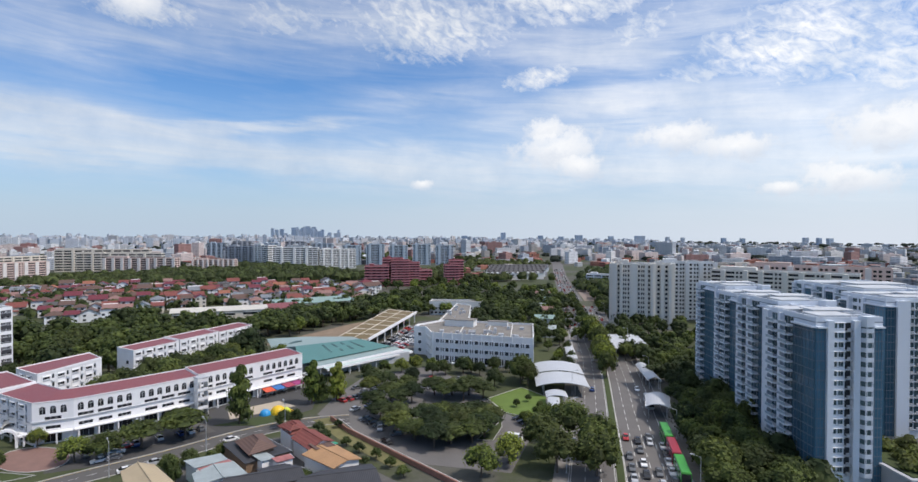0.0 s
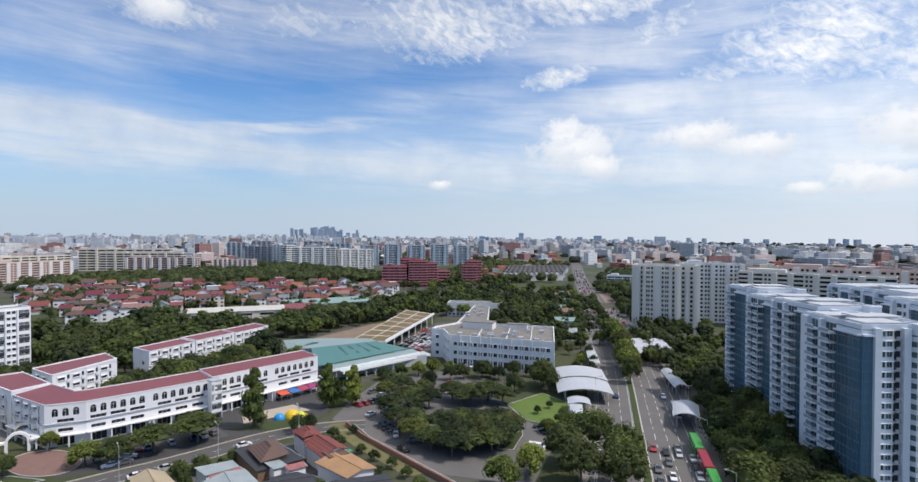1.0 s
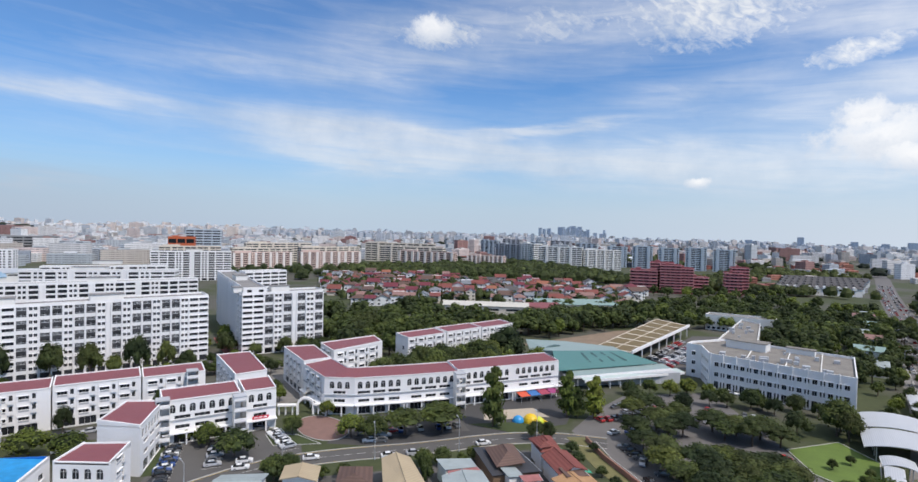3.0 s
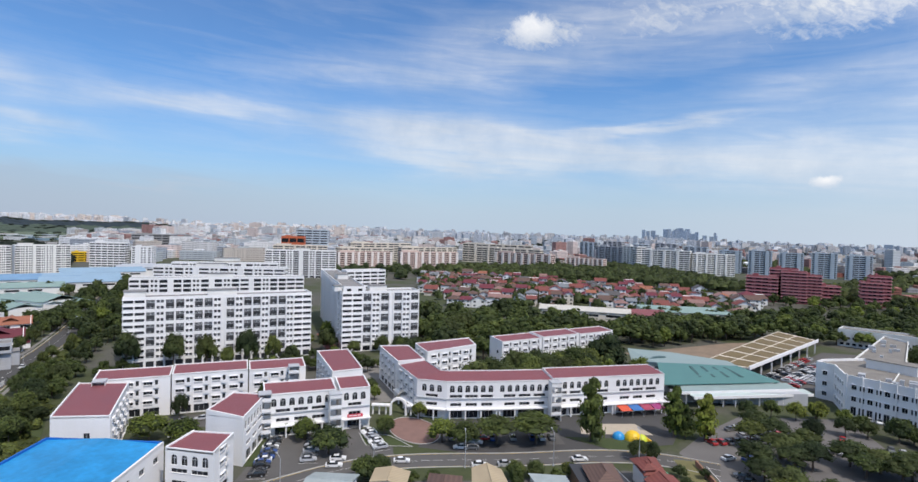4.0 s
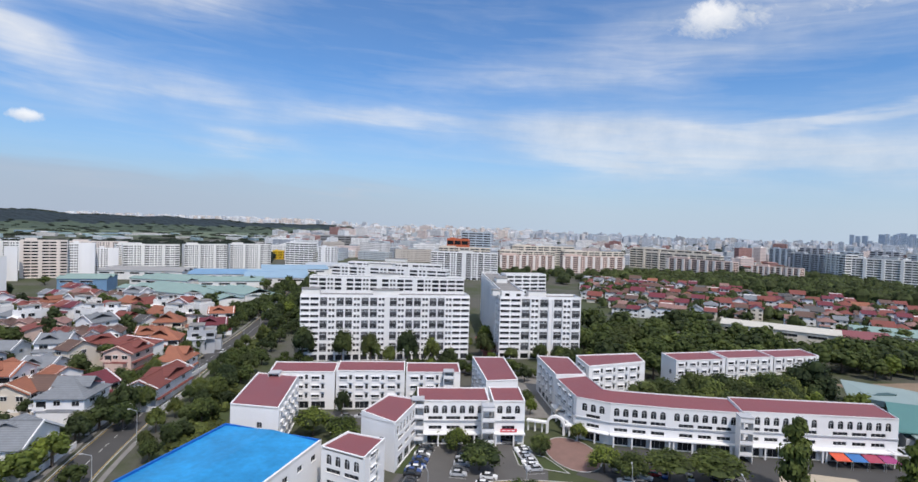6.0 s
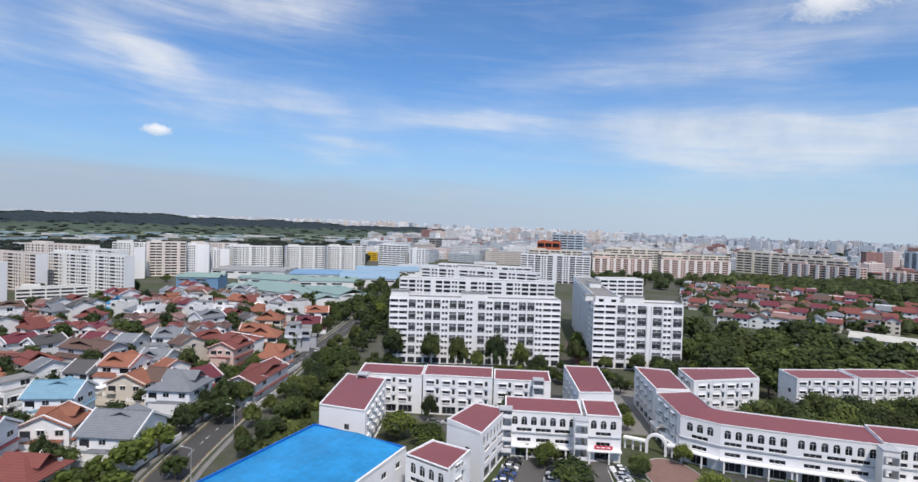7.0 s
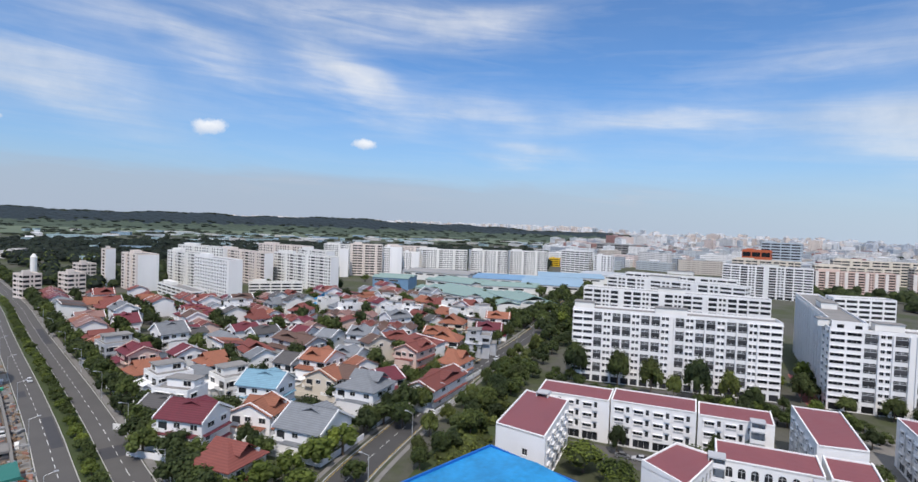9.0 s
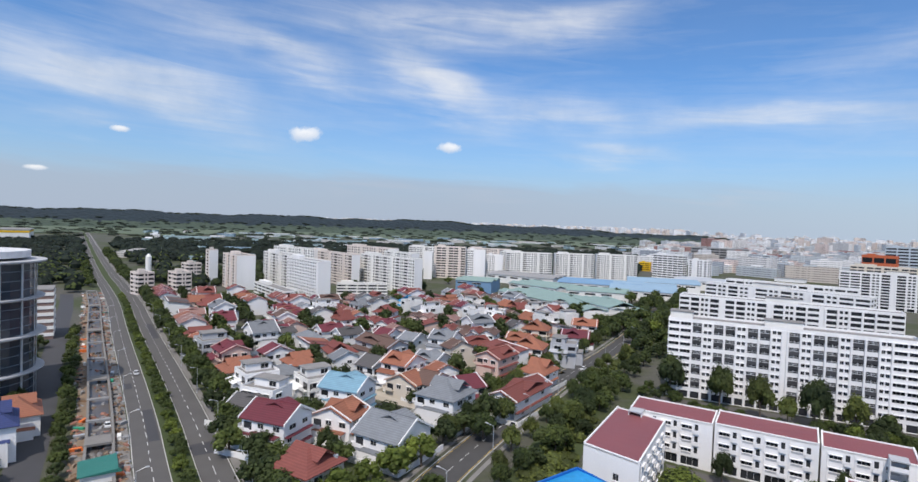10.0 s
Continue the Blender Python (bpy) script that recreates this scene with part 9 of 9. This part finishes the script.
def woods(name, poly, n, h0, h1, r0, r1, seed, label, leaf=LEAF, size=1.3, sprays=22):
    rng = random.Random(seed)
    q = Geo()
    xs, ys = [p[0] for p in poly], [p[1] for p in poly]
    k = 0
    while k < n:
        x, y = rng.uniform(min(xs), max(xs)), rng.uniform(min(ys), max(ys))
        if inside(x, y, poly):
            clumps(q, x, y, 0.0, rng.uniform(r0, r1), rng.uniform(h0, h1), rng, sprays, size)
            k += 1
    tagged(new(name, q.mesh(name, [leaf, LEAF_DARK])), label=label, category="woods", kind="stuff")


woods("woods_north", [(-345, 600), (-234, 632), (-98, 672), (-90, 700), (-200, 800), (-250, 870), (-385, 960), (-400, 760)], 620, 9, 15, 6, 9, 41, "dense dark woods between the estates", LEAF_DARK)
woods("woods_slabs", [(-470, -215), (-520, -205), (-560, -178), (-600, -160), (-620, -110), (-560, -100), (-500, -20), (-560, -20), (-650, -40), (-700, -20), (-760, -120), (-700, -260), (-560, -300)], 190, 6, 10, 4, 7, 60, "dark trees between the slab blocks", LEAF_DARK)
woods("woods_peach", [(-500, 560), (-440, 560), (-330, 610), (-360, 720), (-470, 735), (-490, 700)], 150, 8, 12, 5, 8, 42, "trees before the peach blocks", LEAF_DARK)
woods("woods_peach_west", [(-600, 480), (-420, 420), (-440, 560), (-540, 590)], 60, 7, 11, 5, 7, 43, "trees before the peach blocks", LEAF_DARK)
woods("woods_road_north", [(180, 400), (330, 380), (420, 700), (330, 900), (215, 800), (150, 560)], 300, 8, 13, 5, 9, 44, "trees and gardens beside the north road", LEAF)
woods("woods_terraces", [(0, 640), (60, 660), (150, 650), (150, 682), (50, 685), (20, 720), (60, 900), (20, 960), (-30, 760)], 90, 8, 13, 5, 8, 49, "dark trees before the terraces", LEAF_DARK)
woods("woods_beyond_terraces", [(60, 915), (190, 930), (210, 1040), (120, 1060), (40, 1040)], 60, 8, 13, 5, 9, 50, "trees beyond the terraces", LEAF_DARK)
woods("woods_north_far", [(-300, 1060), (60, 1060), (130, 1300), (-400, 1400)], 160, 8, 14, 6, 10, 45, "tree belts between far blocks", LEAF_DARK, 2.0, 14)
woods("woods_glass_towers", [(96, 100), (104, 100), (112, 190), (106, 196), (98, 150)], 40, 5, 8, 3, 4.5, 46, "dark shrubs at the foot of the towers", LEAF_DARK, 0.7, 40)


woods("shrubs_verge", [(-146, 28), (-146, 38), (-262, 84), (-310, 108), (-312, 104), (-262, 75)], 130, 1.0, 3.2, 1.3, 2.8, 47, "dense shrubs along the tree-lined street", LEAF, 0.45, 26)


woods("trees_far_estate", far_poly, 260, 5, 10, 3.2, 6.0, 48, "garden trees between the far houses", LEAF_DARK, 1.1, 20)
q = Geo()
prng = random.Random(63)
for k in range(70):
    clumps(q, prng.uniform(123, 172), prng.uniform(99.5, 119), 6.0, prng.uniform(1.2, 2.6), prng.uniform(1.5, 4.0), prng, 30, 0.45)
tagged(new("podium_shrubs", q.mesh("podium_shrubs", [LEAF, LEAF_DARK])), label="dense shrubs planted on the podium roof", category="shrubs", kind="stuff")


def polar_woods(name, r0, r1, a0, a1, n, h0, h1, seed, label, lift=None, leaf=LEAF_DARK, size=3.0, rr=(9, 16)):
    rng = random.Random(seed)
    q = Geo()
    for k in range(n):
        r, a = math.sqrt(rng.uniform(r0 * r0, r1 * r1)), rng.uniform(a0, a1)
        x, y = r * math.sin(radians(a)), r * math.cos(radians(a))
        if abs((x + 423) * 0.583 - (y + 233) * 0.812) < 26 and x < 0 and r < 2000:
            continue
        clumps(q, x, y, lift(r, a) if lift else 0.0, rng.uniform(*rr), rng.uniform(h0, h1), rng, 8, size)
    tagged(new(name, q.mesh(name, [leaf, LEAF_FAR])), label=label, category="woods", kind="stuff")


def ridge(r, a):
    """The height of the wooded ridge in the west, which falls away to the north."""
    t = min(1.0, max(0.0, (r - 2650) / 400.0))
    up = t * t * (3 - 2 * t)
    w = min(1.0, max(0.0, (-58 - a) / 34.0))
    return up * (24 + 46 * w + 4 * math.sin(a * 0.45) + 2.5 * math.sin(a * 1.3 + 1)) * min(1.0, max(0.0, (-46 - a) / 8.0))


hv, hf, hs_ = [], [], []
hrng = random.Random(58)
NA, NR = 380, 30
for i in range(NA + 1):
    for j in range(NR + 1):
        a, r = -140 + i * 0.246 + hrng.uniform(-0.09, 0.09), 2650 + j * 17 + hrng.uniform(-6, 6)
        hv.append((r * math.sin(radians(a)), r * math.cos(radians(a)), ridge(r, a) + hrng.uniform(0.3, 5.0) * min(1.0, j / 3)))
for i in range(NA):
    for j in range(NR):
        k = i * (NR + 1) + j
        hf.append((k + NR + 1, k, k + 1, k + NR + 2))
        a, r = -140 + i * 0.246, 2650 + j * 17
        hs_.append(1 if ridge(r, a) < 23 + 3 * math.sin(a * 2.1) + 2 * math.sin(a * 5.7) else 0)
# the canopy's blue cast paints haze over the ridge
tagged(new("hill", mesh_from("hill", hv, hf, [mat("hazed_forest_canopy", (0.015, 0.026, 0.033), 0.9, 0.35, 0.015, 0.2), mat("hill_foot_grass", (0.052, 0.074, 0.052), 0.95, 0.4, 0.01, 0.3)], hs_, False)), label="wooded ridge on the western skyline", category="hill", kind="structure")
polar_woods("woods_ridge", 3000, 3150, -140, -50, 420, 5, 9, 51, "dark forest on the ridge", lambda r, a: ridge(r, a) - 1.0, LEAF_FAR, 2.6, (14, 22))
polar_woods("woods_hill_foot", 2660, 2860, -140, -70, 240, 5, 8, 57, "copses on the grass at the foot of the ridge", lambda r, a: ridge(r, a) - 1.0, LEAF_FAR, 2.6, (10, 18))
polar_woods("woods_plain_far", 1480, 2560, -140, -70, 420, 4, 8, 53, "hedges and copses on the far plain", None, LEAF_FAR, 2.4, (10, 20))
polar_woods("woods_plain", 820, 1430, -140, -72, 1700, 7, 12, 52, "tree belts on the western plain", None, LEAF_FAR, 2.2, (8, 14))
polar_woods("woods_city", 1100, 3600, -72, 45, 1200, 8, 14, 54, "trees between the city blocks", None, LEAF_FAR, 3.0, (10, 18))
polar_woods("woods_far_west_road", 520, 900, -135, -112, 260, 7, 11, 55, "trees beside the western road", lambda r, a: 0.0, LEAF, 1.8, (6, 9))
yellow_shed = empty("long_warehouse", -1130, -905, rz=36, label="long pale warehouse with a yellow stripe", category="warehouse")
part("wall", Geo().box(-70, 70, -25, 25, 0, 22), WHITE2, yellow_shed)
part("stripe", Geo().box(-70.5, 70.5, -25.5, 25.5, 17, 21), YELLOW, yellow_shed)
part("roof", Geo().box(-71, 71, -26, 26, 22, 23), ROOFGREY, yellow_shed)

# ---- vehicles ----
PAINTS = {"white": (0.75, 0.75, 0.75), "silver": (0.45, 0.46, 0.48), "black": (0.02, 0.02, 0.022), "blue": (0.03, 0.07, 0.22), "red": (0.40, 0.03, 0.03), "grey": (0.12, 0.125, 0.13)}
CAR_PAINT = {k: mat("car_paint_" + k, c, 0.28, 0.04, 0.3, spec=0.6) for k, c in PAINTS.items()}
CAR_GLASS = mat("car_glass", (0.02, 0.022, 0.025), 0.1, 0.1, spec=0.7)
CARS = {}


def wheel_mesh():
    q = Geo()
    n = 10
    ring = lambda y, r: [(r * math.cos(2 * math.pi * k / n), y, r * math.sin(2 * math.pi * k / n)) for k in range(n)]
    q.solid(ring(0.1, 0.32), ring(-0.1, 0.32), 0)
    q.solid(ring(0.115, 0.18), ring(-0.115, 0.18), 1)
    return q.mesh("wheel", [RUBBER, STEEL])


WHEEL = wheel_mesh()


def car(x, y, rz, paint, van=False):
    """A parked or queueing car, nose along +x."""
    key = (paint, van)
    if key in CARS:
        return copy_thing(CARS[key], pose(x, y, 0.03, 0, 0, rz))
    b = empty("van" if van else "car", x, y, 0.03, rz, label=f"{paint} {'van' if van else 'car'} standing on the asphalt", category="van" if van else "car", group="cars")
    def hull(prof, w0, w1):
        """A body from a side profile of (x, z, half width)."""
        q = Geo()
        n = len(prof)
        L = [(px, -pw, pz) for px, pz, pw in prof]
        Rr = [(px, pw, pz) for px, pz, pw in prof]
        q.face(L)
        q.face(Rr[::-1])
        for k in range(n):
            j = (k + 1) % n
            q.face([L[j], L[k], Rr[k], Rr[j]])
        return q
    if van:
        part("body", hull([(-2.4, 0.35, 0.88), (2.4, 0.35, 0.88), (2.4, 1.0, 0.86), (1.75, 1.25, 0.86), (1.3, 2.0, 0.8), (-2.35, 2.0, 0.8), (-2.4, 1.2, 0.88)], 0, 0), CAR_PAINT[paint], b)
        part("windscreen", hull([(1.75, 1.27, 0.80), (1.32, 1.95, 0.72), (1.36, 1.97, 0.72), (1.82, 1.27, 0.80)][::-1], 0, 0), CAR_GLASS, b)
    else:
        hl = hull([(-2.15, 0.3, 0.82), (2.15, 0.3, 0.82), (2.2, 0.62, 0.82), (2.0, 0.78, 0.80), (0.95, 0.95, 0.82), (-1.75, 1.0, 0.82), (-2.2, 0.9, 0.8)], 0, 0)
        part("body", hl.box(-1.05, 0.3, -0.6, 0.6, 1.42, 1.47), CAR_PAINT[paint], b)
        part("cabin_glass", hull([(0.98, 0.95, 0.76), (0.35, 1.42, 0.62), (-1.1, 1.44, 0.62), (-1.8, 1.0, 0.74)], 0, 0), CAR_GLASS, b)
    for wx in (-1.35, 1.35):
        for wy in (-0.78, 0.78):
            part("wheel", WHEEL, None, b, m=pose(wx, wy, 0.32))
    CARS[key] = b
    return b


def bus(x, y, rz, lower, upper, label, double=True):
    b = empty("bus", x, y, 0.03, rz, label=label, category="bus", group="buses")
    h = 4.2 if double else 3.0
    part("body", Geo().box(-5.8, 5.8, -1.25, 1.25, 0.35, h - 0.25), lower, b)
    part("roof", Geo().solid([(-5.8, -1.25, h - 0.25), (5.8, -1.25, h - 0.25), (5.8, 1.25, h - 0.25), (-5.8, 1.25, h - 0.25)], [(-5.6, -1.05, h), (5.6, -1.05, h), (5.6, 1.05, h), (-5.6, 1.05, h)]), upper, b)
    for z in ((1.2, 2.9) if double else (1.3,)):
        for s in (-1, 1):
            part("window_band", Geo().box(-5.5, 5.5, min(s * 1.25, s * 1.28), max(s * 1.25, s * 1.28), z, z + 0.9), CAR_GLASS, b)
    part("windscreen", Geo().box(5.8, 5.84, -1.1, 1.1, 1.1, h - 0.5), CAR_GLASS, b)
    for wx in (-3.6, 3.8):
        for s in (-1.1, 1.1):
            w = part("wheel", WHEEL, None, b, m=pose(wx, s, 0.45))
            w.scale = (1.4, 1.4, 1.4)
    return b


crng = random.Random(9)
PN = ["white", "silver", "black", "blue", "red", "grey", "white", "silver", "black", "grey"]


def bay_row(x0, y0, x1, y1, n, rz, fill=0.85, paints=PN):
    """Cars side by side from one point to another."""
    for k in range(n):
        if crng.random() < fill:
            t = (k + 0.5) / n
            car(x0 + (x1 - x0) * t + crng.uniform(-0.2, 0.2), y0 + (y1 - y0) * t + crng.uniform(-0.2, 0.2), rz + (180 if crng.random() < 0.5 else 0) + crng.uniform(-2, 2), crng.choice(paints))


# queue on the north road, its right carriageway
ang = math.degrees(math.atan2(115, 28))
for o, ys in ((3.0, (112, 118.5, 126, 140)), (6.3, (108, 115, 122, 131, 138)), (9.7, (110, 117, 137.5, 141.5)), (13.0, (106, 112, 118, 124, 129.5, 135)), (16.0, (111, 117.5, 126))):
    for y in ys:
        x = 55 + (y - 100) * 28 / 115 + o * 0.971
        car(x, y - o * 0.236, ang + 180, crng.choice(PN))
for o, y in ((-6.5, 190), (-10, 158), (-5, 240), (-8, 300), (6, 230), (10, 270), (5, 330), (12, 190)):
    car(55 + (y - 100) * 28 / 115 + o * 0.97, y, ang + (180 if o > 0 else 0), crng.choice(PN))
GREENBUS, REDBUS, SILVERBUS = mat("bus_green", (0.055, 0.30, 0.045), 0.4), mat("bus_red", (0.30, 0.03, 0.045), 0.4), mat("bus_white", (0.6, 0.6, 0.6), 0.4)
bus(79.0, 136.5, ang + 180, GREENBUS, GREENBUS, "bright green double-deck bus at the kerb")
bus(76.2, 124.2, ang + 180, REDBUS, REDBUS, "dark red double-deck bus at the kerb")
bus(73.4, 112.0, ang + 180, GREENBUS, GREENBUS, "bright green double-deck bus at the kerb")
bus(86.5, 171.5, ang + 180, SILVERBUS, SILVERBUS, "pale single-deck bus at the stop", False)
# the queue far up the road, too small to tell apart
q = Geo()
for line, offs in ((ROAD_N, (-11, -7, -3, 3, 6.5, 10, 13.5)), (FAR_N, (-6, -2.5, 2.5, 6))):
    for o in offs:
        pts = [v for v in side_pts(line, o) if 285 < v[1] < 900]
        for a, b in zip(pts, pts[1:]):
            a, b = Vector(a), Vector(b)
            L, d = (b - a).length, (b - a).normalized()
            s = crng.uniform(2, 9)
            while s < L - 3:
                c = a + d * s
                n = Vector((d.y, -d.x)) * 0.85
                col = crng.randrange(4)
                f, r_ = d * 2.1, d * 1.2
                q.prism([tuple(c - f + n), tuple(c + f + n), tuple(c + f - n), tuple(c - f - n)][::-1], 0.3, 0.95, col)
                q.prism([tuple(c - r_ + n * 0.8), tuple(c + r_ * 0.7 + n * 0.8), tuple(c + r_ * 0.7 - n * 0.8), tuple(c - r_ - n * 0.8)][::-1], 0.95, 1.45, 4, col)
                s += crng.choice((6, 7, 9, 14, 24))
for x0, y0, x1, y1, n in ((-26, 264, -12, 336, 26), (-19, 262, -5, 334, 26), (-13, 268, 1, 340, 26), (-7, 278, 5, 340, 22), (-1, 292, 9, 345, 20)):
    for k in range(n):
        if crng.random() < 0.88:
            c = Vector((x0, y0)).lerp(Vector((x1, y1)), k / n)
            f, n2, col = Vector((2.1, -0.45)), Vector((0.18, 0.85)), crng.choice((0, 0, 1, 1, 2, 3))
            for z0, z1, g in ((0.3, 0.95, 1.0), (0.95, 1.45, 0.55)):
                q.prism([tuple(c - f * g - n2 * (0.7 + 0.3 * g)), tuple(c + f * g - n2 * (0.7 + 0.3 * g)), tuple(c + f * g + n2 * (0.7 + 0.3 * g)), tuple(c - f * g + n2 * (0.7 + 0.3 * g))], z0, z1, *((col,) if g == 1.0 else (4, col)))
tagged(new("distant_cars", q.mesh("distant_cars", [CAR_PAINT["white"], CAR_PAINT["silver"], CAR_PAINT["black"], CAR_PAINT["red"], CAR_GLASS])), label="many small cars far up the busy road", category="cars", kind="stuff")
# car parks
bay_row(-111.5, 115.8, -98.5, 108.8, 7, 63, 1.0, ["white", "silver", "white"])
bay_row(-126.5, 93.8, -109.8, 76.6, 14, 50, 0.95, ["black", "grey", "silver", "black", "blue", "white", "grey"])
bay_row(-116.6, 99.6, -107.4, 90.4, 7, 50, 0.95, ["black", "grey", "black", "silver", "grey"])
bay_row(-118.3, 113.8, -115.5, 116.6, 2, 40, 1, ["blue", "grey"])
bay_row(-89, 127, -64, 149, 11, 130, 0.8)
bay_row(-83, 123.2, -78, 127, 2, 40, 1, ["grey", "white"])
bay_row(-84, 131, -79, 135, 2, 40, 1, ["white", "red"])
bay_row(-27, 176, -10, 192, 9, 140, 0.9)
bay_row(-22, 186, -8, 200, 8, 140, 0.7)
bay_row(2, 194, 30, 190, 11, 95, 0.7)
bay_row(-2, 207, 34, 205, 12, 95, 0.5)
bay_row(-10, 148, 22, 143, 11, 100, 0.35)
bay_row(-17, 160, -2, 142, 9, 10, 0.5)
bay_row(36.5, 158, 40, 149, 3, 10, 1, ["white", "black"])
bay_row(20, 150, 27, 172, 8, 0, 0.6)
bay_row(-26, 190, -14, 206, 8, 50, 0.9)
bay_row(0, 235.5, 48, 235.5, 17, 90, 0.75)
bay_row(-22, 272, -10, 322, 12, 12, 0.5)
bay_row(-166, 76, -146, 108, 9, 60, 0.7)
bay_row(-196, 112, -184, 138, 6, 60, 0.7)
for x, y, rz, pt in ((-4.9, 136.8, -48, "black"), (-19.6, 167.1, 60, "white"), (-15, 170.5, 60, "blue"), (-88.5, 106.5, 40, "white"), (-71, 118, 40, "white"), (-66, 123, 42, "silver"), (-52, 139, 45, "white"), (-102.5, 96.5, 45, "white"), (-100, 93, 45, "white"),
                     (-80.8, 130, 25, "white"), (-224, 46, 152, "grey"), (-246, 54, -28, "black"), (-198, 35, 152, "grey"), (-270, 72, 152, "white"), (-184, -86, 215, "white"), (-237, -110, 215, "white")):
    car(x, y, rz, pt)
car(33.8, 138.8, -20, "white", True)
car(-150, 77, 60, "white", True)

# ---- street furniture ----
LAMP = None


def street_lamp(x, y, rz):
    global LAMP
    if LAMP:
        return copy_thing(LAMP, pose(x, y, 0, 0, 0, rz))
    b = empty("street_lamp", x, y, 0, rz, label="tall grey street lamp with one arm", category="street lamp", group="street lamps")
    part("pole", Geo().solid([(0.11 * math.cos(k), 0.11 * math.sin(k), 0) for k in (0, 1.26, 2.51, 3.77, 5.03)], [(0.06 * math.cos(k), 0.06 * math.sin(k), 9) for k in (0, 1.26, 2.51, 3.77, 5.03)]).box(-0.2, 0.2, -0.2, 0.2, 0, 0.4), STEEL, b)
    part("arm", Geo().bar((0, 0, 8.9), (1.9, 0, 9.5), 0.05), STEEL, b)
    part("lantern", Geo().box(1.7, 2.5, -0.16, 0.16, 9.4, 9.6), LIGHTGREY, b)
    LAMP = b
    return b


for line, off, s0, s1, step, turn in ((NORTH, 18.2, 60, 420, 36, 180), (NORTH, -13.8, 60, 420, 36, 0), (WEST, 11.4, 170, 460, 40, 180), (WEST, -10.9, 170, 460, 40, 0), (SIDE, 7.2, 30, 300, 30, 180), (SERVICE, 4.8, 20, 130, 24, 180)):
    pts = side_pts(line, off)
    s, nxt = 0.0, s0
    for a, b in zip(pts, pts[1:]):
        a, b = Vector(a), Vector(b)
        L = (b - a).length
        while nxt <= s + L and nxt < s1:
            o, d = a.lerp(b, (nxt - s) / L), (b - a)
            street_lamp(o.x, o.y, math.degrees(math.atan2(d.y, d.x)) - 90 + turn)
            nxt += step
        s += L

# ---- pale meadow below the ridge ----
q = Geo()
for i in range(40):
    a0, a1 = -140 + i * 1.75, -140 + (i + 1) * 1.75
    P = lambda r, a: (r * math.sin(radians(a)), r * math.cos(radians(a)))
    q.prism([P(1900 + 90 * math.sin(i), a1), P(1900 + 90 * math.sin(i - 1), a0), P(2640, a0), P(2640, a1)], 0.2, 2.0)
structure("meadow", q, mat("pale_meadow", (0.105, 0.135, 0.085), 0.95, 0.25, 0.01), "pale open meadow below the wooded ridge", "meadow")
